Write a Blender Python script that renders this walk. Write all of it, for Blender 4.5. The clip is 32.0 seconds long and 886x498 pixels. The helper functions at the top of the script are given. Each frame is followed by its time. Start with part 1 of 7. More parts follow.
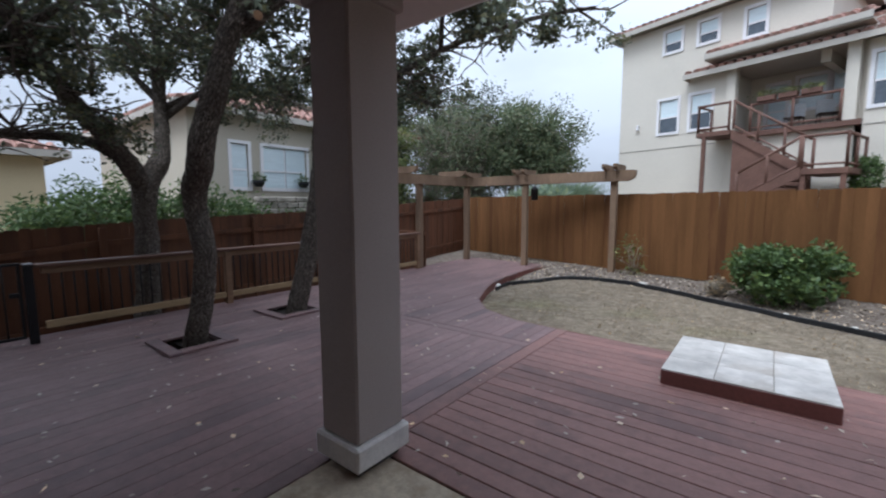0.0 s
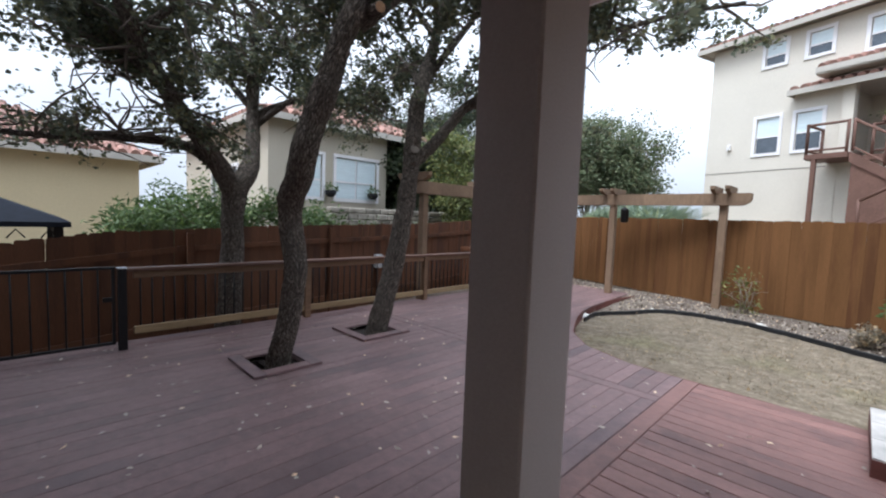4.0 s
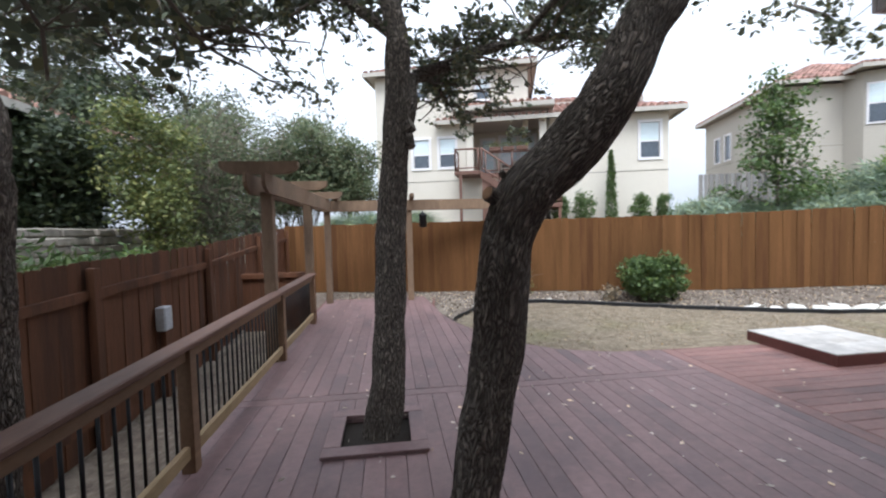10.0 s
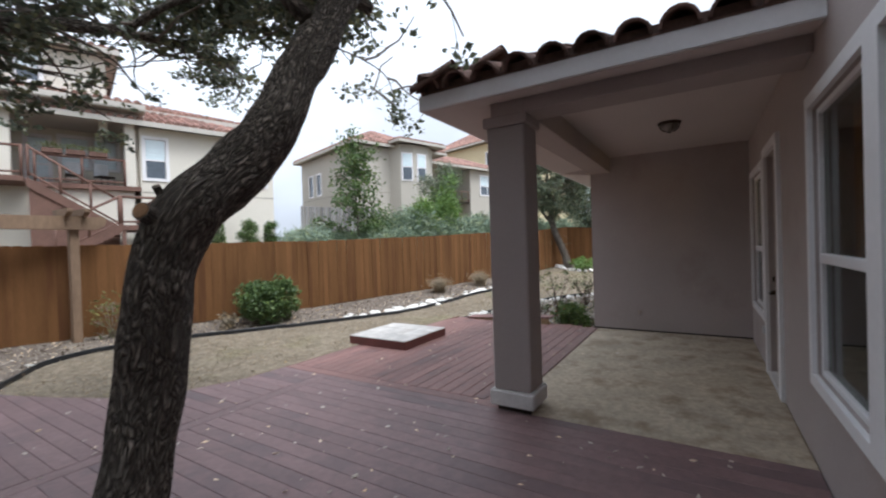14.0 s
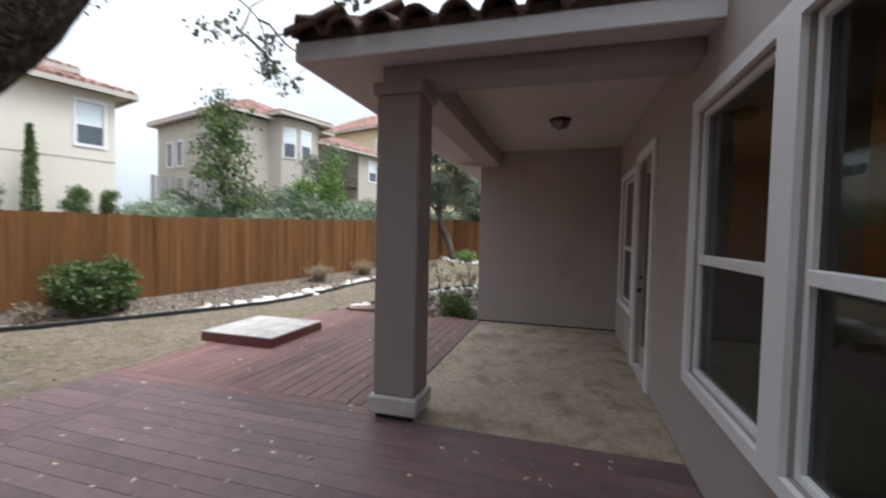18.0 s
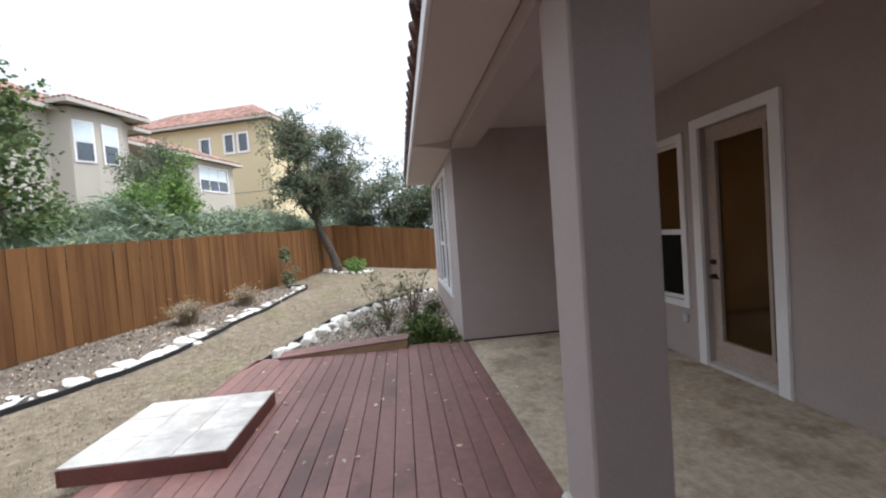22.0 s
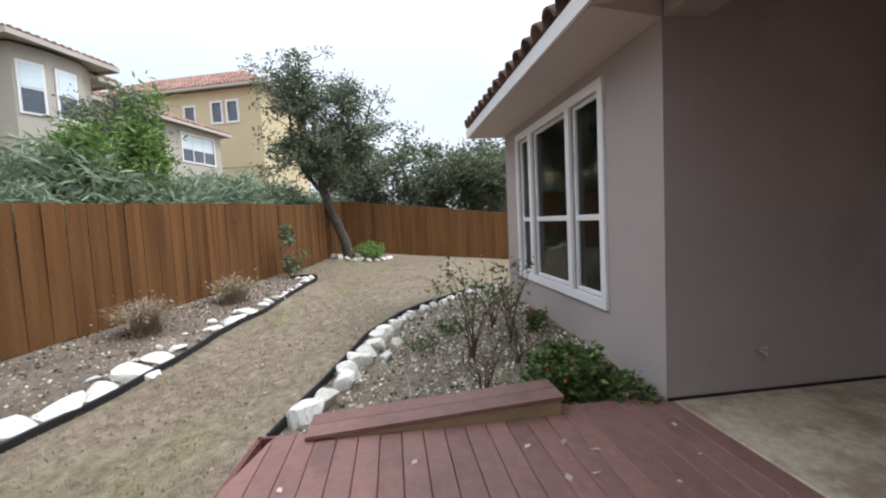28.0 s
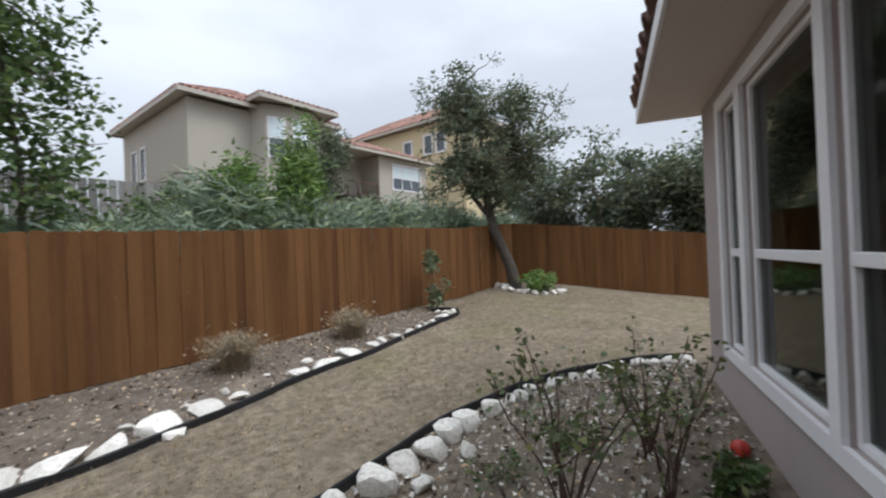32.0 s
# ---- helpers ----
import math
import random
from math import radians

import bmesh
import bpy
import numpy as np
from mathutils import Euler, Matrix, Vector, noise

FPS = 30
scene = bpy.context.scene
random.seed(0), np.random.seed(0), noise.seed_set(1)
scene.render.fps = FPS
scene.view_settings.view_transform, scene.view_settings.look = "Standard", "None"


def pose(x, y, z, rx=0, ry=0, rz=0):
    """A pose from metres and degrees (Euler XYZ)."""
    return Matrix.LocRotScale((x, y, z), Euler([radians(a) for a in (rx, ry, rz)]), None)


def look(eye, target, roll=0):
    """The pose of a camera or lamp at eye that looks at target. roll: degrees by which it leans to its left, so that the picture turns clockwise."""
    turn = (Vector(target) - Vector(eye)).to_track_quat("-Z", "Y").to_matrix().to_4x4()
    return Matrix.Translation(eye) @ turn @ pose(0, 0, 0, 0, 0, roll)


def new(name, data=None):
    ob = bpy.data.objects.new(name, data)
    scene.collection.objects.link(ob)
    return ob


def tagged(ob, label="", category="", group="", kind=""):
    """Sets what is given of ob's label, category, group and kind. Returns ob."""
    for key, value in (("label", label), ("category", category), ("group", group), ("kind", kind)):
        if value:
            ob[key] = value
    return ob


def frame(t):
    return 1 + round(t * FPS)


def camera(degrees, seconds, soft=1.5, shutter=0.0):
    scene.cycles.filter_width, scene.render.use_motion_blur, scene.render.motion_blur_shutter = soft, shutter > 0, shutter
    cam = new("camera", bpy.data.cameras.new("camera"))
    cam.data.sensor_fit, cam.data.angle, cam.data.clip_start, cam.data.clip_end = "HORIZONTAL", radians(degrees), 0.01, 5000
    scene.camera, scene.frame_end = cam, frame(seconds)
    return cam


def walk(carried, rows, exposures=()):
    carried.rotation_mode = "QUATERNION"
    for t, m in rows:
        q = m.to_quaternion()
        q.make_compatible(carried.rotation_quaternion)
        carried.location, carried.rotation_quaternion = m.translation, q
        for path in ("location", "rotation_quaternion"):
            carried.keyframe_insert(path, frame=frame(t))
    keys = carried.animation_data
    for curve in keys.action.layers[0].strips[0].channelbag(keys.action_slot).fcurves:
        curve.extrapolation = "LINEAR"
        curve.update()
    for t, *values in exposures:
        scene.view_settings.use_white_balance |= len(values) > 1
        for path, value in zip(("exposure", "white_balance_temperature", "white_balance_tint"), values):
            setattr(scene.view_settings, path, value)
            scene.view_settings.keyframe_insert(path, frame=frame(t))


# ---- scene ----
cam = camera(93.48, 32.0, 2.1, 0.4)
PATH = [
    (0, (0.229, 0.283, 1.565), (-1.002, 1.845, 1.351), -0.2),
    (0.5, (0.187, 0.259, 1.559), (-1.159, 1.720, 1.326), -0.1),
    (1, (0.152, 0.246, 1.542), (-1.265, 1.633, 1.282), -0.7),
    (1.5, (0.130, 0.228, 1.546), (-1.344, 1.555, 1.288), -1.6),
    (2, (0.076, 0.237, 1.535), (-1.368, 1.591, 1.249), -0.6),
    (2.5, (-0.003, 0.268, 1.527), (-1.421, 1.644, 1.215), -0.3),
    (3, (-0.211, 0.321, 1.533), (-1.704, 1.629, 1.288), -1.9),
    (3.5, (-0.353, 0.338, 1.565), (-1.776, 1.733, 1.398), 2.3),
    (5.5, (-1.847, 0.212, 1.656), (-3.138, 1.737, 1.573), -2.3),
    (6, (-2.232, 0.248, 1.685), (-3.371, 1.892, 1.643), -2.5),
    (6.5, (-2.595, 0.219, 1.671), (-3.561, 1.970, 1.630), -1.2),
    (7, (-3.002, 0.218, 1.640), (-3.816, 2.045, 1.618), 0.7),
    (7.5, (-3.394, 0.212, 1.638), (-4.156, 2.061, 1.639), -0.1),
    (8, (-3.808, 0.235, 1.630), (-4.436, 2.134, 1.583), -1.9),
    (8.5, (-4.170, 0.224, 1.667), (-4.543, 2.186, 1.554), 0.8),
    (9, (-4.520, 0.273, 1.609), (-4.668, 2.267, 1.536), 1.9),
    (9.5, (-4.870, 0.300, 1.588), (-4.836, 2.298, 1.507), 0.3),
    (10, (-5.154, 0.372, 1.580), (-4.903, 2.354, 1.489), -1.5),
    (10.5, (-5.370, 0.391, 1.589), (-4.964, 2.349, 1.574), -3.4),
    (11, (-5.579, 0.381, 1.559), (-4.939, 2.275, 1.520), -2.4),
    (11.5, (-5.623, 0.357, 1.564), (-4.732, 2.145, 1.474), -1.7),
    (12, (-5.676, 0.377, 1.562), (-4.576, 2.047, 1.519), -0.9),
    (12.5, (-5.638, 0.394, 1.559), (-4.390, 1.957, 1.505), -1.4),
    (13, (-5.548, 0.399, 1.585), (-4.142, 1.821, 1.537), -2.1),
    (13.5, (-5.494, 0.401, 1.567), (-3.916, 1.629, 1.533), -1.8),
    (14, (-5.444, 0.399, 1.574), (-3.743, 1.450, 1.554), -1.8),
    (14.5, (-5.414, 0.392, 1.595), (-3.616, 1.268, 1.560), -1.6),
    (15, (-5.355, 0.396, 1.595), (-3.503, 1.148, 1.549), -1.7),
    (15.5, (-5.323, 0.395, 1.571), (-3.449, 1.092, 1.521), -1.7),
    (17.5, (-5.141, 0.497, 1.555), (-3.256, 1.166, 1.563), 0.6),
    (18, (-4.983, 0.605, 1.542), (-3.063, 1.161, 1.469), 1.3),
    (18.5, (-4.742, 0.754, 1.542), (-2.745, 0.699, 1.452), -0.4),
    (19, (-4.525, 0.971, 1.526), (-2.546, 0.697, 1.434), -0.7),
    (19.5, (-4.278, 1.195, 1.523), (-2.281, 1.168, 1.408), -0.5),
    (20, (-4.150, 1.496, 1.534), (-2.155, 1.427, 1.412), -2.5),
    (20.5, (-4.014, 1.807, 1.531), (-2.017, 1.860, 1.438), -4.0),
    (21, (-3.803, 2.205, 1.523), (-1.806, 2.273, 1.452), -2.7),
    (21.5, (-3.682, 2.530, 1.542), (-1.690, 2.402, 1.425), -4.3),
    (22, (-3.536, 2.842, 1.569), (-1.547, 2.647, 1.494), -4.2),
    (22.5, (-3.435, 3.147, 1.566), (-1.476, 2.745, 1.534), -2.8),
    (23, (-3.253, 3.410, 1.539), (-1.330, 2.860, 1.513), -3.1),
    (23.5, (-3.048, 3.630, 1.531), (-1.146, 3.012, 1.482), -4.1),
    (24, (-2.842, 3.834, 1.495), (-0.971, 3.134, 1.412), -2.9),
    (24.5, (-2.610, 3.997, 1.521), (-0.892, 2.982, 1.389), -4.2),
    (26.5, (-1.476, 4.379, 1.467), (0.307, 3.490, 1.290), -1.9),
    (27, (-1.099, 4.344, 1.441), (0.800, 3.732, 1.296), -2.2),
    (27.5, (-0.761, 4.192, 1.432), (1.209, 3.867, 1.316), -5.4),
    (28, (-0.432, 3.996, 1.406), (1.550, 3.759, 1.272), -2.8),
    (28.5, (-0.128, 3.845, 1.443), (1.861, 3.657, 1.365), -2.8),
    (29, (0.174, 3.646, 1.448), (2.173, 3.591, 1.428), -3.1),
    (29.5, (0.470, 3.479, 1.450), (2.463, 3.642, 1.441), -4.4),
    (30, (0.749, 3.348, 1.496), (2.738, 3.561, 1.519), -4.0),
    (30.5, (1.039, 3.168, 1.475), (3.017, 3.459, 1.533), -2.6),
    (31, (1.300, 3.074, 1.454), (3.263, 3.452, 1.512), -1.7),
    (31.5, (1.519, 3.013, 1.449), (3.457, 3.505, 1.505), -2.1),
    (32, (1.659, 2.941, 1.465), (3.516, 3.683, 1.477), -2.2),
]
EXPOSURES = [(0, 0.0, 5620), (1, 0.2, 5700), (2, 0.4, 5780), (9, 0.55, 5900), (11, 0.5, 5950), (13, 0.38, 5950), (15, 0.3, 6050), (18, 0.4, 6150), (19, 0.6, 6150), (20, 0.97, 6150), (22, 0.58, 6100),
             (23, 0.35, 6150), (24, 0.33, 6200), (27, 0.4, 6200), (28, 0.32, 6180), (29, 0.2, 6160), (30, 0.05, 6120), (32, -0.18, 6150)]
walk(cam, [(t, look(eye, target, roll)) for t, eye, target, roll in PATH], [(t, stops, kelvin, 10) for t, stops, kelvin in EXPOSURES])

# ---- world and light ----
world = bpy.data.worlds.new("sky")
scene.world = world
world.use_nodes = True
wn, wl = world.node_tree.nodes, world.node_tree.links
wn.clear()
w_out, w_bg = wn.new("ShaderNodeOutputWorld"), wn.new("ShaderNodeBackground")
w_sky, w_hs = wn.new("ShaderNodeTexSky"), wn.new("ShaderNodeHueSaturation")
w_sky.sky_type, w_sky.sun_disc = "NISHITA", False
w_sky.sun_elevation, w_sky.sun_rotation = radians(52), radians(200)
w_sky.air_density, w_sky.dust_density, w_sky.ozone_density = 1.0, 6.0, 1.0
w_hs.inputs["Saturation"].default_value = 0.22
w_hs.inputs["Value"].default_value = 1.0
w_bg.inputs["Strength"].default_value = 0.096
# overcast deck of cloud over the whole sky
w_tc, w_map, w_noise = wn.new("ShaderNodeTexCoord"), wn.new("ShaderNodeMapping"), wn.new("ShaderNodeTexNoise")
w_map.inputs["Scale"].default_value = (1.0, 1.0, 2.6)
w_noise.inputs["Scale"].default_value, w_noise.inputs["Detail"].default_value = 1.7, 5.0
w_ramp, w_mix = wn.new("ShaderNodeValToRGB"), wn.new("ShaderNodeMix")
w_mix.data_type = "RGBA"
w_ramp.color_ramp.elements[0].position, w_ramp.color_ramp.elements[0].color = 0.36, (10.4, 11.0, 12.0, 1)
w_ramp.color_ramp.elements[1].position, w_ramp.color_ramp.elements[1].color = 0.64, (13.6, 14.4, 15.4, 1)
w_mix.inputs["Factor"].default_value = 0.8
# an overcast sky is about three times as bright overhead as at the horizon
w_sep, w_grad = wn.new("ShaderNodeSeparateXYZ"), wn.new("ShaderNodeMapRange")
w_grad.inputs["From Min"].default_value, w_grad.inputs["From Max"].default_value = 0.0, 1.0
w_grad.inputs["To Min"].default_value, w_grad.inputs["To Max"].default_value = 0.58, 1.6
w_mul = wn.new("ShaderNodeMix")
w_mul.data_type, w_mul.blend_type = "RGBA", "MULTIPLY"
w_mul.inputs["Factor"].default_value = 1.0
wl.new(w_tc.outputs["Generated"], w_sep.inputs["Vector"])
wl.new(w_sep.outputs["Z"], w_grad.inputs["Value"])
wl.new(w_mix.outputs[2], w_mul.inputs[6])
wl.new(w_grad.outputs["Result"], w_mul.inputs[7])
wl.new(w_tc.outputs["Generated"], w_map.inputs["Vector"])
wl.new(w_map.outputs["Vector"], w_noise.inputs["Vector"])
wl.new(w_noise.outputs["Fac"], w_ramp.inputs["Fac"])
wl.new(w_sky.outputs["Color"], w_hs.inputs["Color"])
wl.new(w_hs.outputs["Color"], w_mix.inputs[6])
wl.new(w_ramp.outputs["Color"], w_mix.inputs[7])
wl.new(w_mul.outputs[2], w_bg.inputs["Color"])
wl.new(w_bg.outputs["Background"], w_out.inputs["Surface"])

sun = new("sun", bpy.data.lights.new("sun", "SUN"))
sun.data.energy, sun.data.angle, sun.data.color = 2.0, radians(24), (1.0, 0.98, 0.95)
sun.matrix_world = look((0, -8, 14), (0, 0, 0))


# ---- materials ----
def ramp_node(nt, fac, stops):
    r = nt.nodes.new("ShaderNodeValToRGB")
    els = r.color_ramp.elements
    while len(els) < len(stops):
        els.new(0.5)
    for e, (p, c) in zip(els, stops):
        e.position, e.color = p, (*c, 1)
    nt.links.new(fac, r.inputs["Fac"])
    return r.outputs["Color"]


def noise_node(nt, vec, scale, detail=4.0, rough=0.55):
    n = nt.nodes.new("ShaderNodeTexNoise")
    n.inputs["Scale"].default_value, n.inputs["Detail"].default_value, n.inputs["Roughness"].default_value = scale, detail, rough
    nt.links.new(vec, n.inputs["Vector"])
    return n.outputs["Fac"]


def mix_node(nt, a, b, fac, mode="MIX"):
    m = nt.nodes.new("ShaderNodeMix")
    m.data_type, m.blend_type = "RGBA", mode
    for slot, v in ((0, fac), (6, a), (7, b)):
        if isinstance(v, (int, float)):
            m.inputs[slot].default_value = v
        elif isinstance(v, tuple):
            m.inputs[slot].default_value = (*v, 1)
        else:
            nt.links.new(v, m.inputs[slot])
    return m.outputs[2]


def tint(c, k):
    return tuple(min(1.0, v * k) for v in c)


def surface(name, base, rough=0.8, dark=0.7, light=1.25, big=1.2, fine=30.0, stretch=(1, 1, 1), bump=0.2, bump_scale=None, per_object=0.0,
            per_island=0.0, stain=None, stain_scale=0.6, stain_from=0.55, metal=0.0, coat=0.0, world_space=False, grain=0.55, spec=0.4):
    """Base colour varied at a large and a fine scale, with bump, and stains where wanted."""
    m = bpy.data.materials.new(name)
    m.use_nodes = True
    nt = m.node_tree
    bsdf = nt.nodes["Principled BSDF"]
    tc, mp = nt.nodes.new("ShaderNodeTexCoord"), nt.nodes.new("ShaderNodeMapping")
    if world_space:
        nt.links.new(nt.nodes.new("ShaderNodeNewGeometry").outputs["Position"], mp.inputs["Vector"])
    else:
        nt.links.new(tc.outputs["Object"], mp.inputs["Vector"])
    mp.inputs["Scale"].default_value = stretch
    vec = mp.outputs["Vector"]
    info = nt.nodes.new("ShaderNodeObjectInfo")
    if per_object:
        off = nt.nodes.new("ShaderNodeVectorMath")
        off.operation = "MULTIPLY_ADD"
        nt.links.new(info.outputs["Random"], off.inputs[0])
        off.inputs[1].default_value = (37.0, 53.0, 71.0)
        nt.links.new(vec, off.inputs[2])
        vec = off.outputs["Vector"]
    col = ramp_node(nt, noise_node(nt, vec, big, 5.0), [(0.3, tint(base, dark)), (0.52, base), (0.75, tint(base, light))])
    fine_fac = noise_node(nt, vec, fine, 6.0, 0.7)
    col = mix_node(nt, col, ramp_node(nt, fine_fac, [(0.3, (0.62, 0.62, 0.62)), (0.7, (1.25, 1.25, 1.25))]), grain, "MULTIPLY")
    if stain:
        f = noise_node(nt, vec, stain_scale, 7.0, 0.65)
        col = mix_node(nt, col, stain, ramp_node(nt, f, [(stain_from, (0, 0, 0)), (stain_from + 0.14, (0.85, 0.85, 0.85))]))
    if per_object:
        r = ramp_node(nt, info.outputs["Random"], [(0.0, (1 - per_object,) * 3), (1.0, (1 + per_object,) * 3)])
        col = mix_node(nt, col, r, 1.0, "MULTIPLY")
    if per_island:
        g = nt.nodes.new("ShaderNodeNewGeometry")
        r = ramp_node(nt, g.outputs["Random Per Island"], [(0.0, (1 - per_island,) * 3), (1.0, (1 + per_island,) * 3)])
        col = mix_node(nt, col, r, 1.0, "MULTIPLY")
    nt.links.new(col, bsdf.inputs["Base Color"])
    bsdf.inputs["Roughness"].default_value, bsdf.inputs["Metallic"].default_value = rough, metal
    bsdf.inputs["Coat Weight"].default_value, bsdf.inputs["Specular IOR Level"].default_value = coat, spec
    if bump:
        b = nt.nodes.new("ShaderNodeBump")
        b.inputs["Strength"].default_value, b.inputs["Distance"].default_value = bump, 0.02
        nt.links.new(noise_node(nt, vec, bump_scale or fine, 6.0, 0.65), b.inputs["Height"])
        nt.links.new(b.outputs["Normal"], bsdf.inputs["Normal"])
    return m


def leaf_surface(name, base, spread=0.45, back=None):
    """Leaves: colour varied from leaf to leaf, some light through them."""
    m = bpy.data.materials.new(name)
    m.use_nodes = True
    nt = m.node_tree
    bsdf = nt.nodes["Principled BSDF"]
    g = nt.nodes.new("ShaderNodeNewGeometry")
    warm = back or (base[0] * 1.5, base[1] * 1.25, base[2] * 0.9)
    col = ramp_node(nt, g.outputs["Random Per Island"], [(0.0, tint(base, 1 - spread)), (0.6, base), (1.0, warm)])
    nt.links.new(col, bsdf.inputs["Base Color"])
    bsdf.inputs["Roughness"].default_value = 0.55
    tr = nt.nodes.new("ShaderNodeBsdfTranslucent")
    nt.links.new(col, tr.inputs["Color"])
    add = nt.nodes.new("ShaderNodeMixShader")
    add.inputs["Fac"].default_value = 0.25
    nt.links.new(bsdf.outputs["BSDF"], add.inputs[1])
    nt.links.new(tr.outputs["BSDF"], add.inputs[2])
    nt.links.new(add.outputs["Shader"], nt.nodes["Material Output"].inputs["Surface"])
    return m


def glass_surface(name, tint_colour=(0.75, 0.8, 0.8), gloss=1.0):
    """Clear tinted glass whose mirror share rises towards grazing angles (Schlick)."""
    m = bpy.data.materials.new(name)
    m.use_nodes = True
    nt = m.node_tree
    nt.nodes.remove(nt.nodes["Principled BSDF"])
    t, g, lw, p5, ma, mx = (nt.nodes.new(k) for k in ("ShaderNodeBsdfTransparent", "ShaderNodeBsdfGlossy", "ShaderNodeLayerWeight", "ShaderNodeMath", "ShaderNodeMath", "ShaderNodeMixShader"))
    t.inputs["Color"].default_value = (*tint_colour, 1)
    g.inputs["Roughness"].default_value = 0.02
    g.inputs["Color"].default_value = (gloss, gloss, gloss, 1)
    lw.inputs["Blend"].default_value = 0.5
    p5.operation, ma.operation = "POWER", "MULTIPLY_ADD"
    p5.inputs[1].default_value = 5.0
    ma.inputs[1].default_value, ma.inputs[2].default_value = 0.95, 0.05
    nt.links.new(lw.outputs["Facing"], p5.inputs[0])
    nt.links.new(p5.outputs["Value"], ma.inputs[0])
    nt.links.new(ma.outputs["Value"], mx.inputs["Fac"])
    nt.links.new(t.outputs["BSDF"], mx.inputs[1])
    nt.links.new(g.outputs["BSDF"], mx.inputs[2])
    nt.links.new(mx.outputs["Shader"], nt.nodes["Material Output"].inputs["Surface"])
    return m


def glow(name, colour, strength):
    m = bpy.data.materials.new(name)
    m.use_nodes = True
    b = m.node_tree.nodes["Principled BSDF"]
    b.inputs["Base Color"].default_value = (*colour, 1)
    b.inputs["Emission Color"].default_value, b.inputs["Emission Strength"].default_value = (*colour, 1), strength
    return m


def bark_surface(name, base):
    """Deep vertical furrows, ridges lighter than the cracks."""
    m = bpy.data.materials.new(name)
    m.use_nodes = True
    nt = m.node_tree
    bsdf = nt.nodes["Principled BSDF"]
    tc, mp = nt.nodes.new("ShaderNodeTexCoord"), nt.nodes.new("ShaderNodeMapping")
    nt.links.new(tc.outputs["UV"], mp.inputs["Vector"])
    mp.inputs["Scale"].default_value = (1.0, 0.26, 1.0)
    vec = mp.outputs["Vector"]
    w = nt.nodes.new("ShaderNodeTexNoise")
    w.inputs["Scale"].default_value = 16.0
    w.inputs["Detail"].default_value = 5.0
    nt.links.new(vec, w.inputs["Vector"])
    warp = nt.nodes.new("ShaderNodeVectorMath")
    warp.operation = "MULTIPLY_ADD"
    nt.links.new(w.outputs["Color"], warp.inputs[0])
    warp.inputs[1].default_value = (0.1, 0.09, 0.0)
    nt.links.new(vec, warp.inputs[2])
    v = nt.nodes.new("ShaderNodeTexVoronoi")
    v.feature = "DISTANCE_TO_EDGE"
    v.inputs["Scale"].default_value = 66.0
    nt.links.new(warp.outputs["Vector"], v.inputs["Vector"])
    fine = noise_node(nt, vec, 70.0, 6.0, 0.7)
    big = noise_node(nt, tc.outputs["Object"], 1.6, 4.0)
    col = ramp_node(nt, v.outputs["Distance"], [(0.0, tint(base, 0.25)), (0.12, tint(base, 0.62)), (0.5, tint(base, 1.45))])
    col = mix_node(nt, col, ramp_node(nt, fine, [(0.3, (0.4, 0.4, 0.4)), (0.7, (1.55, 1.5, 1.45))]), 0.95, "MULTIPLY")
    col = mix_node(nt, col, (0.2, 0.19, 0.17), ramp_node(nt, big, [(0.55, (0, 0, 0)), (0.75, (0.35, 0.35, 0.35))]))
    nt.links.new(col, bsdf.inputs["Base Color"])
    bsdf.inputs["Roughness"].default_value, bsdf.inputs["Specular IOR Level"].default_value = 0.95, 0.15
    b1, b2 = nt.nodes.new("ShaderNodeBump"), nt.nodes.new("ShaderNodeBump")
    b1.inputs["Strength"].default_value, b1.inputs["Distance"].default_value = 1.0, 0.03
    b2.inputs["Strength"].default_value, b2.inputs["Distance"].default_value = 0.5, 0.008
    flat = ramp_node(nt, v.outputs["Distance"], [(0.0, (0, 0, 0)), (0.35, (1, 1, 1))])
    nt.links.new(flat, b1.inputs["Height"])
    nt.links.new(fine, b2.inputs["Height"])
    nt.links.new(b1.outputs["Normal"], b2.inputs["Normal"])
    nt.links.new(b2.outputs["Normal"], bsdf.inputs["Normal"])
    return m


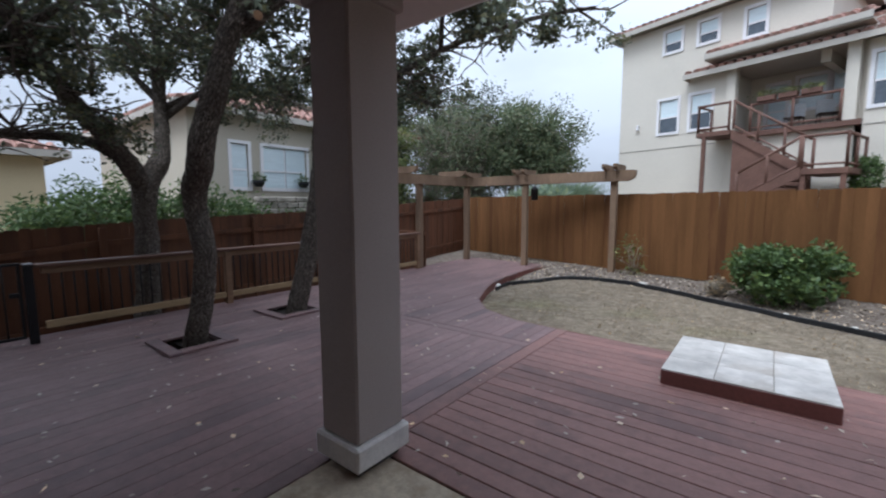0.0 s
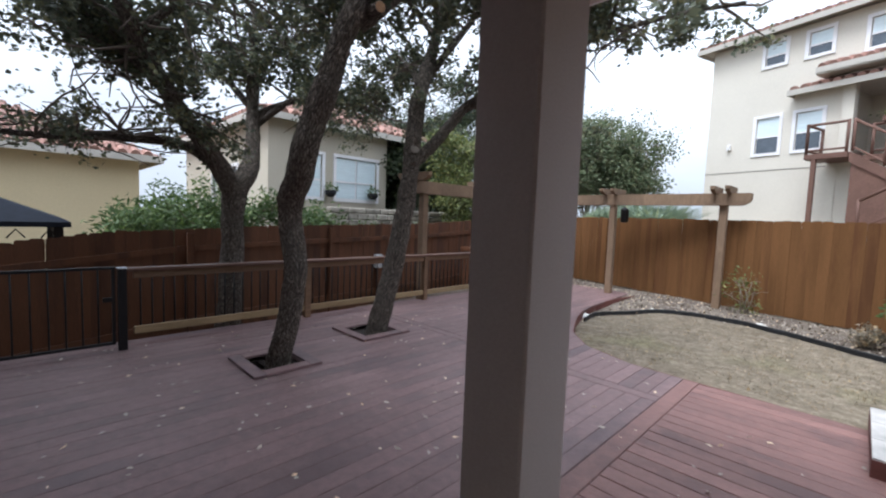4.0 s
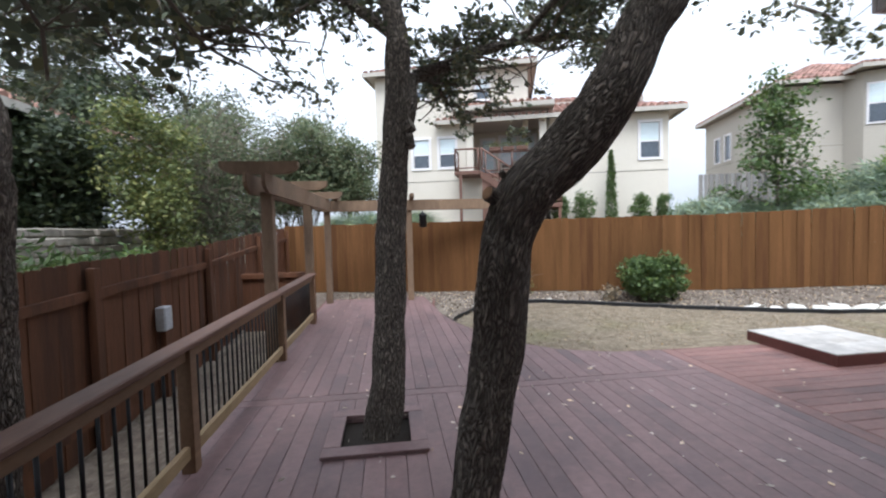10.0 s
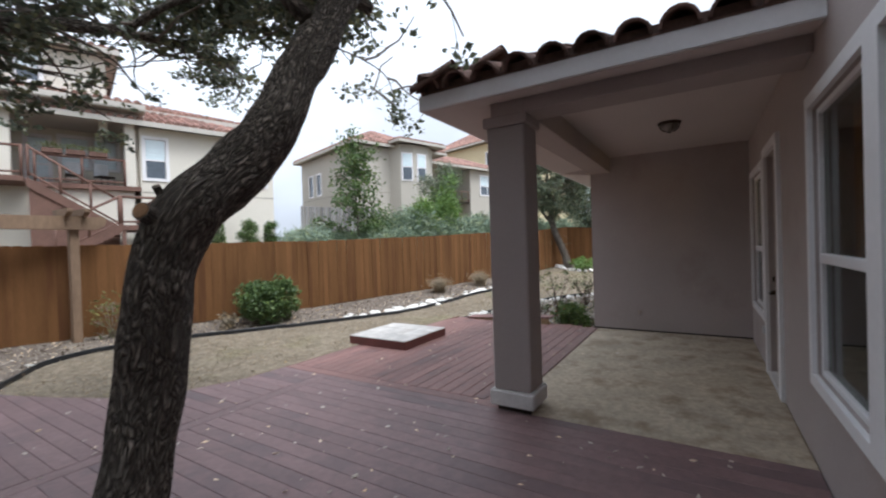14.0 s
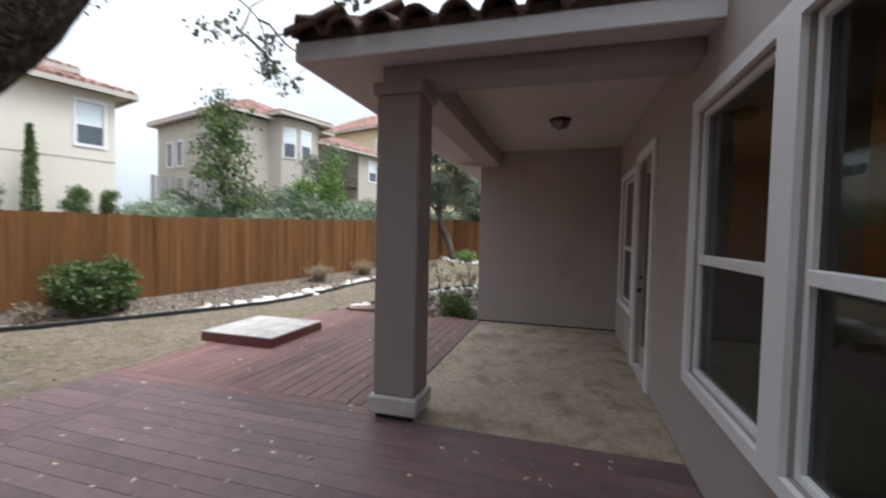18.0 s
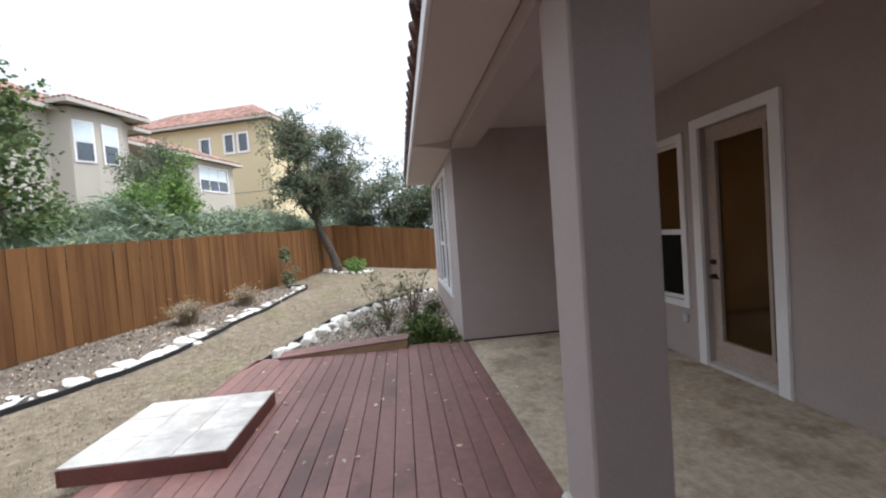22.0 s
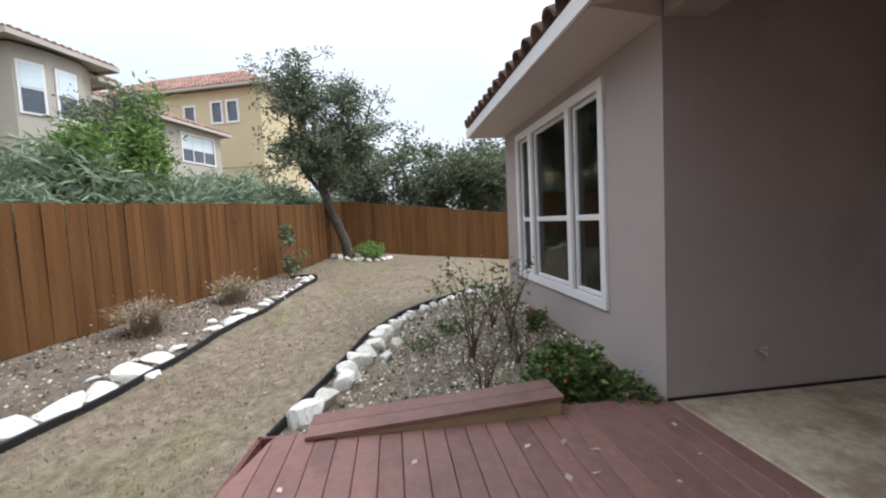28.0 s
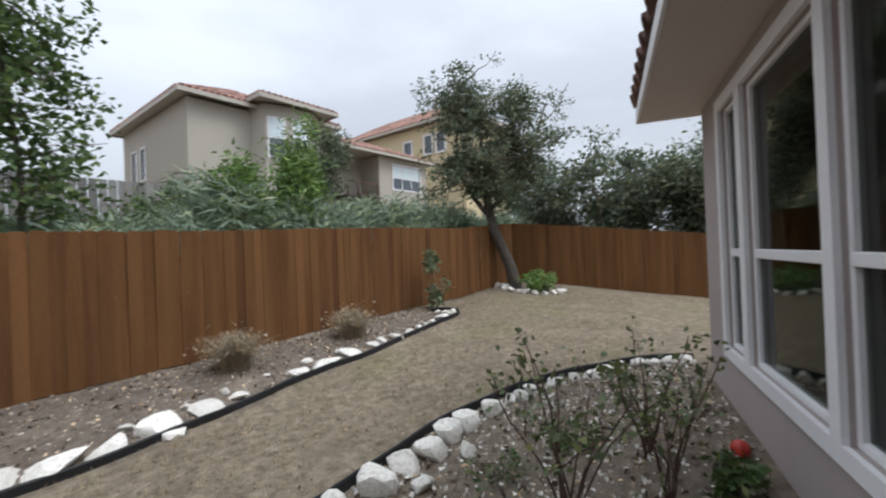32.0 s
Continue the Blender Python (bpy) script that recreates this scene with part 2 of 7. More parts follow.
def ground_surface(name):
    """Dormant lawn with greener patches, passing into bare mulch beds with pale chips; the beds lie where 'bed' says."""
    m = bpy.data.materials.new(name)
    m.use_nodes = True
    nt = m.node_tree
    bsdf = nt.nodes["Principled BSDF"]
    geo = nt.nodes.new("ShaderNodeNewGeometry")
    pos = geo.outputs["Position"]
    a1, a2, a3 = noise_node(nt, pos, 0.55, 5.0), noise_node(nt, pos, 9.0, 8.0, 0.75), noise_node(nt, pos, 70.0, 4.0, 0.8)
    lawn = ramp_node(nt, a2, [(0.28, (0.1, 0.08, 0.055)), (0.48, (0.225, 0.182, 0.13)), (0.7, (0.36, 0.305, 0.225))])
    green = ramp_node(nt, a2, [(0.3, (0.1, 0.1, 0.04)), (0.6, (0.25, 0.25, 0.1))])
    lawn = mix_node(nt, lawn, green, ramp_node(nt, a1, [(0.54, (0, 0, 0)), (0.74, (0.6, 0.6, 0.6))]))
    a4 = noise_node(nt, pos, 2.6, 6.0, 0.7)
    lawn = mix_node(nt, lawn, (0.115, 0.088, 0.06), ramp_node(nt, a4, [(0.5, (0, 0, 0)), (0.72, (0.65, 0.65, 0.65))]))
    lawn = mix_node(nt, lawn, ramp_node(nt, a3, [(0.3, (0.55, 0.55, 0.55)), (0.7, (1.35, 1.35, 1.35))]), 0.75, "MULTIPLY")
    vor = nt.nodes.new("ShaderNodeTexVoronoi")
    vor.inputs["Scale"].default_value = 26.0
    nt.links.new(pos, vor.inputs["Vector"])
    mulch = ramp_node(nt, a2, [(0.3, (0.075, 0.058, 0.046)), (0.55, (0.165, 0.135, 0.11)), (0.75, (0.28, 0.24, 0.2))])
    chips = ramp_node(nt, vor.outputs["Color"], [(0.0, (0.1, 0.075, 0.06)), (0.6, (0.24, 0.19, 0.15)), (0.95, (0.6, 0.55, 0.47))])
    mulch = mix_node(nt, mulch, chips, 0.16)
    mulch = mix_node(nt, mulch, (0.33, 0.28, 0.215), ramp_node(nt, noise_node(nt, pos, 1.4, 6.0, 0.65), [(0.5, (0, 0, 0)), (0.72, (0.6, 0.6, 0.6))]))
    bed = nt.nodes.new("ShaderNodeAttribute")
    bed.attribute_name = "bed"
    col = mix_node(nt, lawn, mulch, bed.outputs["Fac"])
    nt.links.new(col, bsdf.inputs["Base Color"])
    bsdf.inputs["Roughness"].default_value, bsdf.inputs["Specular IOR Level"].default_value = 0.95, 0.15
    b = nt.nodes.new("ShaderNodeBump")
    b.inputs["Strength"].default_value, b.inputs["Distance"].default_value = 0.8, 0.03
    nt.links.new(mix_node(nt, a2, a3, 0.5), b.inputs["Height"])
    nt.links.new(b.outputs["Normal"], bsdf.inputs["Normal"])
    return m


M = {}
M["deck"] = surface("deck_board", (0.238, 0.124, 0.106), 0.5, 0.82, 1.18, 0.7, 14.0, bump=0.2, bump_scale=60, per_object=0.07, stain=(0.13, 0.072, 0.066), stain_scale=1.1, stain_from=0.53, world_space=True)
M["deck_worn"] = surface("deck_board_worn", (0.215, 0.136, 0.131), 0.5, 0.78, 1.2, 0.9, 14.0, bump=0.2, bump_scale=60, per_object=0.08, stain=(0.13, 0.088, 0.09), stain_scale=0.7, stain_from=0.5, world_space=True)
M["deck_edge"] = surface("deck_fascia", (0.15, 0.055, 0.045), 0.65, bump=0.2)
M["stucco"] = surface("stucco_taupe", (0.43, 0.373, 0.352), 0.92, 0.92, 1.06, 0.7, 90.0, bump=0.12, bump_scale=160, world_space=True, grain=0.25, spec=0.2, stain=(0.38, 0.315, 0.29), stain_scale=0.9, stain_from=0.56)
M["stucco_column"] = surface("stucco_column", (0.39, 0.338, 0.318), 0.92, 0.94, 1.05, 0.6, 90.0, bump=0.12, bump_scale=160, world_space=True, grain=0.25, spec=0.2)
M["stone_base"] = surface("cast_stone", (0.62, 0.59, 0.565), 0.85, 0.85, 1.08, 3.5, 40, bump=0.2, world_space=True, grain=0.3)
M["trim"] = surface("white_trim", (0.8, 0.785, 0.79), 0.55, 0.96, 1.02, 1.1, 24, bump=0.03, world_space=True, grain=0.1)
M["soffit"] = surface("soffit_paint", (0.60, 0.53, 0.50), 0.75, 0.95, 1.03, 0.7, 25, bump=0.05, world_space=True, grain=0.12)
M["ceiling"] = surface("ceiling_paint", (0.56, 0.50, 0.475), 0.8, 0.95, 1.03, 0.7, 30, bump=0.06, world_space=True, grain=0.12)
M["concrete"] = surface("patio_concrete", (0.48, 0.4, 0.3), 0.93, 0.78, 1.15, 2.2, 16, bump=0.35, bump_scale=70, stain=(0.26, 0.195, 0.13), stain_scale=2.6, stain_from=0.5, grain=0.8, world_space=True)
M["fence"] = surface("stained_cedar", (0.158, 0.077, 0.031), 0.9, 0.72, 1.2, 0.9, 26, stretch=(4, 4, 0.35), bump=0.22, per_object=0.11, stain=(0.1, 0.045, 0.021), stain_scale=0.6, stain_from=0.5, spec=0.12, grain=0.4)
# redder copy of the cedar, its colour also darkened for the shade under the oaks
M["fence_red_shaded"] = surface("stained_cedar_red_shaded", (0.138, 0.057, 0.027), 0.75, 0.75, 1.2, 1.1, 26, stretch=(4, 4, 0.35), bump=0.22, per_object=0.1, stain=(0.065, 0.03, 0.018), stain_scale=0.9, stain_from=0.5)
M["rail_wood"] = surface("rail_timber", (0.2, 0.12, 0.07), 0.75, 0.7, 1.3, 1.5, 30, stretch=(1, 0.2, 1), bump=0.25, per_object=0.12)
M["rail_cap"] = surface("rail_cap", (0.16, 0.085, 0.06), 0.6, 0.75, 1.25, 1.5, 30, stretch=(1, 0.2, 1), bump=0.2, per_object=0.1)
M["kick_wood"] = surface("pale_timber", (0.34, 0.24, 0.13), 0.75, 0.7, 1.2, 2.0, 30, stretch=(1, 0.2, 1), bump=0.25, per_object=0.1)
M["pergola"] = surface("weathered_pine", (0.205, 0.135, 0.085), 0.8, 0.65, 1.25, 1.8, 28, stretch=(1, 1, 0.25), bump=0.35, per_object=0.12, stain=(0.13, 0.085, 0.055), stain_scale=1.3)
M["black_metal"] = surface("black_metal", (0.014, 0.014, 0.015), 0.45, 0.8, 1.2, 3, 30, bump=0.05, metal=0.3)
M["edging"] = surface("black_edging", (0.015, 0.016, 0.018), 0.5, 0.8, 1.4, 3, 30, bump=0.1)
M["bark"] = bark_surface("oak_bark", (0.3, 0.262, 0.225))
M["twig"] = surface("twig_bark", (0.15, 0.115, 0.085), 0.9, 0.7, 1.3, 4, 40, bump=0.3)
M["myrtle_bark"] = surface("myrtle_bark", (0.2, 0.165, 0.13), 0.9, 0.7, 1.2, 4, 40, bump=0.2)
M["pale_twig"] = surface("pale_bark", (0.27, 0.23, 0.185), 0.9, 0.7, 1.2, 4, 40, bump=0.2)
M["leaf_oak"] = leaf_surface("oak_leaf", (0.15, 0.175, 0.115), 0.5)
M["leaf_far"] = leaf_surface("live_oak_leaf", (0.15, 0.19, 0.125), 0.45)
M["leaf_green"] = leaf_surface("shrub_leaf", (0.1, 0.165, 0.055), 0.45)
M["leaf_bright"] = leaf_surface("bright_leaf", (0.17, 0.29, 0.08), 0.35)
M["leaf_yellow"] = leaf_surface("turning_leaf", (0.16, 0.2, 0.065), 0.45, (0.28, 0.27, 0.08))
M["leaf_myrtle"] = leaf_surface("myrtle_leaf", (0.15, 0.195, 0.1), 0.45, (0.23, 0.23, 0.12))
# oak-like leaf with the deep shade of the tall trees put into its colour
M["leaf_shaded"] = leaf_surface("shaded_leaf", (0.055, 0.078, 0.04), 0.45)
M["leaf_laurel"] = leaf_surface("laurel_leaf", (0.105, 0.18, 0.045), 0.6, (0.24, 0.29, 0.07))
M["leaf_rose"] = leaf_surface("rose_leaf", (0.15, 0.195, 0.085), 0.45)
M["cane"] = surface("rose_cane", (0.13, 0.085, 0.065), 0.85, 0.7, 1.3, 6, 40, bump=0.2)
M["leaf_grey"] = leaf_surface("reed_blade", (0.27, 0.35, 0.255), 0.4)
M["leaf_dry"] = leaf_surface("dry_blade", (0.36, 0.31, 0.23), 0.4)
M["straw"] = leaf_surface("straw_blade", (0.27, 0.225, 0.16), 0.4)
M["leaf_dead"] = leaf_surface("fallen_leaf", (0.66, 0.58, 0.48), 0.5)
M["ground"] = ground_surface("yard_ground")
M["rock"] = surface("limestone", (0.76, 0.73, 0.67), 0.9, 0.75, 1.1, 5.0, 40, bump=0.6, bump_scale=24, per_object=0.12, per_island=0.12, stain=(0.4, 0.34, 0.27), stain_scale=4)
M["tile_ours"] = surface("barrel_tile_weathered", (0.16, 0.095, 0.075), 0.85, 0.4, 1.6, 5, 40, bump=0.3, per_object=0.35)
M["tile"] = surface("terracotta_tile", (0.33, 0.19, 0.15), 0.85, 0.6, 1.35, 1.3, 18, bump=0.2, per_island=0.3, world_space=True)
M["glass"] = glass_surface("window_glass", (0.62, 0.65, 0.61), 0.62)
M["screen"] = surface("insect_screen", (0.012, 0.013, 0.014), 0.6, 0.9, 1.1, 3, 60, bump=0.1)
M["nh_stucco"] = surface("stucco_beige", (0.67, 0.625, 0.54), 0.93, 0.95, 1.04, 0.35, 20, bump=0.1, world_space=True, grain=0.15)
M["h3_stucco"] = surface("stucco_grey_beige", (0.46, 0.425, 0.365), 0.93, 0.95, 1.04, 0.35, 20, bump=0.1, world_space=True, grain=0.15)
M["yellow_stucco"] = surface("stucco_yellow", (0.62, 0.52, 0.33), 0.93, 0.94, 1.05, 0.35, 20, bump=0.1, world_space=True, grain=0.15)
M["cream_stucco"] = surface("stucco_cream", (0.5, 0.45, 0.36), 0.93, 0.94, 1.05, 0.35, 20, bump=0.1, world_space=True, grain=0.15)
# pale blind behind glass, the bluish sky reflection mixed into its colour
M["blind"] = surface("blind_with_sky", (0.7, 0.8, 0.83), 0.25, 0.95, 1.05, 1.0, 10, stretch=(0.2, 0.2, 8), bump=0.05, coat=0.6)
M["dark_pane"] = surface("dark_pane", (0.085, 0.105, 0.13), 0.1, 0.8, 1.2, 1.0, 10, bump=0.0, coat=0.6)
M["stair_brown"] = surface("stair_stain", (0.155, 0.082, 0.06), 0.7, 0.8, 1.2, 1.5, 20, bump=0.2)
M["marble"] = surface("marble_tile", (0.56, 0.53, 0.49), 0.45, 0.72, 1.2, 2.6, 9, bump=0.06, per_object=0.06, stain=(0.38, 0.33, 0.28), stain_scale=1.5, stain_from=0.54)
M["grout"] = surface("grout", (0.42, 0.38, 0.33), 0.9)
M["door_paint"] = surface("door_paint", (0.42, 0.34, 0.29), 0.55, 0.9, 1.1, 2, 30, bump=0.1)
M["bronze"] = surface("bronze", (0.05, 0.035, 0.026), 0.4, 0.8, 1.3, 5, 40, bump=0.08, metal=0.7)
M["frosted"] = surface("frosted_glass", (0.22, 0.2, 0.18), 0.3, 0.85, 1.15, 6, 20, bump=0.05)
M["grey_plastic"] = surface("grey_plastic", (0.55, 0.57, 0.59), 0.5, bump=0.05)
# near-black for soil and the wall joint, also for shade coloured in under parts
M["soil_joint_shade"] = surface("soil_joint_shade", (0.03, 0.023, 0.018), 0.95, bump=0.6)
M["room_wall"] = surface("room_wall", (0.34, 0.2, 0.1), 0.9, bump=0.05)
M["room_floor"] = surface("room_floor", (0.16, 0.095, 0.05), 0.5, bump=0.05)
M["room_dark"] = surface("dark_cabinet", (0.035, 0.025, 0.02), 0.5, bump=0.05)
M["amber"] = glow("amber_shade", (1.0, 0.62, 0.18), 6.0)
M["downlight"] = glow("downlight_lens", (1.0, 0.85, 0.6), 8.0)
M["red_ball"] = surface("red_ball", (0.55, 0.06, 0.04), 0.35, bump=0.0)
M["canopy"] = surface("gazebo_canopy", (0.015, 0.018, 0.026), 0.85, 0.85, 1.15, 1, 10, bump=0.1, spec=0.1)
M["grey_fence"] = surface("grey_fence", (0.25, 0.24, 0.23), 0.85, 0.7, 1.2, 1.2, 26, stretch=(5, 5, 0.4), bump=0.25, per_island=0.25)
M["stone_wall"] = surface("rubble_wall", (0.3, 0.27, 0.225), 0.92, 0.6, 1.3, 3.0, 20, bump=0.5, per_object=0.15)
M["cut_wood"] = surface("cut_wood", (0.3, 0.17, 0.09), 0.85, 0.7, 1.25, 9, 60, bump=0.2)
M["fascia"] = surface("beige_fascia", (0.5, 0.465, 0.41), 0.7, 0.93, 1.05, 0.8, 20, bump=0.05, world_space=True, grain=0.15)
M["joint"] = surface("expansion_joint", (0.3, 0.275, 0.235), 0.9)


# ---- mesh helpers ----
def bm_box(bm, x0, x1, y0, y1, z0, z1, chamfer=0.0):
    b2 = bmesh.new()
    bmesh.ops.create_cube(b2, size=1.0)
    for v in b2.verts:
        v.co = Vector((x0 + (v.co.x + 0.5) * (x1 - x0), y0 + (v.co.y + 0.5) * (y1 - y0), z0 + (v.co.z + 0.5) * (z1 - z0)))
    if chamfer:
        bmesh.ops.bevel(b2, geom=b2.edges[:], offset=chamfer, segments=1, affect="EDGES")
    tmp = bpy.data.meshes.new("tmp")
    b2.to_mesh(tmp)
    b2.free()
    bm.from_mesh(tmp)
    bpy.data.meshes.remove(tmp)
    return bm


def box(x0, x1, y0, y1, z0, z1, chamfer=0.0):
    return bm_box(bmesh.new(), x0, x1, y0, y1, z0, z1, chamfer)


def bm_tube(bm, pts, radii, sides=8, wobble=0.0, uv=False, caps=True):
    """A tube along pts. wobble: unevenness of the skin, as a share of the radius."""
    pts = [Vector(p) for p in pts]
    rings, along = [], 0.0
    uvl = bm.loops.layers.uv.verify() if uv else None
    ref = Vector((0, 0, 1)) if abs((pts[-1] - pts[0]).normalized().z) < 0.9 else Vector((1, 0, 0))
    lens = [0.0]
    for i, p in enumerate(pts):
        d = (pts[min(i + 1, len(pts) - 1)] - pts[max(i - 1, 0)]).normalized()
        a = d.cross(ref).normalized()
        b = d.cross(a).normalized()
        if i:
            lens.append(lens[-1] + (p - pts[i - 1]).length)
        ring = []
        for k in range(sides):
            w = 2 * math.pi * k / sides
            o = a * math.cos(w) + b * math.sin(w)
            r = radii[i]
            if wobble:
                q = p + o * r
                r *= 1 + wobble * (noise.noise(q * 3.0) + 0.6 * noise.noise(Vector((q.x * 14, q.y * 14, q.z * 4))))
            ring.append(bm.verts.new(p + o * r))
        rings.append(ring)
    for i in range(len(rings) - 1):
        for k in range(sides):
            k2 = (k + 1) % sides
            f = bm.faces.new((rings[i][k], rings[i][k2], rings[i + 1][k2], rings[i + 1][k]))
            f.smooth = True
            if uvl:
                c = 2 * math.pi * radii[i] if radii[i] > 0.05 else 0.3
                c = max(0.35, round(c, 1))
                for l, (uu, vv) in zip(f.loops, ((k, i), (k + 1, i), (k + 1, i + 1), (k, i + 1))):
                    l[uvl].uv = (uu / sides * c, lens[vv])
    if caps:
        for ring in (rings[0][::-1], rings[-1]):
            bm.faces.new(ring)
    return bm


def bm_cyl(bm, x, y, z0, z1, r0, r1=None, sides=12):
    return bm_tube(bm, [(x, y, z0), (x, y, z1)], [r0, r0 if r1 is None else r1], sides)


def bm_lathe(bm, prof, sides=20, cx=0.0, cy=0.0):
    """Turns a profile of (radius, height) about the upright axis."""
    rings = [[bm.verts.new((cx + r * math.cos(2 * math.pi * k / sides), cy + r * math.sin(2 * math.pi * k / sides), z)) for k in range(sides)] for r, z in prof]
    for i in range(len(rings) - 1):
        for k in range(sides):
            bm.faces.new((rings[i][k], rings[i][(k + 1) % sides], rings[i + 1][(k + 1) % sides], rings[i + 1][k])).smooth = True
    bm.faces.new(rings[0][::-1])
    bm.faces.new(rings[-1])
    return bm


def bm_prism(bm, poly, z0, z1):
    """An upright prism over a polygon given anticlockwise."""
    lo, hi = [bm.verts.new((x, y, z0)) for x, y in poly], [bm.verts.new((x, y, z1)) for x, y in poly]
    n = len(poly)
    bm.faces.new(lo[::-1])
    bm.faces.new(hi)
    for i in range(n):
        bm.faces.new((lo[i], lo[(i + 1) % n], hi[(i + 1) % n], hi[i]))
    return bm


def mesh_of(name, bm, material):
    me = bpy.data.meshes.new(name)
    bmesh.ops.recalc_face_normals(bm, faces=bm.faces[:])
    bm.to_mesh(me)
    bm.free()
    me.materials.append(material)
    return me


def thing(name, label, category, at=(0, 0, 0), turn=0.0, group="", kind=""):
    ob = new(name)
    ob.empty_display_size = 0.1
    ob.matrix_basis = pose(*at, 0, 0, turn)
    return tagged(ob, label, category, group, kind)


def part(name, bm, material, parent=None, label=""):
    ob = new(name, mesh_of(name, bm, material))
    ob.parent = parent
    return tagged(ob, label) if label else ob


def piece(name, me, parent, m=None):
    ob = new(name, me)
    ob.parent = parent
    if m is not None:
        ob.matrix_basis = m
    return ob


def solo(name, bm, material, label, category, kind="", group="", at=None, turn=0.0):
    """A thing that is one mesh."""
    ob = new(name, mesh_of(name, bm, material))
    if at:
        ob.matrix_basis = pose(*at, 0, 0, turn)
    return tagged(ob, label, category, group, kind)


def wall_grid(along, across, xs, zs, openings):
    """A wall of the given thickness across (from, to), standing along 'x' or 'y', with openings (a0, a1, z0, z1) that go through it."""
    a = sorted({*xs, *(o[0] for o in openings), *(o[1] for o in openings)})
    z = sorted({*zs, *(o[2] for o in openings), *(o[3] for o in openings)})
    solid = {}
    for i in range(len(a) - 1):
        for j in range(len(z) - 1):
            ca, cz = (a[i] + a[i + 1]) / 2, (z[j] + z[j + 1]) / 2
            solid[i, j] = not any(o[0] < ca < o[1] and o[2] < cz < o[3] for o in openings)
    bm = bmesh.new()
    put = (lambda p, q, r: bm.verts.new((p, q, r))) if along == "x" else (lambda p, q, r: bm.verts.new((q, p, r)))
    q0, q1 = across
    for (i, j), s in solid.items():
        if not s:
            continue
        a0, a1, z0, z1 = a[i], a[i + 1], z[j], z[j + 1]
        for q in (q0, q1):
            bm.faces.new([put(a0, q, z0), put(a1, q, z0), put(a1, q, z1), put(a0, q, z1)])
        for di, dj, e in ((-1, 0, ((a0, z0), (a0, z1))), (1, 0, ((a1, z0), (a1, z1))), (0, -1, ((a0, z0), (a1, z0))), (0, 1, ((a0, z1), (a1, z1)))):
            if not solid.get((i + di, j + dj), False):
                (pa, pz), (ra, rz) = e
                bm.faces.new([put(pa, q0, pz), put(ra, q0, rz), put(ra, q1, rz), put(pa, q1, pz)])
    bmesh.ops.remove_doubles(bm, verts=bm.verts[:], dist=1e-5)
    return bm


def leaf_mesh(name, centres, size, material, seed=0, aspect=2.0, up=0.3, smooth=0.35):
    """Many small pointed leaves, each two bent triangles, at the given places."""
    rng = np.random.default_rng(seed)
    c = np.asarray(centres, float)
    n = len(c)
    ax = rng.normal(size=(n, 3))
    ax[:, 2] = ax[:, 2] * 0.6 + up
    ax /= np.linalg.norm(ax, axis=1)[:, None]
    sd = np.cross(ax, rng.normal(size=(n, 3)))
    sd /= np.linalg.norm(sd, axis=1)[:, None] + 1e-9
    nm = np.cross(ax, sd)
    s = size * rng.uniform(1 - smooth, 1 + smooth, n)[:, None]
    v = np.stack([c, c + ax * s * 0.5 + sd * s / aspect * 0.5 + nm * s * 0.12, c + ax * s, c + ax * s * 0.5 - sd * s / aspect * 0.5 + nm * s * 0.12], 1).reshape(-1, 3)
    me = bpy.data.meshes.new(name)
    me.vertices.add(4 * n)
    me.vertices.foreach_set("co", v.ravel())
    me.loops.add(4 * n)
    me.loops.foreach_set("vertex_index", np.arange(4 * n))
    me.polygons.add(n)
    me.polygons.foreach_set("loop_start", np.arange(0, 4 * n, 4))
    me.update(calc_edges=True)
    me.materials.append(material)
    return me


def blade_mesh(name, roots, height, width, material, seed=0, lean=0.35):
    """Arching grass blades: three quads each, tapering."""
    rng = np.random.default_rng(seed)
    r = np.asarray(roots, float)
    n = len(r)
    w = rng.uniform(0, 2 * np.pi, n)
    out = np.stack([np.cos(w), np.sin(w), np.zeros(n)], 1)
    sd = np.stack([-np.sin(w), np.cos(w), np.zeros(n)], 1)
    h = height * rng.uniform(0.55, 1.15, n)[:, None]
    ln = lean * rng.uniform(0.2, 1.6, n)[:, None]
    rows = []
    for f, k in ((0.0, 1.0), (0.45, 0.85), (0.8, 0.5), (1.0, 0.06)):
        p = r + np.array([0, 0, 1.0]) * h * (f - 0.25 * f * f * ln) + out * h * ln * f * f
        rows += [p - sd * width * k / 2, p + sd * width * k / 2]
    v = np.stack(rows, 1).reshape(-1, 3)
    base = np.arange(n)[:, None] * 8
    q = np.concatenate([base + np.array([[2 * i, 2 * i + 1, 2 * i + 3, 2 * i + 2]]) for i in range(3)], 1).reshape(-1)
    me = bpy.data.meshes.new(name)
    me.vertices.add(8 * n)
    me.vertices.foreach_set("co", v.ravel())
    me.loops.add(len(q))
    me.loops.foreach_set("vertex_index", q)
    me.polygons.add(len(q) // 4)
    me.polygons.foreach_set("loop_start", np.arange(0, len(q), 4))
    me.update(calc_edges=True)
    me.materials.append(material)
    return me


def interp(table, x):
    return float(np.interp(x, [r[0] for r in table], [r[1] for r in table]))


